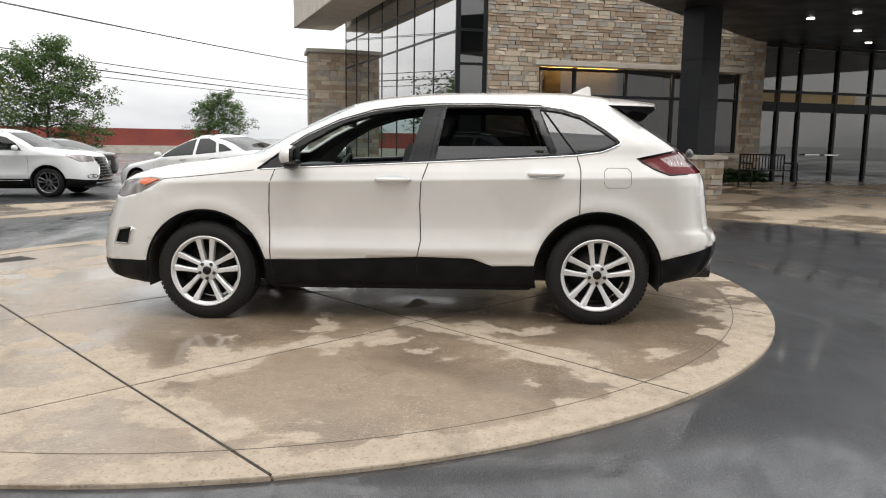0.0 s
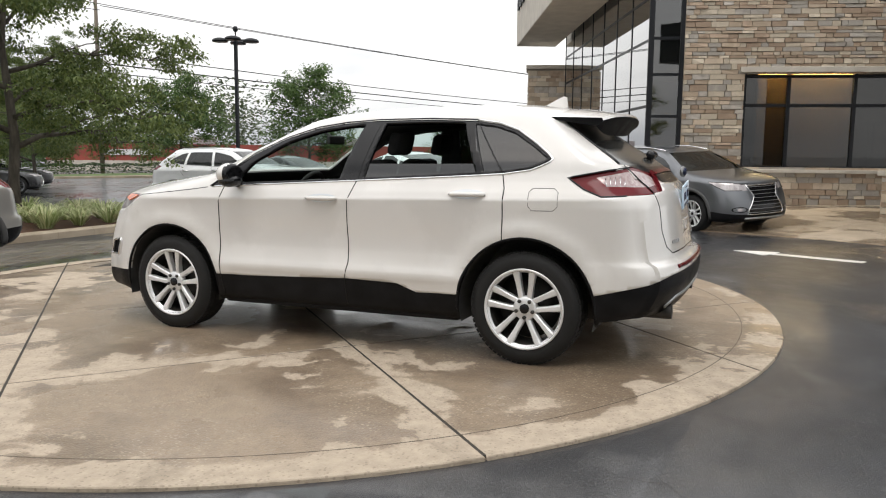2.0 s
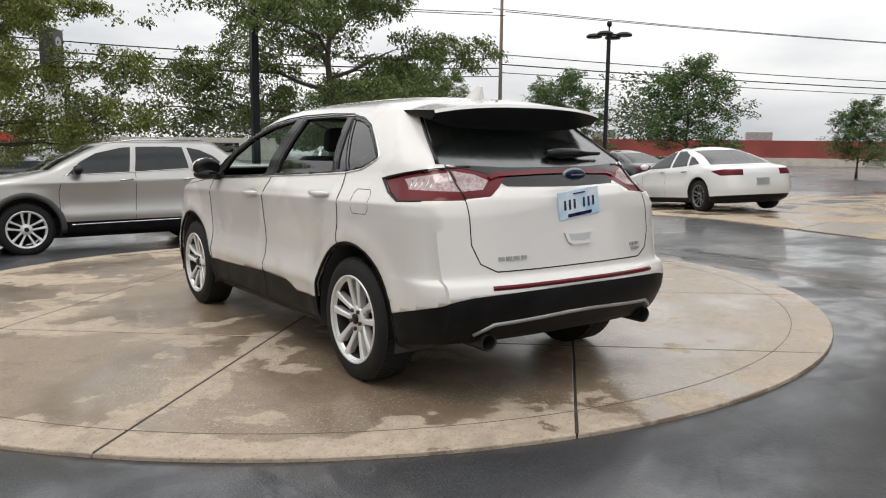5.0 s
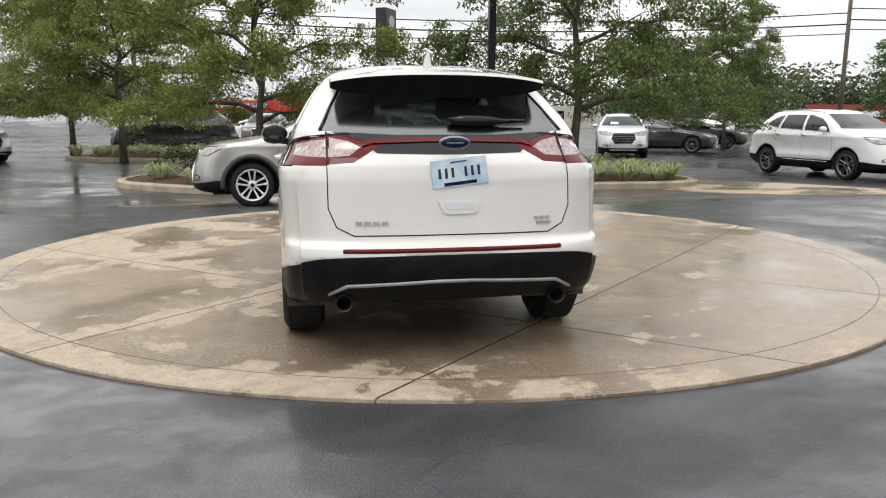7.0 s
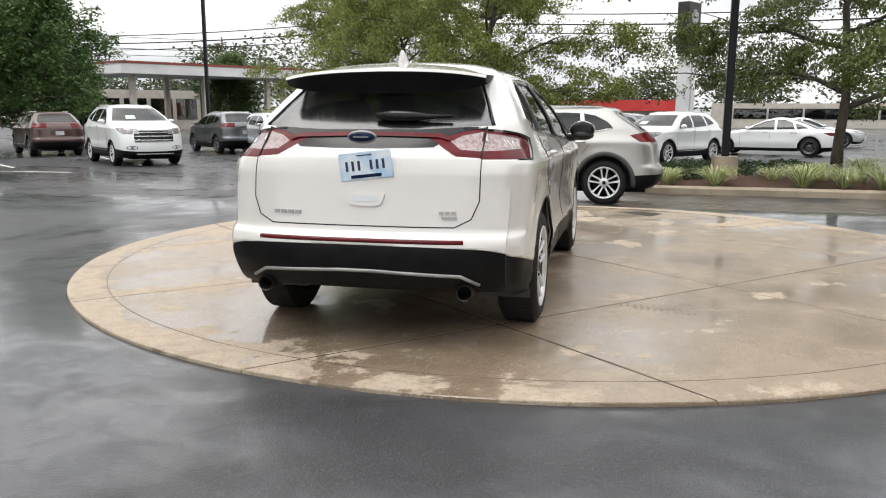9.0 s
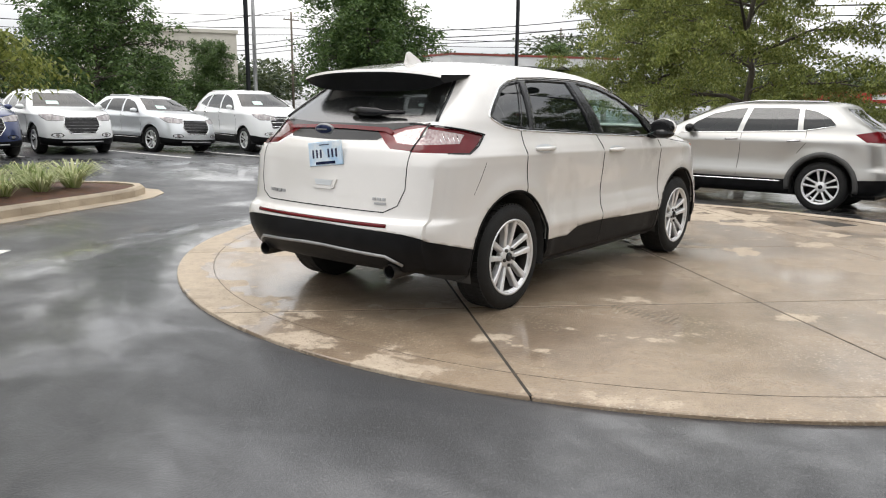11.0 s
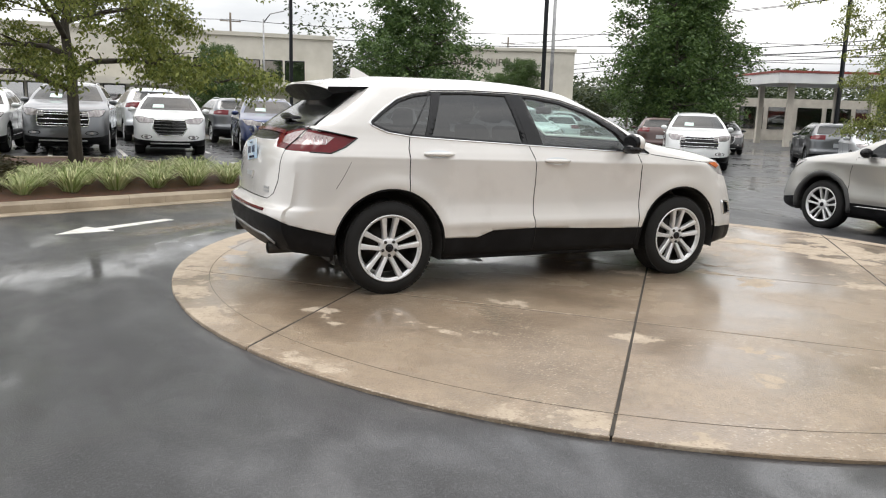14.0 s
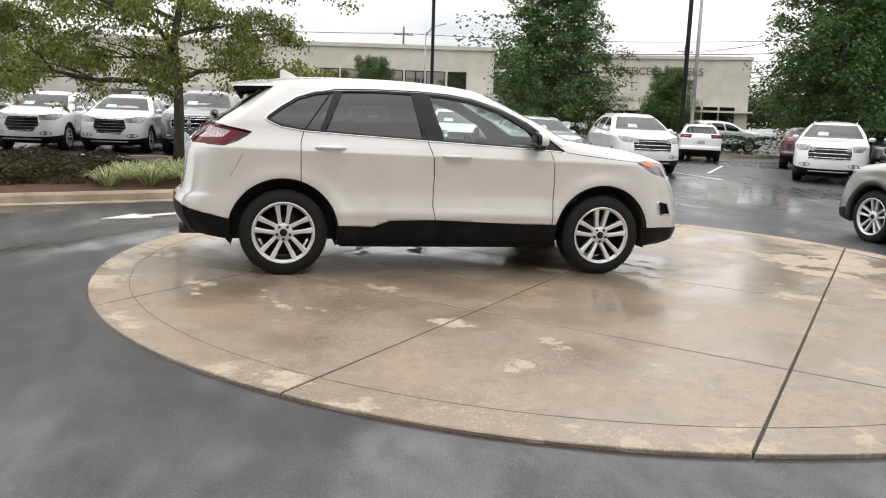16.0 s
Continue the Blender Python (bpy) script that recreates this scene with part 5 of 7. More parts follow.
        seam("door_gap", [(1.02, 1.56), (1.262, 1.216)], "y", s)
        seam("fuel_flap_gap" if s < 0 else "bumper_gap", [(1.475, 1.125), (1.61, 1.125), (1.638, 1.10), (1.638, 1.015), (1.61, 0.988), (1.475, 0.988), (1.452, 1.015), (1.452, 1.10)] if s < 0 else [(1.75, 1.02), (1.80, 0.92), (1.86, 0.82)], "y", s, 0.0022, DARK_METAL, s < 0)
        seam("bonnet_gap", [(-1.72, 1.036), (-1.50, 1.055), (-1.20, 1.085), (-1.04, 1.104)], "y", s, 0.003)
        seam("window_chrome", [(-1.00, 1.108), (-0.696, 1.122), (0.199, 1.160), (0.973, 1.194), (1.262, 1.210), (1.437, 1.234), (1.50, 1.257), (1.560, 1.285), (1.578, 1.305), (1.55, 1.335), (1.46, 1.403), (1.32, 1.492), (1.18, 1.540), (1.02, 1.563)], "y", s, 0.008, CHROME)
        seam("window_edge", [(1.02, 1.565), (0.666, 1.580), (0.266, 1.580), (0.02, 1.566), (-0.20, 1.536), (-0.45, 1.464), (-0.685, 1.353), (-0.86, 1.232), (-1.02, 1.112)], "y", s, 0.006, GLOSS_BLACK)
        for hx, hz in ((-0.035, 1.04), (1.045, 1.083)):
            hb = bmesh.new()
            pts = project(tree, [(hx - 0.125 + 0.25 * k / 8, hz) for k in range(9)], "y", s, 0.0)
            lift = [0.004, 0.022, 0.032, 0.036, 0.037, 0.036, 0.032, 0.022, 0.004]
            tube(hb, [p + Vector((0, s * l, 0)) for p, l in zip(pts, lift)], [0.010, 0.015, 0.016, 0.016, 0.016, 0.016, 0.016, 0.015, 0.010], 8)
            h = part("door_handle", hb, WHITE, car)
            # no hollow behind the handle: its shade is a raised silver patch
            sc = bmesh.new()
            patch(sc, tree, [(hx + 0.12 * math.cos(t), hz + 0.030 * math.sin(t)) for t in (2 * math.pi * k / 16 for k in range(16))], "y", s, 0.0015)
            part("handle_recess", sc, LIGHT_SILVER, h)
        # outside mirror
        mb = bmesh.new()
        lobe(mb, (-0.745, s * 1.035, 1.205), (0.075, 0.115, 0.078), 20, 12)
        for v in mb.verts:
            if v.co.x > -0.70:
                v.co.x = -0.70
            v.co.x -= 0.06 * max(0.0, abs(v.co.y) - 1.03)
        mb.normal_update()
        for f in mb.faces:
            f.material_index = 1 if f.calc_center_median().x > -0.725 else 0
        mo = part("door_mirror", mb, [WHITE, GLOSS_BLACK], car, "white door mirror with black back", True, 50)
        mb = bmesh.new()
        tube(mb, [(-0.78, s * 0.90, 1.13), (-0.75, s * 0.95, 1.135), (-0.74, s * 1.0, 1.15)], [0.03, 0.03, 0.035], 8)
        lobe(mb, (-0.742, s * 1.035, 1.155), (0.07, 0.105, 0.045), 16, 8)
        part("mirror_base", mb, GLOSS_BLACK, mo)
        mb = bmesh.new()
        lobe(mb, (-0.698, s * 1.035, 1.202), (0.004, 0.09, 0.055), 16, 8)
        part("mirror_glass", mb, GLOSS_BLACK, mo)
    seam("tailgate_gap", [(-0.672, 1.095), (-0.672, 0.86), (-0.63, 0.76), (-0.54, 0.715), (0.54, 0.715), (0.63, 0.76), (0.672, 0.86), (0.672, 1.095)], "x", 1, 0.0036)
    seam("reflector_strip", [(-0.60, 0.640), (0.60, 0.640)], "x", 1, 0.013, RED_LENS)
    for s in (1, -1):
        seam("lamp_gap", [(s * 0.668, 1.262), (s * 0.668, 1.09)], "x", 1, 0.005)
        seam("screen_trim", [(s * 0.70, 1.27), (s * 0.635, 1.40), (s * 0.55, 1.55)], "x", 1, 0.012, GLOSS_BLACK)

    # roof spoiler
    sp = bmesh.new()
    ys = [k / 10 for k in range(-10, 11)]
    sec = []
    for q in ys:
        y = q * 0.632
        e = abs(q) ** 4
        top0, top1 = 1.652 - 0.045 * q * q - 0.03 * e, 1.602 - 0.022 * q * q - 0.02 * e
        sec.append([sp.verts.new(p) for p in ((1.40, y * 0.97, top0), (1.66, y, top0 - 0.010), (1.905 - 0.05 * q * q - 0.02 * e, y, top1), (1.915 - 0.05 * q * q - 0.02 * e, y, top1 - 0.018), (1.88 - 0.05 * q * q, y * 0.99, top1 - 0.034), (1.80, y * 1.0, 1.458 + 0.05 * e))])
    for a, b in zip(sec, sec[1:]):
        for k in range(5):
            sp.faces.new((a[k], b[k], b[k + 1], a[k + 1])).material_index = 0 if k < 3 else 1
    for f in (sp.faces.new(sec[0]), sp.faces.new(sec[-1][::-1])):
        f.material_index = 1
    spo = part("roof_spoiler", sp, [WHITE, PLASTIC], car, "white roof spoiler with black underside", True, 35)
    fin = bmesh.new()
    rows = []
    for x, zt, hw in ((1.27, 1.672, 0.006), (1.30, 1.685, 0.018), (1.36, 1.715, 0.022), (1.425, 1.745, 0.020), (1.45, 1.735, 0.014), (1.455, 1.675, 0.018)):
        rows.append([fin.verts.new(p) for p in ((x, -hw * 1.6, 1.645), (x, -hw * 0.4, zt), (x, hw * 0.4, zt), (x, hw * 1.6, 1.645))])
    for a, b in zip(rows, rows[1:]):
        for k in range(3):
            fin.faces.new((a[k], b[k], b[k + 1], a[k + 1]))
    fin.faces.new(rows[-1])
    part("antenna_fin", fin, WHITE, car, "white shark fin aerial", True, 40)

    # tailgate details
    wb = bmesh.new()
    w0 = project(tree, [(0.02, 1.30), (0.12, 1.30), (0.24, 1.297), (0.33, 1.295), (0.47, 1.296)], "x", 1, 0.03)
    tube(wb, w0, [0.020, 0.034, 0.030, 0.016, 0.010], 8)
    part("rear_wiper", wb, GLOSS_BLACK, car, "black rear wiper with shroud", True)
    eb = bmesh.new()
    lobe(eb, (2.262, 0.01, 1.208), (0.020, 0.088, 0.038), 24, 10)
    em = part("emblem", eb, SATIN_GREY, car, "oval blue badge with bright rim", True)
    eb = bmesh.new()
    lobe(eb, (2.268, 0.01, 1.208), (0.020, 0.078, 0.030), 24, 10)
    part("emblem_face", eb, EMBLEM, em)
    eb = bmesh.new()
    box(eb, 2.286, 2.290, -0.035, 0.055, 1.204, 1.212)
    part("emblem_bar", eb, SATIN_GREY, em)
    px = tree.ray_cast(Vector((4, 0.03, 1.05)), Vector((-1, 0, 0)))[0].x
    pm = Matrix.Translation((px + 0.016, 0.033, 1.052)) @ Matrix.Rotation(radians(6.5), 4, "X")
    pl = bmesh.new()
    box(pl, -0.006, 0.006, -0.155, 0.155, -0.078, 0.078, bevel=0.004)
    plate = part("number_plate", pl, PLATE, car, "pale blue number plate hanging askew")
    plate.matrix_basis = pm
    for y0, y1, z0, z1, mt in [(-0.116 + k * 0.036, -0.102 + k * 0.036, -0.026, 0.028, INK) for k in (0, 1, 2, 4, 5, 6)] + [(-0.09, 0.09, -0.068, -0.050, EMBLEM), (-0.045, 0.045, 0.054, 0.060, INK)]:
        pl = bmesh.new()
        box(pl, 0.0065, 0.009, y0, y1, z0, z1)
        part("plate_bar", pl, mt, plate)
    gb = bmesh.new()
    patch(gb, tree, [(-0.085, 0.892), (0.148, 0.892), (0.128, 0.838), (0.10, 0.826), (-0.03, 0.826), (-0.06, 0.838)], "x", 1, 0.010)
    gr = part("tailgate_grip", gb, WHITE, car)
    # the grip's shaded hollow, coloured as a thin silver patch
    gb = bmesh.new()
    patch(gb, tree, [(-0.055, 0.885), (0.118, 0.885), (0.10, 0.850), (-0.035, 0.850)], "x", 1, 0.012)
    part("grip_recess", gb, LIGHT_SILVER, gr)
    for y0, y1, z0, z1 in [(-0.53 + k * 0.046, -0.495 + k * 0.046, 0.772, 0.792) for k in range(4)] + [(0.455 + k * 0.034, 0.48 + k * 0.034, 0.785, 0.803) for k in range(3)] + [(0.47, 0.555, 0.760, 0.774)]:
        lb = bmesh.new()
        patch(lb, tree, [(y0, z0), (y1, z0), (y1, z1), (y0, z1)], "x", 1, 0.006)
        part("badge_bar", lb, GALV, car)
    db = bmesh.new()
    dif = dense([(-0.68, 0.395), (-0.58, 0.448), (-0.1, 0.468), (0.1, 0.468), (0.58, 0.448), (0.68, 0.395)], 0.05)
    a, b = project(tree, dif, "x", 1, 0.010), project(tree, [(y * 0.98, z - 0.055) for y, z in dif], "x", 1, 0.004)
    vs = [(db.verts.new(p), db.verts.new(q)) for p, q in zip(a, b)]
    for (p, q), (r, t) in zip(vs, vs[1:]):
        db.faces.new((p, q, t, r))
    part("diffuser", db, PLASTIC, car, "black diffuser panel", True)
    seam("diffuser_edge", dif, "x", 1, 0.013, GALV)
    for s in (1, -1):
        xb = bmesh.new()
        lathe(xb, [(0.040, -1.95), (0.046, -2.0), (0.048, -2.27), (0.046, -2.29), (0.041, -2.285), (0.038, -2.12)], 20)
        bmesh.ops.transform(xb, matrix=Matrix.Translation((0, s * 0.60, 0.350)) @ Matrix.Rotation(math.pi / 2, 4, "Z"), verts=xb.verts)
        ex = part("exhaust_tip", xb, DARK_METAL, car, "dark round exhaust tip", True, 40)
        # a black disc closes the pipe, its colour standing for the shade inside
        xb = bmesh.new()
        bmesh.ops.create_cone(xb, cap_ends=True, segments=20, radius1=0.0385, radius2=0.0385, depth=0.004, matrix=Matrix.Translation((2.13, s * 0.60, 0.350)) @ Matrix.Rotation(math.pi / 2, 4, "Y"))
        part("exhaust_bore", xb, RUBBER, ex)
    # underbody and cabin
    ub = bmesh.new()
    box(ub, -2.1, 1.75, -0.50, 0.50, 0.24, 0.46, bevel=0.03)
    box(ub, -0.96, 0.96, -0.87, 0.87, 0.235, 0.46, bevel=0.02)
    part("underbody", ub, PLASTIC, car)
    ub = bmesh.new()
    box(ub, -1.25, -0.80, -0.80, 0.80, 0.60, 1.10, bevel=0.06)
    box(ub, -0.98, -0.72, 0.0, 0.5, 1.02, 1.12, bevel=0.03)
    part("dashboard", ub, CABIN, car, "dark dashboard", True, 40)
    for y in (-0.38, 0.38):
        st = bmesh.new()
        box(st, -0.55, 0.02, y - 0.26, y + 0.26, 0.55, 0.78, bevel=0.06)
        r = box(st, -0.10, 0.06, y - 0.25, y + 0.25, 0.72, 1.30, bevel=0.06)
        box(st, 0.10, 0.20, y - 0.14, y + 0.14, 1.33, 1.50, bevel=0.04)
        for v in st.verts:
            if v.co.z > 0.8:
                v.co.x += 0.25 * (v.co.z - 0.8)
        part("front_seat", st, SEAT, car, "dark cloth front seat with headrest", True, 40)
    st = bmesh.new()
    box(st, 0.55, 1.05, -0.68, 0.68, 0.55, 0.80, bevel=0.06)
    box(st, 0.98, 1.14, -0.68, 0.68, 0.75, 1.26, bevel=0.06)
    for y in (-0.45, 0.45):
        box(st, 1.10, 1.20, y - 0.13, y + 0.13, 1.27, 1.42, bevel=0.04)
    part("rear_seat", st, SEAT, car, "", True, 40)
    sw = bmesh.new()
    ring = [Vector((-0.52, -0.38, 1.03)) + Matrix.Rotation(radians(25), 3, "Y") @ Vector((0, 0.185 * math.cos(t), 0.185 * math.sin(t))) for t in (2 * math.pi * k / 28 for k in range(28))]
    tube(sw, ring, 0.016, 8, True)
    tube(sw, [(-0.72, -0.38, 0.98), (-0.54, -0.38, 1.03)], 0.04, 8)
    tube(sw, [ring[0], (-0.54, -0.38, 1.03), ring[14]], 0.018, 6)
    part("steering_wheel", sw, CABIN, car, "", True)
    rm = bmesh.new()
    box(rm, -0.50, -0.47, -0.12, 0.12, 1.42, 1.49, bevel=0.012)
    tube(rm, [(-0.50, 0, 1.47), (-0.60, 0, 1.53)], 0.01, 6)
    part("interior_mirror", rm, CABIN, car)
    bm.free()
    return car


STICKER = surf("sticker_paper", (0.48, 0.66, 0.60), (0.66, 0.80, 0.75), 9.0, (0.4, 0.6))


def plain_car(name, rows, size, wheelbase, colour, label, tall_glass, dark_rim=False, tail=RED_LENS, clad=False, face="hex", sticker=False):
    """A parked car of the given length, width and height, with glass, lamps, grille, mirrors and wheels."""
    base_l, base_h = rows[3][2] - rows[3][1], rows[-1][0]
    L, W, H = size
    sx, sy, sz = L / base_l, W / 1.876, H / base_h
    car = empty(name, Matrix(), label, "car")
    rows2 = [(z * sz, a * sx, b * sx, w * sy, c * sx, d * sx) for z, a, b, w, c, d in rows]
    WX, WR = wheelbase / 2, 0.365 if H > 1.55 else 0.345
    AR = WR + 0.075
    bm = shell_mesh(rows2, 2, 9, 34, (-WX, WX), AR, sz)
    P = lambda pts: [(x * sx, z * sz) for x, z in pts]
    Y = lambda pts: [(y * sy, z * sz) for y, z in pts]
    c = lambda f: f.calc_center_median()
    for wx in (-WX, WX):
        cut(bm, disc_poly(wx, WR, AR, 24), (0, 2), lambda f: abs(c(f).y) > 0.5 and c(f).z < 1.0 * sz, 1)
    if tall_glass:
        panes = [[(0.06, 1.165), (-0.80, 1.14), (-0.62, 1.32), (-0.38, 1.45), (0.0, 1.535), (0.14, 1.545)], [(0.97, 1.20), (0.14, 1.17), (0.22, 1.548), (0.66, 1.555), (0.93, 1.545)], [(1.50, 1.30), (1.30, 1.235), (1.05, 1.215), (1.00, 1.54), (1.20, 1.50), (1.40, 1.40)]]
        screen, rear = [(-0.80, 1.19), (0.80, 1.19), (0.70, 1.38), (0.58, 1.57), (-0.58, 1.57), (-0.70, 1.38)], [(-0.70, 1.26), (0.70, 1.26), (0.56, 1.56), (-0.56, 1.56)]
        lamp_t, lamp_h = [(2.4, 1.20), (2.05, 1.23), (1.78, 1.17), (1.95, 1.06), (2.4, 1.05)], [(-1.78, 1.03), (-2.1, 1.02), (-2.4, 0.93), (-2.4, 0.86), (-2.1, 0.87)]
        z_g, z_l, zs, lo = (0.52, 0.97), 0.46, 1.15, 0.665
    else:
        panes = [[(0.28, 0.975), (-0.72, 0.965), (-0.40, 1.16), (-0.05, 1.30), (0.25, 1.35)], [(0.98, 1.00), (0.36, 0.98), (0.34, 1.35), (0.62, 1.34), (0.88, 1.24)], [(1.45, 1.03), (1.06, 1.005), (0.97, 1.21), (1.15, 1.17)]]
        screen, rear = [(-0.80, 0.985), (0.80, 0.985), (0.68, 1.18), (0.58, 1.35), (-0.58, 1.35), (-0.68, 1.18)], [(-0.74, 1.00), (0.74, 1.00), (0.60, 1.22), (0.56, 1.34), (-0.56, 1.34), (-0.60, 1.22)]
        lamp_t, lamp_h = [(2.6, 0.87), (2.2, 0.89), (1.95, 0.86), (2.2, 0.76), (2.6, 0.76)], [(-1.85, 0.80), (-2.15, 0.79), (-2.6, 0.72), (-2.6, 0.66), (-2.15, 0.68)]
        z_g, z_l, zs, lo = (0.32, 0.72), 0.30, 0.94, 0.60
    for p in panes:
        cut(bm, P(p), (0, 2), lambda f: f.material_index == 0 and abs(c(f).y) > 0.4 and abs(f.normal.y) > 0.3, 5)
    cut(bm, Y(screen), (1, 2), lambda f: f.material_index == 0 and c(f).x < 0.2 and c(f).z > zs * sz and f.normal.x < -0.25, 6)
    cut(bm, Y(rear), (1, 2), lambda f: f.material_index == 0 and c(f).x > 0.5 and c(f).z > zs * sz and f.normal.x > 0.2, 7)
    cut(bm, P(lamp_t), (0, 2), lambda f: f.material_index == 0 and c(f).x > 1.2 and abs(c(f).y) > 0.42, 8)
    cut(bm, P(lamp_h), (0, 2), lambda f: f.material_index == 0 and c(f).x < -1.2 and abs(c(f).y) > 0.45, 9)
    u = lambda k: z_g[0] + (z_g[1] - z_g[0]) * k
    half_face = {"hex": [(0.30, u(0.05)), (0.44, u(0.45)), (0.40, u(0.95))], "spindle": [(0.46, u(-0.25)), (0.44, u(-0.05)), (0.29, u(0.50)), (0.40, u(0.98))], "wide": [(0.52, u(0.28)), (0.55, u(0.62)), (0.52, u(0.97))]}[face]
    GR = Y(half_face + [(-a, b) for a, b in half_face[::-1]])
    cut(bm, GR, (1, 2), lambda f: f.material_index == 0 and c(f).x < -1.8, 10)
    cut(bm, P([(-2.7, 0.05), (-2.7, z_l * 0.8), (-1.9, z_l), (-1.0, z_l), (1.0, z_l), (1.9, z_l * 1.1), (2.7, z_l * 1.2), (2.7, 0.05)]), (0, 2), lambda f: f.material_index == 0 and c(f).z < 0.75, 11)
    tree = BVHTree.FromBMesh(bm)
    body = part("body", take(bm, {0}), colour, car, "", True, 40)
    for s in (1, -1):
        g5 = take(bm, {5})
        bmesh.ops.delete(g5, geom=[f for f in g5.faces if c(f).y * s < 0], context="FACES")
        part("side_glass", g5, CAR_GLASS, car)
        for mi, nm, mt in ((8, "tail_lamp", tail), (9, "head_lamp", CLEAR_LENS)):
            g8 = take(bm, {mi})
            bmesh.ops.delete(g8, geom=[f for f in g8.faces if c(f).y * s < 0], context="FACES")
            part(nm, g8, mt, car)
        mb = bmesh.new()
        lobe(mb, (-0.68 * sx, s * (0.90 * sy + 0.10), (1.20 if tall_glass else 1.03) * sz), (0.07, 0.11, 0.07), 12, 8)
        part("door_mirror", mb, colour, car, "", True)
        for q in ([(0.10, lo * 0.62), (0.14, 0.9 * lo / 0.665), (0.14, 1.15 if tall_glass else 0.96)], [(-0.93, lo * 0.62), (-0.94, 0.9 * lo / 0.665), (-0.88, 1.10 if tall_glass else 0.93)], [(1.00, 0.86 * lo / 0.665), (1.12, 1.02 * lo / 0.665), (1.10, 1.20 if tall_glass else 1.0)]):
            b2 = bmesh.new()
            w = project(tree, dense(P(q), 0.08), "y", s)
            if len(w) > 2:
                tube(b2, w, 0.004, 4)
                part("door_gap", b2, GLOSS_BLACK, car)
        for hx in (0.0, 0.95):
            b2 = bmesh.new()
            w = project(tree, P([(hx - 0.10, 1.04 if tall_glass else 0.87), (hx, 1.045 if tall_glass else 0.875), (hx + 0.10, 1.05 if tall_glass else 0.88)]), "y", s, 0.015)
            if len(w) > 2:
                tube(b2, w, 0.014, 6)
                part("door_handle", b2, CHROME, car)
    part("windscreen", take(bm, {6}), CAR_GLASS, car)
    part("rear_screen", take(bm, {7}), CAR_GLASS, car)
    part("grille", take(bm, {10}), GLOSS_BLACK, car)
    n_bar = {"hex": 5, "spindle": 8, "wide": 3}[face]
    lo_z, hi_z = min(b for a, b in GR), max(b for a, b in GR)
    for k in range(n_bar):
        z = lo_z + (hi_z - lo_z) * (k + 0.5) / n_bar
        reach = max(a for a, b in dense(GR, 0.02, True) if abs(b - z) < 0.03) - 0.02
        b2 = bmesh.new()
        w = project(tree, [(y, z) for y in np.linspace(-reach, reach, 7)], "x", -1, 0.004)
        if len(w) > 2:
            tube(b2, w, 0.016 if face == "wide" else 0.006, 5)
            part("grille_bar", b2, CHROME if face == "wide" else SATIN_GREY, car)
    b2 = bmesh.new()
    w = project(tree, dense(GR, 0.06, True), "x", -1, 0.003)
    if len(w) > 6:
        tube(b2, w, 0.014, 6, True)
        part("grille_surround", b2, CHROME, car)
    zf = (0.50 if tall_glass else 0.34) * sz
    for s in (1, -1):
        b2 = bmesh.new()
        patch(b2, tree, [(s * (0.60 + 0.14 * math.cos(t)) * sy, zf + 0.055 * math.sin(t)) for t in (2 * math.pi * k / 12 for k in range(12))], "x", -1, 0.004)
        fog = part("fog_lamp", b2, PLASTIC, car)
        b2 = bmesh.new()
        patch(b2, tree, [(s * (0.60 + 0.05 * math.cos(t)) * sy, zf + 0.03 * math.sin(t)) for t in (2 * math.pi * k / 10 for k in range(10))], "x", -1, 0.008)
        part("fog_lens", b2, CLEAR_LENS, fog)
        b2 = bmesh.new()
        w = project(tree, dense(P(lamp_h), 0.06, True), "y", s, 0.0)
        if len(w) > 6:
            tube(b2, w, 0.007, 5)
            part("lamp_edge", b2, GLOSS_BLACK, car)
    b2 = bmesh.new()
    w = project(tree, [(y * sy, (0.33 if tall_glass else 0.22) * sz) for y in np.linspace(-0.5, 0.5, 9)], "x", -1, 0.006)
    if len(w) > 2:
        tube(b2, w, 0.022, 6)
        part("skid_bar", b2, GALV, car)
    if tall_glass:
        for s in (1, -1):
            for nm, line, rad in (("window_chrome", [(-0.86, 1.128), (0.1, 1.160), (1.05, 1.205), (1.50, 1.285)], 0.009), ("sill_strip", [(-0.80, 0.415), (0.80, 0.43)], 0.012)):
                w = project(tree, dense(P(line), 0.06), "y", s, 0.002)
                if len(w) > 2:
                    b2 = bmesh.new()
                    tube(b2, w, rad, 5)
                    part(nm, b2, CHROME, car)
    if sticker:
        b2 = bmesh.new()
        patch(b2, tree, [(0.14, 1.27 * sz), (0.44, 1.27 * sz), (0.42, 1.36 * sz), (0.14, 1.36 * sz)], "x", -1, 0.006)
        part("window_sticker", b2, STICKER, car, "pale green price sticker")
    part("lower_trim", take(bm, {11}), PLASTIC, car, "", True)
    b2 = bmesh.new()
    zr = (0.86 if tall_glass else 0.62) * sz
    hit = tree.ray_cast(Vector((5, 0, zr)), Vector((-1, 0, 0)))[0]
    box(b2, hit.x - 0.01, hit.x + 0.012, -0.15, 0.15, zr - 0.075, zr + 0.075)
    part("number_plate", b2, LIGHT_SILVER, car)
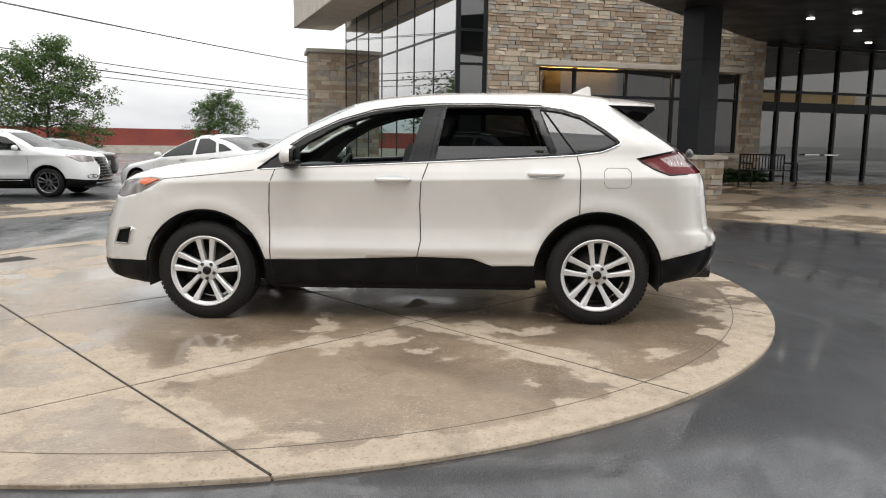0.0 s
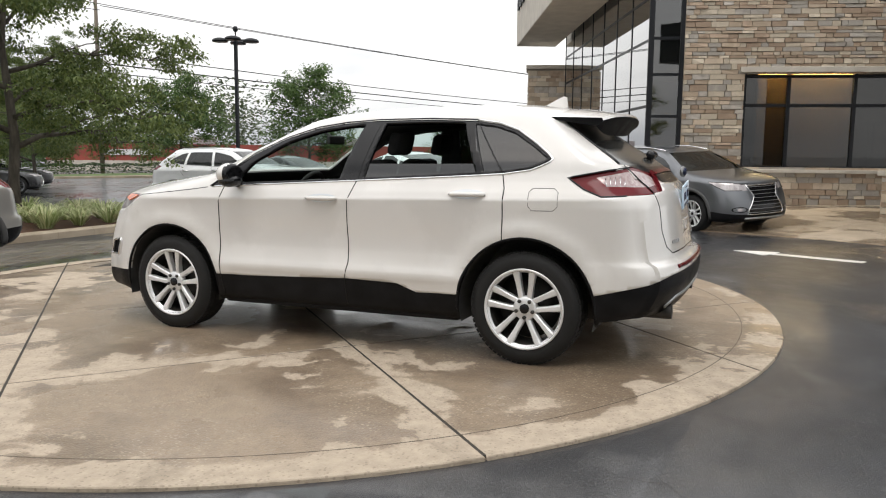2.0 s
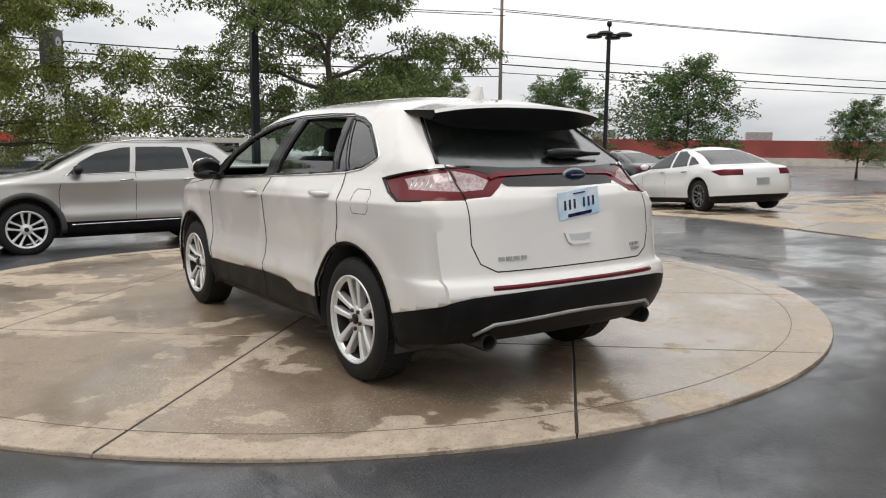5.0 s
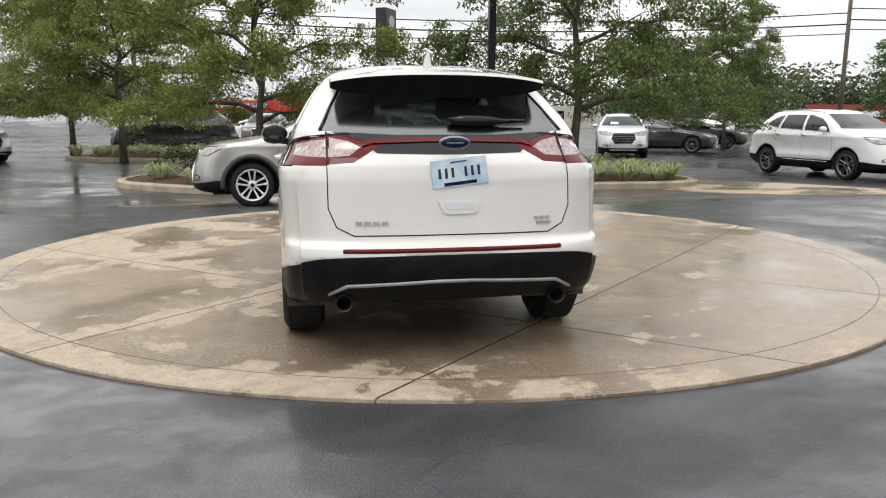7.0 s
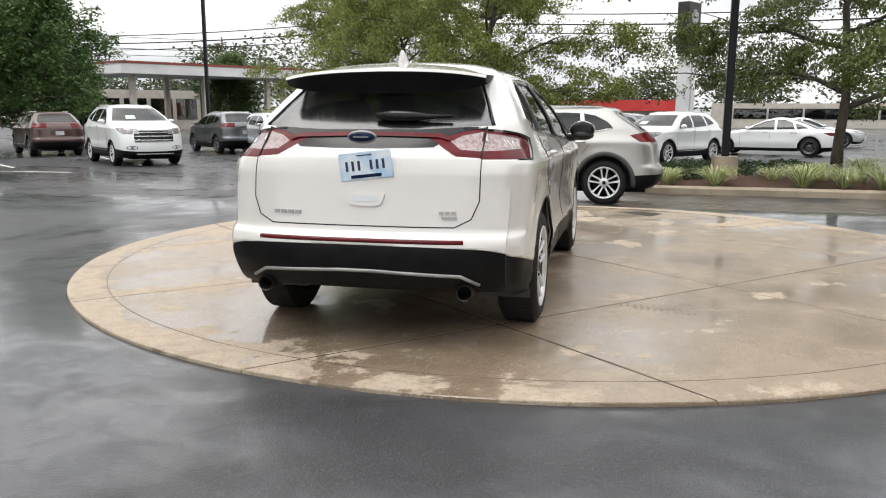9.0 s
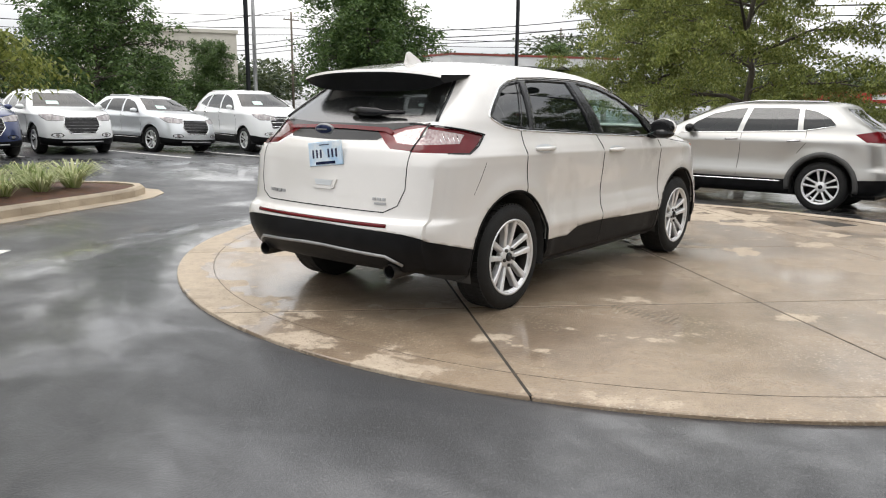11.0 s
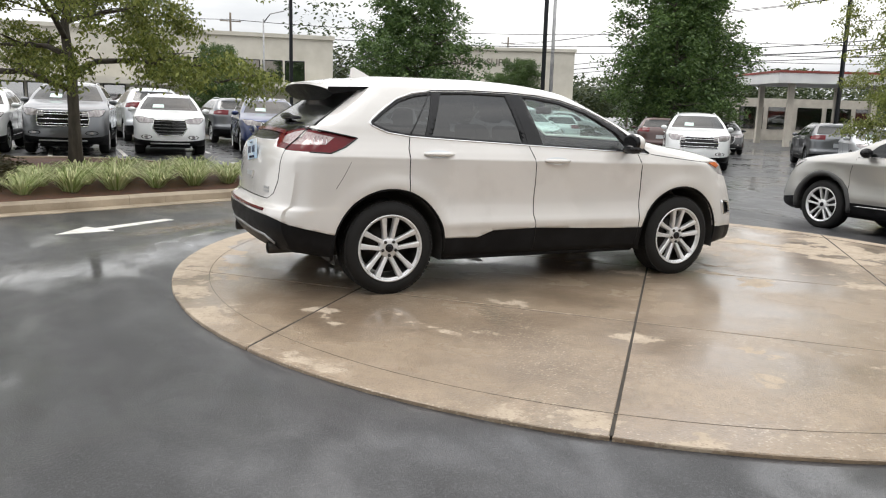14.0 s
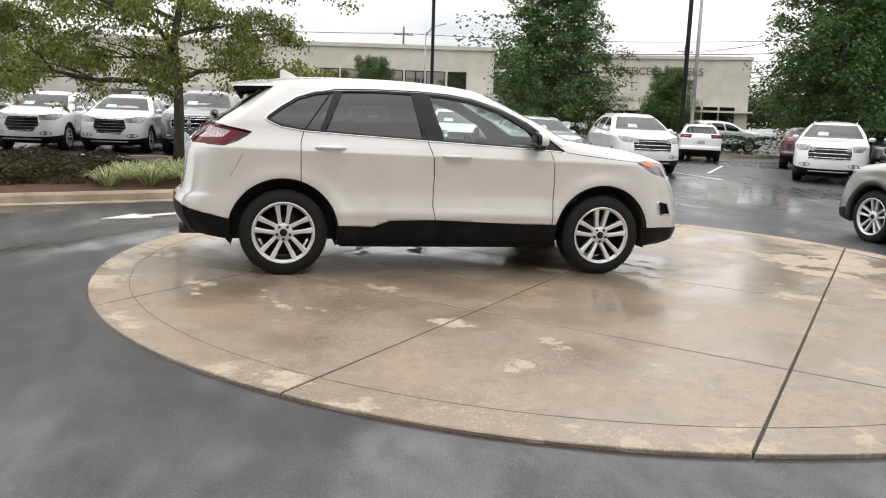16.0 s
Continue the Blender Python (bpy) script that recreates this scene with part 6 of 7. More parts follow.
    for wx in (-WX, WX):
        for s in (1, -1):
            wheel(car, wx, s * (W / 2 - 0.14), WR, WR * 0.69, dark_rim, False)
            if clad:
                lip = bmesh.new()
                arc = [(wx + (AR + 0.03) * math.cos(t), WR + (AR + 0.03) * math.sin(t)) for t in np.linspace(radians(-8), radians(188), 26)]
                pj = project(tree, arc, "y", s, -0.02)
                tube(lip, pj, 0.042, 8)
                part("arch_trim", lip, SATIN, car, "dark grey plastic arch trim")
            lin = bmesh.new()
            a = [(wx + AR * math.cos(t), WR + AR * math.sin(t)) for t in np.linspace(radians(-15), radians(195), 14)]
            r0, r1 = [lin.verts.new((p[0], s * (W / 2 - 0.03), p[1])) for p in a], [lin.verts.new((p[0], s * (W / 2 - 0.4), p[1])) for p in a]
            for k in range(13):
                lin.faces.new((r0[k], r0[k + 1], r1[k + 1], r1[k]))
            lin.faces.new(r1)
            part("arch_liner", lin, CABIN, car)
    b2 = bmesh.new()
    box(b2, -L * 0.43, L * 0.43, -W * 0.28, W * 0.28, 0.2, 0.5)
    box(b2, -L * 0.22, L * 0.2, -W * 0.40, W * 0.40, 0.22, 0.5)
    part("underbody", b2, PLASTIC, car)
    if tall_glass:
        for s in (1, -1):
            b2 = bmesh.new()
            tube(b2, [(-0.25 * sx, s * 0.57 * sy, 1.60 * sz), (0.3 * sx, s * 0.57 * sy, 1.665 * sz), (1.3 * sx, s * 0.55 * sy, 1.655 * sz)], 0.014, 6)
            part("roof_rail", b2, CHROME if colour not in (WHITE_B,) else ALLOY, car)
    bm.free()
    return car


def park(x, y, heading):
    """Pose on the lot: heading is the way the nose points, in degrees from +x."""
    a = radians(heading)
    dx, dy = math.cos(a), math.sin(a)
    px = math.asin((g(x + dx, y + dy) - g(x - dx, y - dy)) / 2)
    ry = math.asin((g(x - dy, y + dx) - g(x + dy, y - dx)) / 2)
    return Matrix.Translation((x, y, g(x, y) - 0.020)) @ Matrix.Rotation(a + math.pi, 4, "Z") @ Matrix.Rotation(px, 4, "Y") @ Matrix.Rotation(-ry, 4, "X")


def repaint(ob, colour, label):
    for o in ob.children:
        if o.name.split(".")[0] in ("body", "door_mirror"):
            o.material_slots[0].link = "OBJECT"
            o.material_slots[0].material = colour
    ob["label"] = label
    return ob


hero_car()
silver = plain_car("suv", SUV_ROWS, (4.64, 1.87, 1.64), 2.66, SILVER, "silver compact crossover with dark arch trim, parked", True, False, clad=True, face="spindle")
for o in silver.children:
    if o.name.startswith("door_mirror"):
        o.data.materials[0] = GLOSS_BLACK
silver.matrix_basis = park(-7.43, -0.28, 270)
grey = repaint(copy_thing(silver, park(0.87, 11.86, -39.7)), GREY, "metallic grey compact crossover beside the stone wall")
rx = plain_car("suv", SUV_ROWS, (4.89, 1.90, 1.71), 2.79, WHITE_B, "white crossover with dark alloy wheels, parked", True, True, face="spindle")
rx.matrix_basis = park(-11.7, 12.78, 6)
sedan = plain_car("sedan", SEDAN_ROWS, (5.1, 1.90, 1.46), 3.12, WHITE_B, "white executive saloon with dark roof glass", False, True, face="spindle")
sedan.matrix_basis = park(-6.4, 12.85, 158)
big = plain_car("suv", SUV_ROWS, (5.18, 2.04, 1.89), 2.95, WHITE_B, "large white SUV with chrome grille, parked", True, face="wide", sticker=True)
big.matrix_basis = park(-16.2, -14.55, 50)
small = plain_car("suv", SUV_ROWS, (4.55, 1.85, 1.66), 2.68, WHITE_B, "white compact SUV in the parking row", True, sticker=True)
small.matrix_basis = park(7.9, -17.8, 84)

ROW = "cars in the parking rows"
for src, x, y, h, colour, label in (
    (big, 10.6, -17.9, 86, DARK, "black SUV in the parking row"), (small, 5.75, -17.9, 85, WHITE_B, "white SUV with dark grille in the parking row"),
    (big, 3.45, -17.9, 84, GREY, "dark grey SUV in the parking row"), (small, 0.92, -17.8, 84, WHITE_B, "white three-row SUV in the parking row"),
    (small, -1.9, -17.7, 84, BLUE, "dark blue SUV with large grille in the parking row"), (small, -4.4, -18.0, 82, WHITE_B, "white full-size SUV in the parking row"),
    (small, -7.4, -18.2, 93, LIGHT_SILVER, "silver SUV with a blue roof load"), (big, -10.4, -17.2, 80, WHITE_B, "white luxury SUV with slatted grille"),
    (small, -18.0, -26.0, 245, WHITE_B, "white crossover parked nose to the hedge"), (rx, -20.6, -21.6, 232, BROWN, "dark red SUV parked nose in"),
    (small, 9.0, -24.5, 272, WHITE_B, "white SUV parked nose in behind the row"), (rx, 6.4, -24.5, 272, DARK, "black SUV parked nose in behind the row"),
    (small, 3.8, -24.6, 272, WHITE_B, "white SUV parked nose in behind the row"), (big, 0.9, -24.6, 272, LIGHT_SILVER, "silver SUV parked nose in behind the row"),
    (small, -2.0, -24.7, 272, GREY, "grey SUV parked nose in behind the row"), (big, -6.5, -36.2, 182, DARK, "black pickup-sized SUV beyond the hedge"),
    (big, -13.5, -36.4, 182, WHITE_B, "white SUV beyond the hedge"), (rx, -0.5, -36.5, 178, WHITE_B, "white SUV beyond the hedge"),
    (big, -26.0, -37.0, 175, WHITE_B, "white pickup-sized SUV beyond the hedge"), (rx, 12.5, -24.5, 272, BROWN, "brown SUV parked nose in behind the row"),
    (small, -27.5, -24.5, 50, DARK, "dark SUV near the filling station"), (rx, -24.0, -15.5, 230, GREY, "dark grey SUV parked with its tail out"),
    (small, -22.6, -12.4, 48, LIGHT_SILVER, "silver crossover at the lot's edge"),
    (big, -28.8, -6.1, 282, DARK, "black SUV parked along the far drive"), (rx, -33.5, -2.5, -6, BROWN, "dark brown SUV parked along the far drive"),
    (small, -20.4, 2.6, -35, WHITE_B, "white crossover behind the planted bed"), (small, -34.0, 1.5, 60, GREY, "grey crossover on the far side"),
    (rx, -44.0, 28.0, -30, WHITE_B, "white SUV on the far lot"), (small, -22.5, 11.5, -20, LIGHT_SILVER, "silver crossover behind the planted bed"),
):
    c2 = copy_thing(src, park(x, y, h))
    repaint(c2, colour, label)
    c2["group"] = ROW
for x, y, h, colour, label in ((-26.8, 6.8, 250, WHITE_B, "white saloon behind the planted bed"), (-25.8, 14.6, 58, DARK, "black saloon parked at the lot's edge"), (-30.0, 18.6, 62, DARK, "black saloon parked at the lot's edge"), (-14.5, 19.0, 170, DARK, "black saloon parked behind the white cars"), (-36.0, 10.0, 80, LIGHT_SILVER, "silver saloon on the far lot"), (-40.0, -3.0, 80, WHITE_B, "white saloon on the far lot")):
    c2 = copy_thing(sedan, park(x, y, h))
    repaint(c2, colour, label)
    c2["group"] = ROW


# ---- trees and planting ----
def leaf_cards(store, rng, c, n, spread, size, droop):
    """Note down n leaves round a place; leaf_mesh() makes them."""
    store.append((c, n, spread, size, droop))


def leaf_mesh(name, store, seed, material, parent=None):
    """One mesh of many small four-cornered leaves, each bent a little."""
    r = np.random.RandomState(seed)
    n = np.array([s[1] for s in store])
    rep = lambda v: np.repeat(np.array(v, float), n, axis=0)
    c, spread, size, droop = rep([tuple(s[0]) for s in store]), rep([s[2] for s in store]), rep([s[3] for s in store]), rep([s[4] for s in store])
    k = len(c)
    p = c + np.clip(r.normal(size=(k, 3)), -1.7, 1.7) * spread
    a = r.uniform(0, 2 * np.pi, k)
    u = np.stack([np.cos(a), np.sin(a), -r.uniform(0.1, 1.0, k) * droop], 1)
    u /= np.linalg.norm(u, axis=1)[:, None]
    v = np.cross(u, np.stack([r.uniform(-1, 1, k), r.uniform(-1, 1, k), r.uniform(0.2, 1, k)], 1))
    v /= np.linalg.norm(v, axis=1)[:, None] + 1e-9
    L, w = (size * r.uniform(0.7, 1.5, k))[:, None], (size * r.uniform(0.20, 0.38, k))[:, None]
    quad = np.stack([p - v * w * 0.3, p + u * L * 0.5 - v * w, p + u * L - np.array([0, 0, 0.15]) * L, p + u * L * 0.5 + v * w], 1).reshape(-1, 3)
    me = bpy.data.meshes.new(name)
    me.vertices.add(4 * k)
    me.vertices.foreach_set("co", quad.astype(np.float32).ravel())
    me.loops.add(4 * k)
    me.loops.foreach_set("vertex_index", np.arange(4 * k, dtype=np.int32))
    me.polygons.add(k)
    me.polygons.foreach_set("loop_start", np.arange(0, 4 * k, 4, dtype=np.int32))
    me.update(calc_edges=True)
    me.validate()
    me.materials.append(material)
    ob = new(name, me)
    ob.parent = parent
    return ob


def tree_meshes(seed, h, r, clear, leafmat, n_leaf, size, droop, flat, n_limb=15, puff=0.095, lift=0.0):
    """Trunk with limbs, and a loose crown of small leaves gathered round the twig ends."""
    rng = random.Random(seed)
    tb, cb, limbs, wb = bmesh.new(), [], [], bmesh.new()
    trunk = [Vector((0, 0, -0.1))]
    for k in range(1, 9):
        trunk.append(Vector((rng.uniform(-0.06, 0.06) * k * 0.6, rng.uniform(-0.06, 0.06) * k * 0.6, h * 0.88 * k / 8)))
    rad = [0.0145 * h * (1 - 0.88 * k / 8) for k in range(9)]
    rad[0] *= 1.35
    tube(tb, trunk, rad, 9)
    tips = []
    for k in range(n_limb):
        q = clear + (0.95 - clear) * (k + 0.5) / n_limb
        i = min(7, int(q * 0.999 * 8))
        base = trunk[i].lerp(trunk[i + 1], q * 8 - i)
        a = k * 2.4 + rng.uniform(-0.4, 0.4)
        reach = r * (1 - 0.62 * max(0, (q - 0.45)) / 0.55) * rng.uniform(0.72, 1.08)
        rise = (rng.uniform(0.05, 0.40) * reach + 0.03 * h) * (0.35 + q) + lift * q * reach * rng.uniform(0.6, 1.2)
        pts = [base]
        for m in range(1, 6):
            f = m / 5
            pts.append(base + Vector((math.cos(a + 0.15 * f) * reach * f, math.sin(a + 0.15 * f) * reach * f, rise * (f ** 0.8) - (0.24 if lift and q < 0.55 else 0.10) * reach * f * f)) + Vector((rng.uniform(-0.1, 0.1), rng.uniform(-0.1, 0.1), rng.uniform(-0.1, 0.1))))
        r0 = 0.0085 * h * (1.15 - q)
        lb = bmesh.new()
        limbs.append(lb)
        tube(lb, pts, [r0 * (1 - 0.85 * m / 5) for m in range(6)], 6)
        for m in range(1, 6):
            for s in (-1, 1):
                b = a + s * rng.uniform(0.5, 1.2)
                l2 = reach * rng.uniform(0.22, 0.45)
                e = pts[m] + Vector((math.cos(b) * l2, math.sin(b) * l2, rng.uniform(-0.05, 0.35) * l2))
                tube(wb, [pts[m], pts[m].lerp(e, 0.5) + Vector((0, 0, 0.06)), e], [r0 * 0.35, r0 * 0.22, r0 * 0.08], 4)
                for _ in range(3):
                    b3, l3 = b + rng.uniform(-1.3, 1.3), l2 * rng.uniform(0.4, 0.8)
                    p0, storey = pts[m].lerp(e, rng.uniform(0.3, 1.0)), rng.uniform(-0.085, 0.085) * h
                    for k3 in range(1, 5):
                        f3 = k3 / 4
                        tips.append(p0 + Vector((math.cos(b3) * l3 * f3, math.sin(b3) * l3 * f3, (0.10 - 0.30 * droop * f3 * f3) * l3 + rng.uniform(-0.04, 0.08) + (storey if flat > 0.7 else storey * 0.55))))
    tips += [trunk[-1], trunk[-1] + Vector((0, 0, 0.3))]
    per = max(3, n_leaf // len(tips))
    for t in tips:
        s = rng.uniform(0.75, 1.35) * puff * r * 0.5
        leaf_cards(cb, rng, t, int(per * rng.uniform(0.4, 1.6)), (s, s, s * flat), size, droop)
    return tb, limbs, wb, cb


def make_tree(name, seed, h, r, clear, leafmat, n_leaf, size, droop, flat, label, n_limb=15, puff=0.095, lift=0.0):
    ob = empty(name, Matrix(), label, "tree")
    tb, limbs, wb, cb = tree_meshes(seed, h, r, clear, leafmat, n_leaf, size, droop, flat, n_limb, puff, lift)
    part("trunk", tb, BARK, ob)
    for lb in limbs:
        part("limb", lb, BARK, ob)
    tagged(part("twig_growth", wb, BARK, ob), kind="stuff")
    leaf_mesh("crown", cb, seed, leafmat, ob)
    return ob


def stand(x, y, turn=0.0, s=1.0, sz=None):
    return Matrix.Translation((x, y, g(x, y))) @ Matrix.Rotation(radians(turn), 4, "Z") @ Matrix.Diagonal((s, s, sz or s, 1))


def set_tree(ob, x, y, turn=0.0, s=1.0, sz=None, first=False):
    m = stand(x, y, turn, s, sz)
    if first:
        ob.matrix_basis = m
        return ob
    c = copy_thing(ob, Matrix())
    c.matrix_basis = m
    return c


locust = make_tree("honey_locust", 3, 8.6, 3.9, 0.20, LOCUST, 98000, 0.076, 1.2, 0.55, "honey locust with feathery yellow-green leaves in a mulched bed", 18, 0.072, 0.42)
set_tree(locust, 3.5, -10.3, 20, 1.0, first=True)
locust_b = make_tree("honey_locust", 11, 8.4, 3.7, 0.20, LOCUST_DARK, 98000, 0.076, 1.2, 0.55, "honey locust with dark green feathery leaves in a mulched bed", 18, 0.072, 0.42)
set_tree(locust_b, -11.8, 5.75, 75, 1.0, first=True)
set_tree(locust, -11.6, -1.7, 140, 0.80)
set_tree(locust, -20.8, -6.6, 10, 0.92)
set_tree(locust, -23.6, -8.9, 250, 0.9)
set_tree(locust_b, -27.0, 18.5, 200, 0.75)
set_tree(locust, 9.3, -12.5, 300, 0.9)
maple = make_tree("maple", 21, 10.0, 3.15, 0.12, MAPLE, 42000, 0.16, 0.6, 0.9, "dense dark green maple beyond the parking rows", 26, 0.11)
set_tree(maple, -12.7, -31.2, 0, 0.98, first=True)
set_tree(maple, -26.6, -27.5, 120, 1.12)
set_tree(maple, -29.5, -29.8, 200, 0.95)
loose = make_tree("maple", 33, 9.6, 3.5, 0.22, MAPLE, 20000, 0.20, 0.6, 0.8, "loose-crowned dark green maple along the road", 17, 0.12, 0.40)
set_tree(loose, -23.3, 34.4, 60, 0.74, 0.70, True)
set_tree(loose, -30.5, 31.5, 90, 0.72, 0.66)
set_tree(loose, -15.0, 37.5, 30, 0.42)
set_tree(loose, -35.0, 24.0, 30, 0.62, 0.55)
set_tree(maple, -52.0, -30.5, 300, 0.75, 0.66)
set_tree(maple, -20.5, -33.5, 40, 0.50)
set_tree(maple, -4.5, -40.5, 70, 0.50)
set_tree(loose, -40.0, 20.5, 70, 0.75, 0.62)
set_tree(maple, -35.5, -63.0, 10, 0.62, 0.55)

rng = random.Random(9)
bm = []
for k in range(120):
    a = radians(rng.uniform(128, 262))
    d = rng.uniform(95, 120)
    gap = 0.6 + 0.4 * math.sin(a * 9.0) + 0.3 * math.sin(a * 23.0)
    hh = rng.uniform(6.0, 12.0) * max(0.55, gap)
    c = Vector((math.cos(a) * d, math.sin(a) * d, hh * 0.52))
    leaf_cards(bm, rng, c, 700, (2.6, 2.6, hh * 0.24), 0.55, 0.4)
tagged(leaf_mesh("far_woods", bm, 5, FARLEAF), "distant line of mixed green trees", "trees", kind="stuff")


def grass_mesh(seed):
    r2 = random.Random(seed)
    bm = bmesh.new()
    for _ in range(150):
        a, lean = r2.uniform(0, 2 * math.pi), r2.uniform(0.15, 0.62)
        h = r2.uniform(0.26, 0.46)
        b = Vector((math.cos(a) * r2.uniform(0, 0.10), math.sin(a) * r2.uniform(0, 0.10), 0))
        d, s = Vector((math.cos(a), math.sin(a), 0)), Vector((-math.sin(a), math.cos(a), 0))
        pts = [(0, 0, 0.008), (0.35 * lean, 0.62 * h, 0.010), (0.72 * lean, 0.92 * h, 0.008), (lean, 0.72 * h, 0.001)]
        rows = [(bm.verts.new(b + d * u + Vector((0, 0, z)) - s * w), bm.verts.new(b + d * u + Vector((0, 0, z)) + s * w)) for u, z, w in pts]
        for p, q in zip(rows, rows[1:]):
            bm.faces.new((p[0], p[1], q[1], q[0]))
    return bm


tufts = []
for k in range(3):
    o = part("ornamental_grass", grass_mesh(40 + k), BLADES)
    tagged(o, "clump of arching variegated lilyturf in mulch", "grass", "lilyturf clumps in the beds")
    tufts.append(o)
spots = []
front_a = [(6.2, -5.75), (5.55, -6.05), (4.9, -6.35), (4.25, -6.6), (3.6, -6.9), (2.95, -7.2), (2.3, -7.5), (1.65, -7.8), (1.0, -8.1), (0.35, -8.4), (-0.3, -8.7)]
spots += [(x, y) for x, y in front_a[3:]] + [(x - 0.15, y - 0.8) for x, y in front_a[3:10]] + [(x - 0.2, y - 1.7) for x, y in front_a[3:8]]
spots += [(-9.75, 2.2), (-9.7, 3.1), (-9.65, 4.7), (-9.6, 5.4), (-9.55, 6.1), (-9.5, 6.8), (-9.9, 7.35), (-10.5, 5.1), (-10.5, 5.9), (-10.4, 6.7), (-10.6, 4.3), (-11.4, 7.0), (-12.3, 6.4), (-10.6, 1.6)]
spots += [(-10.4, -2.6), (-10.2, -3.0), (-11.5, -3.9)]
spots += [(-20.6 - k * 0.45 * 0.75, -3.0 - k * 0.8) for k in range(8)] + [(-21.6 - k * 0.4, -3.0 - k * 0.8) for k in range(7)]
for k, (x, y) in enumerate(spots):
    m = Matrix.Translation((x, y, g(x, y) + 0.115)) @ Matrix.Rotation(k * 1.7, 4, "Z") @ Matrix.Scale(0.85 + 0.3 * ((k * 7) % 5) / 5, 4)
    if k < 3:
        tufts[k].matrix_basis = m
    else:
        c = copy_thing(tufts[k % 3], Matrix())
        c.matrix_basis = m


def shrub(x, y, rx, ry, rz, material, label, seed, size=0.07, n=1500):
    ob = empty("shrub", Matrix.Translation((x, y, g(x, y) + 0.10)), label, "shrub")
    r2 = random.Random(seed)
    bm = []
    for _ in range(n):
        a, e = r2.uniform(0, 2 * math.pi), math.asin(r2.uniform(0, 1))
        k = r2.uniform(0.75, 1.05)
        p = Vector((math.cos(a) * math.cos(e) * rx, math.sin(a) * math.cos(e) * ry, math.sin(e) * rz)) * k
        leaf_cards(bm, r2, p, 1, (0.02, 0.02, 0.02), size, 0.0)
    leaf_mesh("foliage", bm, seed, material, ob)
    bm = bmesh.new()
    for a in (0.3, 2.3, 4.4):
        tube(bm, [(0, 0, -0.05), (math.cos(a) * rx * 0.4, math.sin(a) * ry * 0.4, rz * 0.6)], [0.02, 0.008], 5)
    part("stems", bm, BARK, ob)


for k, (x, y, rx, ry, rz) in enumerate(((6.2, -6.8, 0.75, 0.6, 0.45), (5.2, -7.1, 0.75, 0.6, 0.45), (6.1, -8.0, 0.9, 0.7, 0.45), (5.0, -8.3, 0.8, 0.6, 0.42), (5.0, -9.4, 0.9, 0.7, 0.40), (6.2, -9.6, 0.8, 0.7, 0.4))):
    shrub(x, y, rx, ry, rz, SHRUB, "low bronze-leaved spreading shrub in mulch", 60 + k)
for k, (x, y) in enumerate(((-11.6, 3.0), (-12.4, 3.9), (-12.9, 5.0), (-11.9, 4.2), (-11.0, 2.4), (-13.0, 2.8))):
    shrub(x, y, 0.75, 0.75, 0.38, HEDGE, "low dark green shrub in mulch", 80 + k)
for k, (x, y) in enumerate(((-24.5, -4.0), (-24.8, -5.5), (-25.0, -7.0), (-12.7, -2.6), (-13.0, -3.6))):
    shrub(x, y, 0.8, 0.8, 0.7, HEDGE, "rounded green shrub in the bed", 100 + k)


def hedge(name, a, b, w, h, seed):
    ob = empty(name, Matrix(), "clipped dark green hedge beyond the parking rows", "hedge")
    r2 = random.Random(seed)
    bm = []
    L = math.dist(a, b)
    nx, ny = -(b[1] - a[1]) / L, (b[0] - a[0]) / L
    for _ in range(int(L * 260)):
        t, u, v = r2.random(), r2.uniform(-1, 1), r2.random()
        if r2.random() < 0.5:
            v = 1.0
        else:
            u = math.copysign(1, u)
        x, y = a[0] + (b[0] - a[0]) * t + nx * u * w / 2, a[1] + (b[1] - a[1]) * t + ny * u * w / 2
        leaf_cards(bm, r2, Vector((x, y, g(x, y) + 0.1 + v * h + 0.06 * math.sin(t * L * 3.1))), 1, (0.05, 0.05, 0.05), 0.16, 0.0)
    leaf_mesh("foliage", bm, seed, HEDGE, ob)


hedge("hedge", (9, -31.2), (-9, -31.2), 1.1, 0.9, 1)
hedge("hedge", (-14, -31.0), (-25, -30.0), 1.1, 0.9, 2)
hedge("hedge", (-30.5, 42.0), (-44.0, 27.5), 1.0, 0.7, 3)


# ---- poles, lamps, wires ----
def lamp_post(x, y, h, heads, label):
    ob = empty("lamp_post", Matrix.Translation((x, y, g(x, y))), label, "lamp post")
    bm = bmesh.new()
    box(bm, -0.075, 0.075, -0.075, 0.075, 0.0, h, bevel=0.01)
    part("pole", bm, BLACK_STEEL, ob)
    bm = bmesh.new()
    bmesh.ops.create_cone(bm, cap_ends=True, segments=24, radius1=0.27, radius2=0.26, depth=0.7, matrix=Matrix.Translation((0, 0, 0.30)))
    part("concrete_base", bm, KERB, ob)
    for k in range(heads):
        a = k * 2 * math.pi / heads + 0.5
        d = Vector((math.cos(a), math.sin(a), 0))
        hd = bmesh.new()
        lobe(hd, d * 0.78 + Vector((0, 0, h - 0.05)), (0.42, 0.42, 0.16), 14, 8)
        for v in hd.verts:
            v.co.z = max(v.co.z, h - 0.12)
        p = part("lamp_head", hd, BLACK_STEEL, ob, "", True, 50)
        ar = bmesh.new()
        tube(ar, [(0, 0, h - 0.02), d * 0.45 + Vector((0, 0, h + 0.02))], 0.035, 6)
        part("arm", ar, BLACK_STEEL, p)
    if heads == 4:
        bm = bmesh.new()
        tube(bm, [(0, 0, h), (0, 0, h + 0.45)], 0.04, 6)
        lobe(bm, (0, 0, h + 0.55), (0.14, 0.14, 0.16), 10, 8)
        part("camera_dome", bm, BLACK_STEEL, ob)


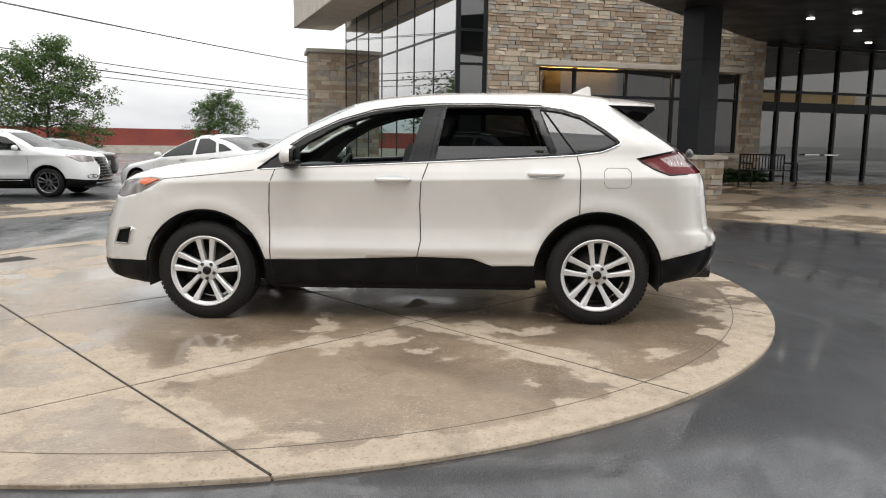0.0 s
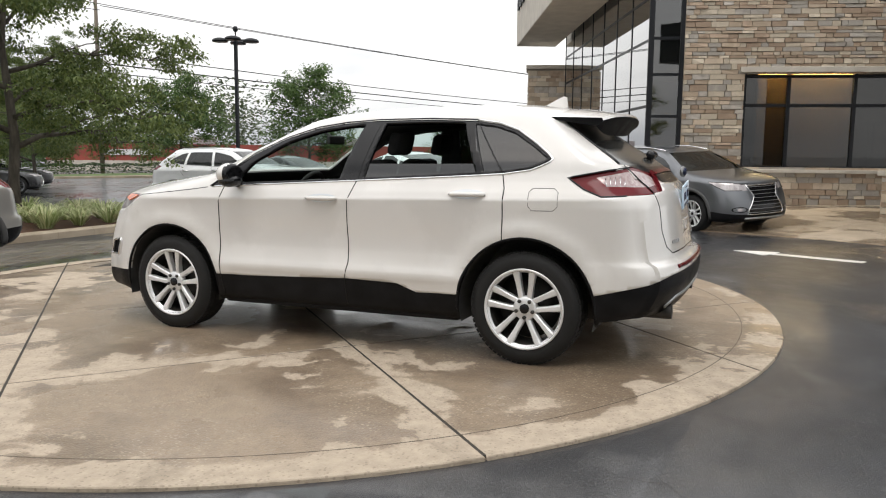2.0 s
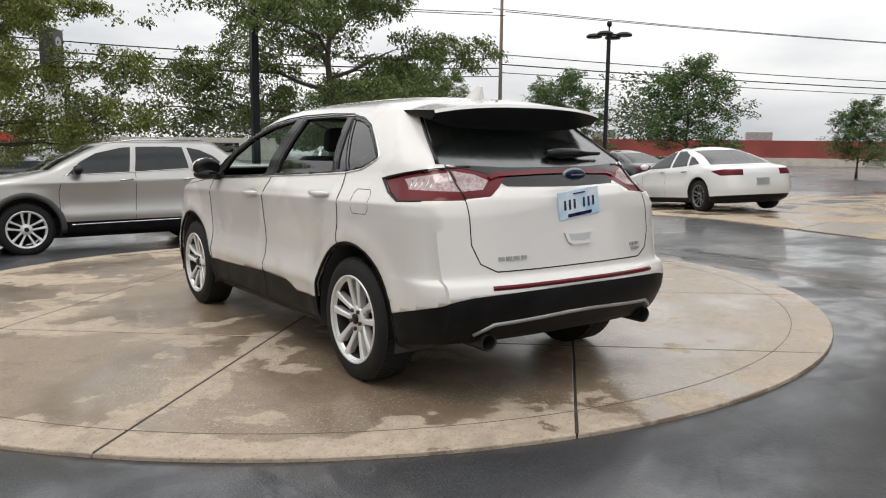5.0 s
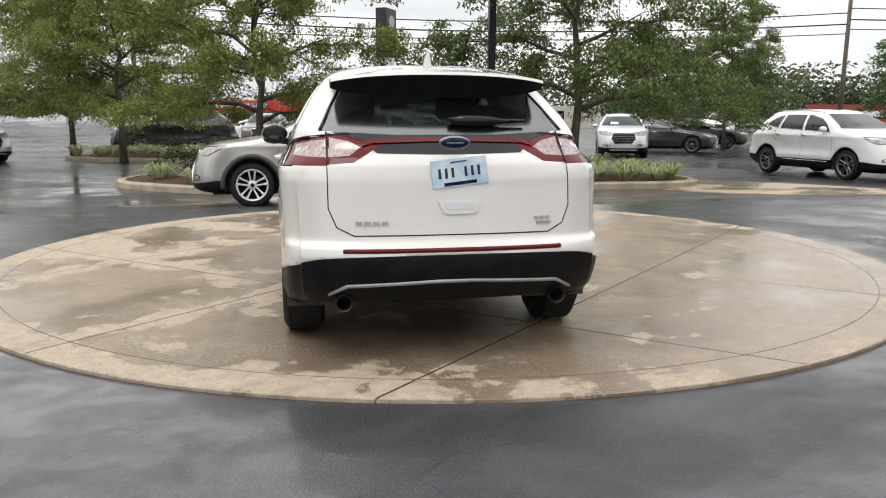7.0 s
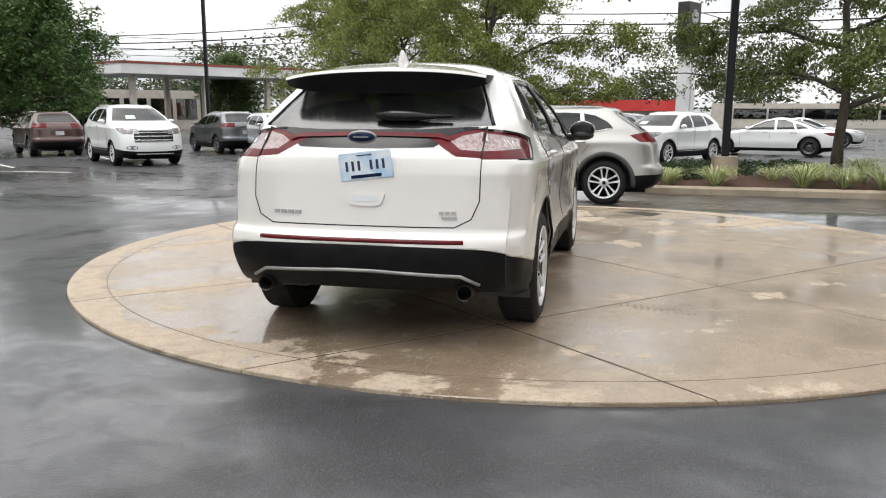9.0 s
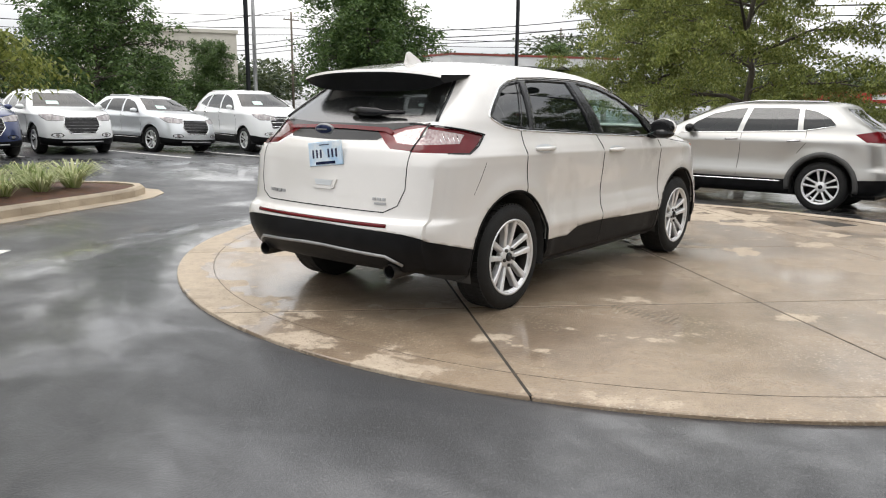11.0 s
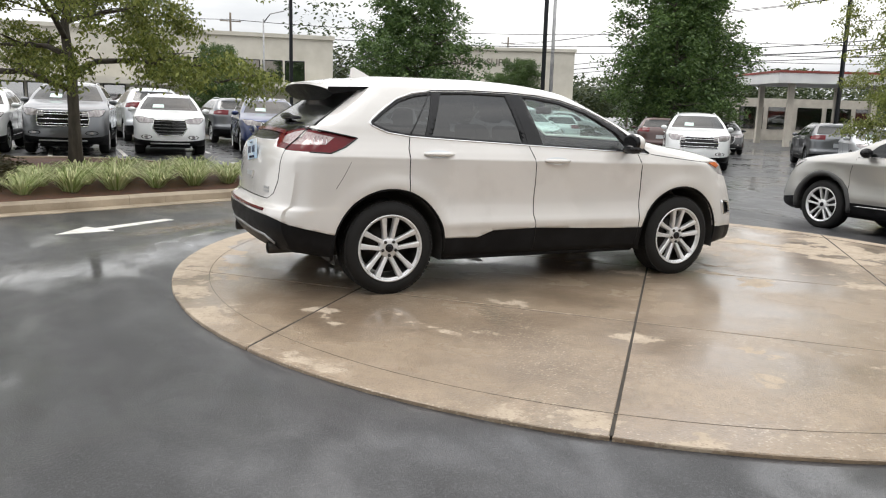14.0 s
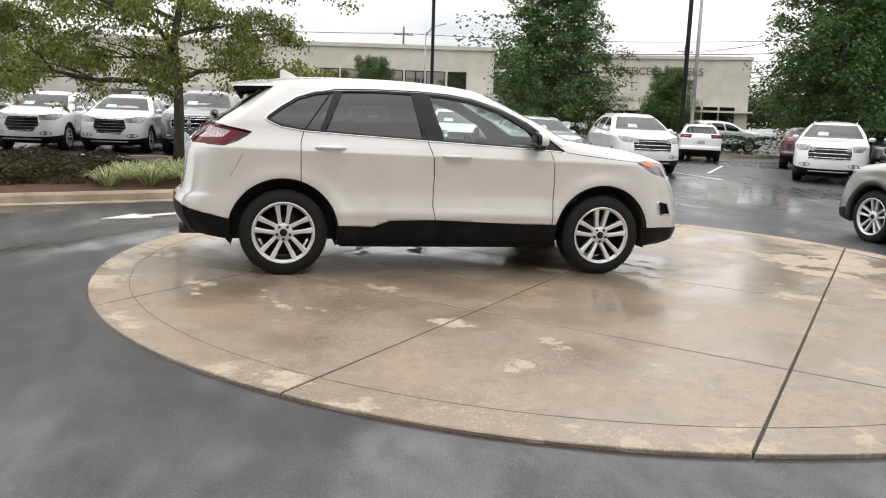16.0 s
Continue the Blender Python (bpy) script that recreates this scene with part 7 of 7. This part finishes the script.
lamp_post(-10.65, 3.35, 9.0, 2, "black square lamp post on a concrete base")
lamp_post(-23.3, 27.7, 7.35, 4, "black lamp post with four domed heads")
lamp_post(-6.3, -31.5, 9.5, 2, "black square lamp post on a concrete base")
lamp_post(-17.1, -25.9, 9.5, 2, "black square lamp post on a concrete base")
lamp_post(-30.1, -19.8, 9.5, 2, "black square lamp post on a concrete base")


def plain_pole(name, x, y, h, r, material, label, arm=False, lean=0.0):
    ob = empty(name, Matrix.Translation((x, y, g(x, y))), label, "pole")
    bm = bmesh.new()
    tube(bm, [(0, 0, -0.2), (lean * 0.5, 0, h * 0.5), (lean, 0, h)], [r, r * 0.85, r * 0.7], 10)
    part("shaft", bm, material, ob)
    if arm:
        bm = bmesh.new()
        box(bm, -1.2, 1.2, -0.06, 0.06, h - 1.0, h - 0.88)
        part("crossarm", bm, material, ob)
        for k in (-1.05, -0.4, 0.4, 1.05):
            bm = bmesh.new()
            bmesh.ops.create_cone(bm, cap_ends=True, segments=8, radius1=0.05, radius2=0.03, depth=0.2, matrix=Matrix.Translation((k, 0, h - 0.78)))
            part("insulator", bm, GALV, ob)


plain_pole("light_pole", -17.9, -26.4, 9.5, 0.10, GALV, "galvanised steel street light pole")
line_y = [-101, -56, -11, 34, 79, 124]
line = [(-39.7 + 0.14 * (y - 34), y) for y in line_y[:4]] + [(-10.0, 125.0), (25.0, 240.0)]
for x, y in line:
    plain_pole("utility_pole", x, y, 12.5, 0.16, WOODPOLE, "weathered timber utility pole carrying wires", y < 0)
for off, z, sag, r in ((-1.05, 11.7, 0.7, 0.028), (0.4, 11.3, 0.6, 0.028), (0.0, 8.3, 0.8, 0.035), (0.0, 7.6, 0.7, 0.045), (0.0, 7.0, 0.6, 0.03)):
    for (x0, y0), (x1, y1) in zip(line, line[1:]):
        bm = bmesh.new()
        tube(bm, [(x0 + off + (x1 - x0) * k / 12, y0 + (y1 - y0) * k / 12, z + g(x0, y0) - 4 * sag * (k / 12) * (1 - k / 12)) for k in range(13)], r, 5)
        tagged(part("overhead_wire", bm, RUBBER), "thin dark overhead wire between utility poles", "wire", "overhead wires")
back = [(30, -86), (-14, -88), (-58.5, -71), (-95, -55)]
for x, y in back[1:]:
    plain_pole("utility_pole", x, y, 11.5, 0.16, WOODPOLE, "weathered timber utility pole carrying wires", True)
for z, r in ((10.4, 0.035), (9.0, 0.045), (8.2, 0.035)):
    for (x0, y0), (x1, y1) in zip(back, back[1:]):
        bm = bmesh.new()
        tube(bm, [(x0 + (x1 - x0) * k / 10, y0 + (y1 - y0) * k / 10, z - 2.4 * (k / 10) * (1 - k / 10)) for k in range(11)], r, 5)
        tagged(part("overhead_wire", bm, RUBBER), "thin dark overhead wire between utility poles", "wire", "overhead wires")
plain_pole("street_lamp", -11.0, -58.0, 8.2, 0.09, GALV, "galvanised street lamp with curved arm")
lamp_arm = bmesh.new()
tube(lamp_arm, [(0, 0, 7.9), (-0.5, 0.2, 8.6), (-1.6, 0.5, 8.9)], [0.06, 0.05, 0.05], 6)
part("arm", lamp_arm, GALV, bpy.data.objects["street_lamp"])


# ---- far buildings ----
def block(name, a, b, depth, z0, z1, material, label, cap=None):
    """A long low building between two corners of its front."""
    L = math.dist(a, b)
    d = ((b[0] - a[0]) / L, (b[1] - a[1]) / L)
    ob = empty(name, frame_matrix(a, d), label, "building", kind="structure")
    bm = bmesh.new()
    box(bm, 0, L, 0, depth, z0, z1)
    part("wall", bm, material, ob)
    if cap:
        bm = bmesh.new()
        box(bm, -0.15, L + 0.15, -0.25, depth + 0.2, z1, z1 + 0.35)
        part("parapet", bm, cap, ob)
    return ob, L


def add_windows(ob, s0, s1, n, z0, z1, material=None):
    for k in range(n):
        w = (s1 - s0) / n
        bm = bmesh.new()
        box(bm, s0 + k * w + 0.1, s0 + (k + 1) * w - 0.1, -0.04, 0.05, z0, z1)
        p = part("window", bm, BLACK_STEEL, ob)
        bm = bmesh.new()
        box(bm, s0 + k * w + 0.18, s0 + (k + 1) * w - 0.18, -0.06, -0.045, z0 + 0.08, z1 - 0.08)
        part("pane", bm, material or MIRROR_GLASS, p)


def lettering(ob, text, s, z, size, material):
    cu = bpy.data.curves.new("sign_text", "FONT")
    cu.body, cu.size, cu.extrude = text, size, 0.03
    t = new("sign_text", cu)
    dg = bpy.context.evaluated_depsgraph_get()
    me = bpy.data.meshes.new_from_object(t.evaluated_get(dg))
    bpy.data.objects.remove(t)
    me.materials.clear()
    me.materials.append(material)
    o = new("sign_text", me)
    o.parent = ob
    o.matrix_basis = Matrix.Translation((s, -0.10, z)) @ Matrix.Rotation(math.pi / 2, 4, "X")
    return o


DIM = surf("sign_letters", (0.10, 0.085, 0.065), (0.16, 0.14, 0.11), 5.0, (0.5, 0.7))
ob, L = block("showroom_building", (-19.0, -65.0), (26, -72.5), 16, -0.8, 7.0, CREAM, "long cream rendered commercial building with parapet", CREAM)
ob.matrix_basis = frame_matrix((-19.0, -65.0), (0.9864, -0.1644)) @ Matrix.Diagonal((1, -1, 1, 1))
add_windows(ob, 2.5, 16.5, 7, 3.0, 5.0)
add_windows(ob, 18.0, 34.0, 8, 0.2, 2.4)
bm = bmesh.new()
box(bm, -0.3, 36, -2.2, 0.0, 2.45, 3.0)
part("awning_band", bm, CREAM, ob)
ob2, L = block("supplier_building", (-33.0, -76.0), (-48.5, -68.5), 14, -0.8, 7.6, CREAM, "cream commercial building with cornice and lettering", CREAM)
ob2.matrix_basis = Matrix.Translation((-48.5, -68.5, 0)) @ Matrix.Rotation(math.atan2(-7.5, 15.5) + math.pi, 4, "Z") @ Matrix.Translation((-17.2, 0, 0))
lettering(ob2, "OFFICE SUPPLIERS", 3.2, 5.9, 1.15, DIM)
lettering(ob2, "JANITORIAL", 1.6, 3.0, 0.7, DIM)
lettering(ob2, "SUPPLIES", 2.2, 2.3, 0.6, DIM)
add_windows(ob2, 1.0, 6.0, 3, 0.0, 1.9, FACADE_GLASS)
add_windows(ob2, 9.0, 16.0, 4, 0.4, 2.6, FACADE_GLASS)
bm = bmesh.new()
box(bm, -0.4, 17.6, -1.2, 0.0, 2.0, 2.2)
part("canopy_ledge", bm, CREAM, ob2)

ob3, L = block("red_store", (-25.0, 66.0), (-56.0, 43.0), 12, -0.8, 1.95, RED_WALL, "long low red retail building across the road")
ob3.matrix_basis = Matrix.Translation((-56.0, 43.0, 0)) @ Matrix.Rotation(math.atan2(23, 31), 4, "Z")
bm = bmesh.new()
box(bm, 0, L, -0.3, 0.0, -0.8, 0.45)
part("pale_base", bm, STUCCO, ob3)
bm = bmesh.new()
box(bm, 4.5, 9.5, -0.12, 0.0, 0.95, 1.45)
part("sign_bar", bm, ROOF_WHITE, ob3, "white raised sign bar")
for s in (12.0, 26.0):
    bm = bmesh.new()
    box(bm, s, s + 2.2, 3, 5, 1.95, 2.7)
    part("roof_unit", bm, GALV, ob3)

ob4, L = block("red_fascia_store", (-74.0, -16.0), (-72.0, 6.0), 10, -0.8, 1.0, STUCCO, "low store with a bright red fascia")
ob4.matrix_basis = Matrix.Translation((-74.0, -16.0, 0)) @ Matrix.Rotation(math.atan2(22, 2), 4, "Z")
bm = bmesh.new()
box(bm, -0.3, L + 0.3, -0.5, 0.6, 0.95, 2.0)
part("fascia", bm, surf("bright_red_fascia", (0.48, 0.03, 0.03), (0.58, 0.05, 0.045), 0.6, (0.35, 0.5)), ob4)
bm = bmesh.new()
box(bm, 6.0, 12.0, -0.6, -0.5, 1.25, 1.7)
part("sign_bar", bm, ROOF_WHITE, ob4)
add_windows(ob4, 1, 20, 8, -0.5, 0.7, FACADE_GLASS)
ob4b, L = block("white_store", (-72.0, 9.0), (-66.0, 30.0), 10, -0.8, 1.7, STUCCO, "plain pale commercial building")
ob4b.matrix_basis = Matrix.Translation((-76.0, 9.0, 0)) @ Matrix.Rotation(math.atan2(21, 3), 4, "Z")
add_windows(ob4b, 2, 18, 5, 0.2, 1.2, FACADE_GLASS)

SO, SX = (-52.0, -23.5), (0.8944, -0.4472)
ob5 = empty("filling_station", frame_matrix(SO, SX), "filling station canopy, white with a red edge", "filling station", kind="structure")
bm = bmesh.new()
box(bm, -4, 15.6, -8, 0, 3.45, 4.1)
part("canopy", bm, ROOF_WHITE, ob5)
bm = bmesh.new()
box(bm, -4.05, 15.65, -8.05, 0.05, 4.1, 4.25)
part("red_edge", bm, RED_WALL, ob5)
for s in (-2.5, 3, 8.5, 14):
    for y in (-1.2, -6.3):
        bm = bmesh.new()
        box(bm, s, s + 0.35, y - 0.35, y, -0.7, 3.46)
        part("column", bm, STUCCO, ob5)
bm = bmesh.new()
box(bm, -2, 14, -22, -14, -0.7, 2.7)
part("kiosk", bm, STUCCO, ob5)
for s in range(6):
    bm = bmesh.new()
    box(bm, -1 + s * 2.4, 1 + s * 2.4, -14, -13.94, 0.2, 2.0)
    part("kiosk_window", bm, FACADE_GLASS, ob5)

pyl = empty("pylon_sign", Matrix.Translation((-41.0, 4.3, g(-41, 4.3))) @ Matrix.Rotation(radians(60), 4, "Z"), "tall pylon sign with white twin posts and dark panel", "sign")
for y in (-0.5, 0.15):
    bm = bmesh.new()
    box(bm, -0.3, 0.3, y, y + 0.45, 0, 5.0, bevel=0.02)
    part("post", bm, ROOF_WHITE, pyl)
bm = bmesh.new()
box(bm, -0.35, 0.35, -0.75, 0.75, 5.0, 7.8, bevel=0.05)
part("panel", bm, DARK_METAL, pyl)
bm = bmesh.new()
bmesh.ops.create_cone(bm, cap_ends=True, segments=24, radius1=0.4, radius2=0.4, depth=0.03, matrix=Matrix.Translation((0.36, 0, 7.0)) @ Matrix.Rotation(math.pi / 2, 4, "Y"))
part("sign_disc", bm, GALV, pyl)

# ---- entrance furniture, marks on the pad ----
bench = empty("bench", Matrix.Translation((8.3, 15.6, g(8.3, 15.6))) @ Matrix.Rotation(radians(20), 4, "Z"), "black slatted metal bench by the entrance", "bench")
for k in range(5):
    bm = bmesh.new()
    box(bm, -0.75, 0.75, -0.28 + k * 0.11, -0.20 + k * 0.11, 0.43, 0.455)
    part("seat_slat", bm, BLACK_STEEL, bench)
for k in range(15):
    bm = bmesh.new()
    box(bm, -0.72 + k * 0.103, -0.70 + k * 0.103, 0.26, 0.285, 0.46, 0.86)
    part("back_bar", bm, BLACK_STEEL, bench)
bm = bmesh.new()
tube(bm, [(-0.75, 0.27, 0.87), (0.75, 0.27, 0.87)], 0.022, 6)
part("top_rail", bm, BLACK_STEEL, bench)
for x in (-0.74, 0.74):
    for y in (-0.26, 0.27):
        bm = bmesh.new()
        tube(bm, [(x, y, 0.0), (x, y, 0.87 if y > 0 else 0.64)], 0.022, 6)
        part("leg", bm, BLACK_STEEL, bench)
    bm = bmesh.new()
    tube(bm, [(x, -0.26, 0.64), (x, 0.27, 0.64)], 0.022, 6)
    part("armrest", bm, BLACK_STEEL, bench)
for k in range(7):
    shrub(6.3 + k * 0.33, 15.9 + k * 0.12, 0.35, 0.3, 0.35, HEDGE, "small green border plant by the entrance", 140 + k, 0.12, 350)

SKID = surf("rubber_mark", (0.13, 0.105, 0.075), (0.23, 0.185, 0.135), 30.0, (0.5, 0.7), contrast=(0.4, 0.6))
marks = empty("tyre_marks", Matrix(), "faint dark tyre scuffs on the concrete pad", "marks", kind="structure")
for k, (x, y, a, L) in enumerate(((1.02, 1.95, -100, 0.45), (0.92, 1.90, -96, 0.50))):
    d = (math.cos(radians(a)), math.sin(radians(a)))
    for q in range(int(L / 0.045)):
        p = (x + d[0] * q * 0.045, y + d[1] * q * 0.045)
        w = 0.055
        bm = bmesh.new()
        prism(bm, [(p[0] - d[1] * w, p[1] + d[0] * w), (p[0] + d[0] * 0.016 - d[1] * w * 0.6, p[1] + d[1] * 0.016 + d[0] * w * 0.6), (p[0] + d[0] * 0.016 + d[1] * w, p[1] + d[1] * 0.016 - d[0] * w), (p[0] + d[1] * w, p[1] - d[0] * w)], lambda x, y: g(x, y) - 0.001, lambda x, y: g(x, y) + 0.0015)
        part("scuff", bm, SKID, marks)
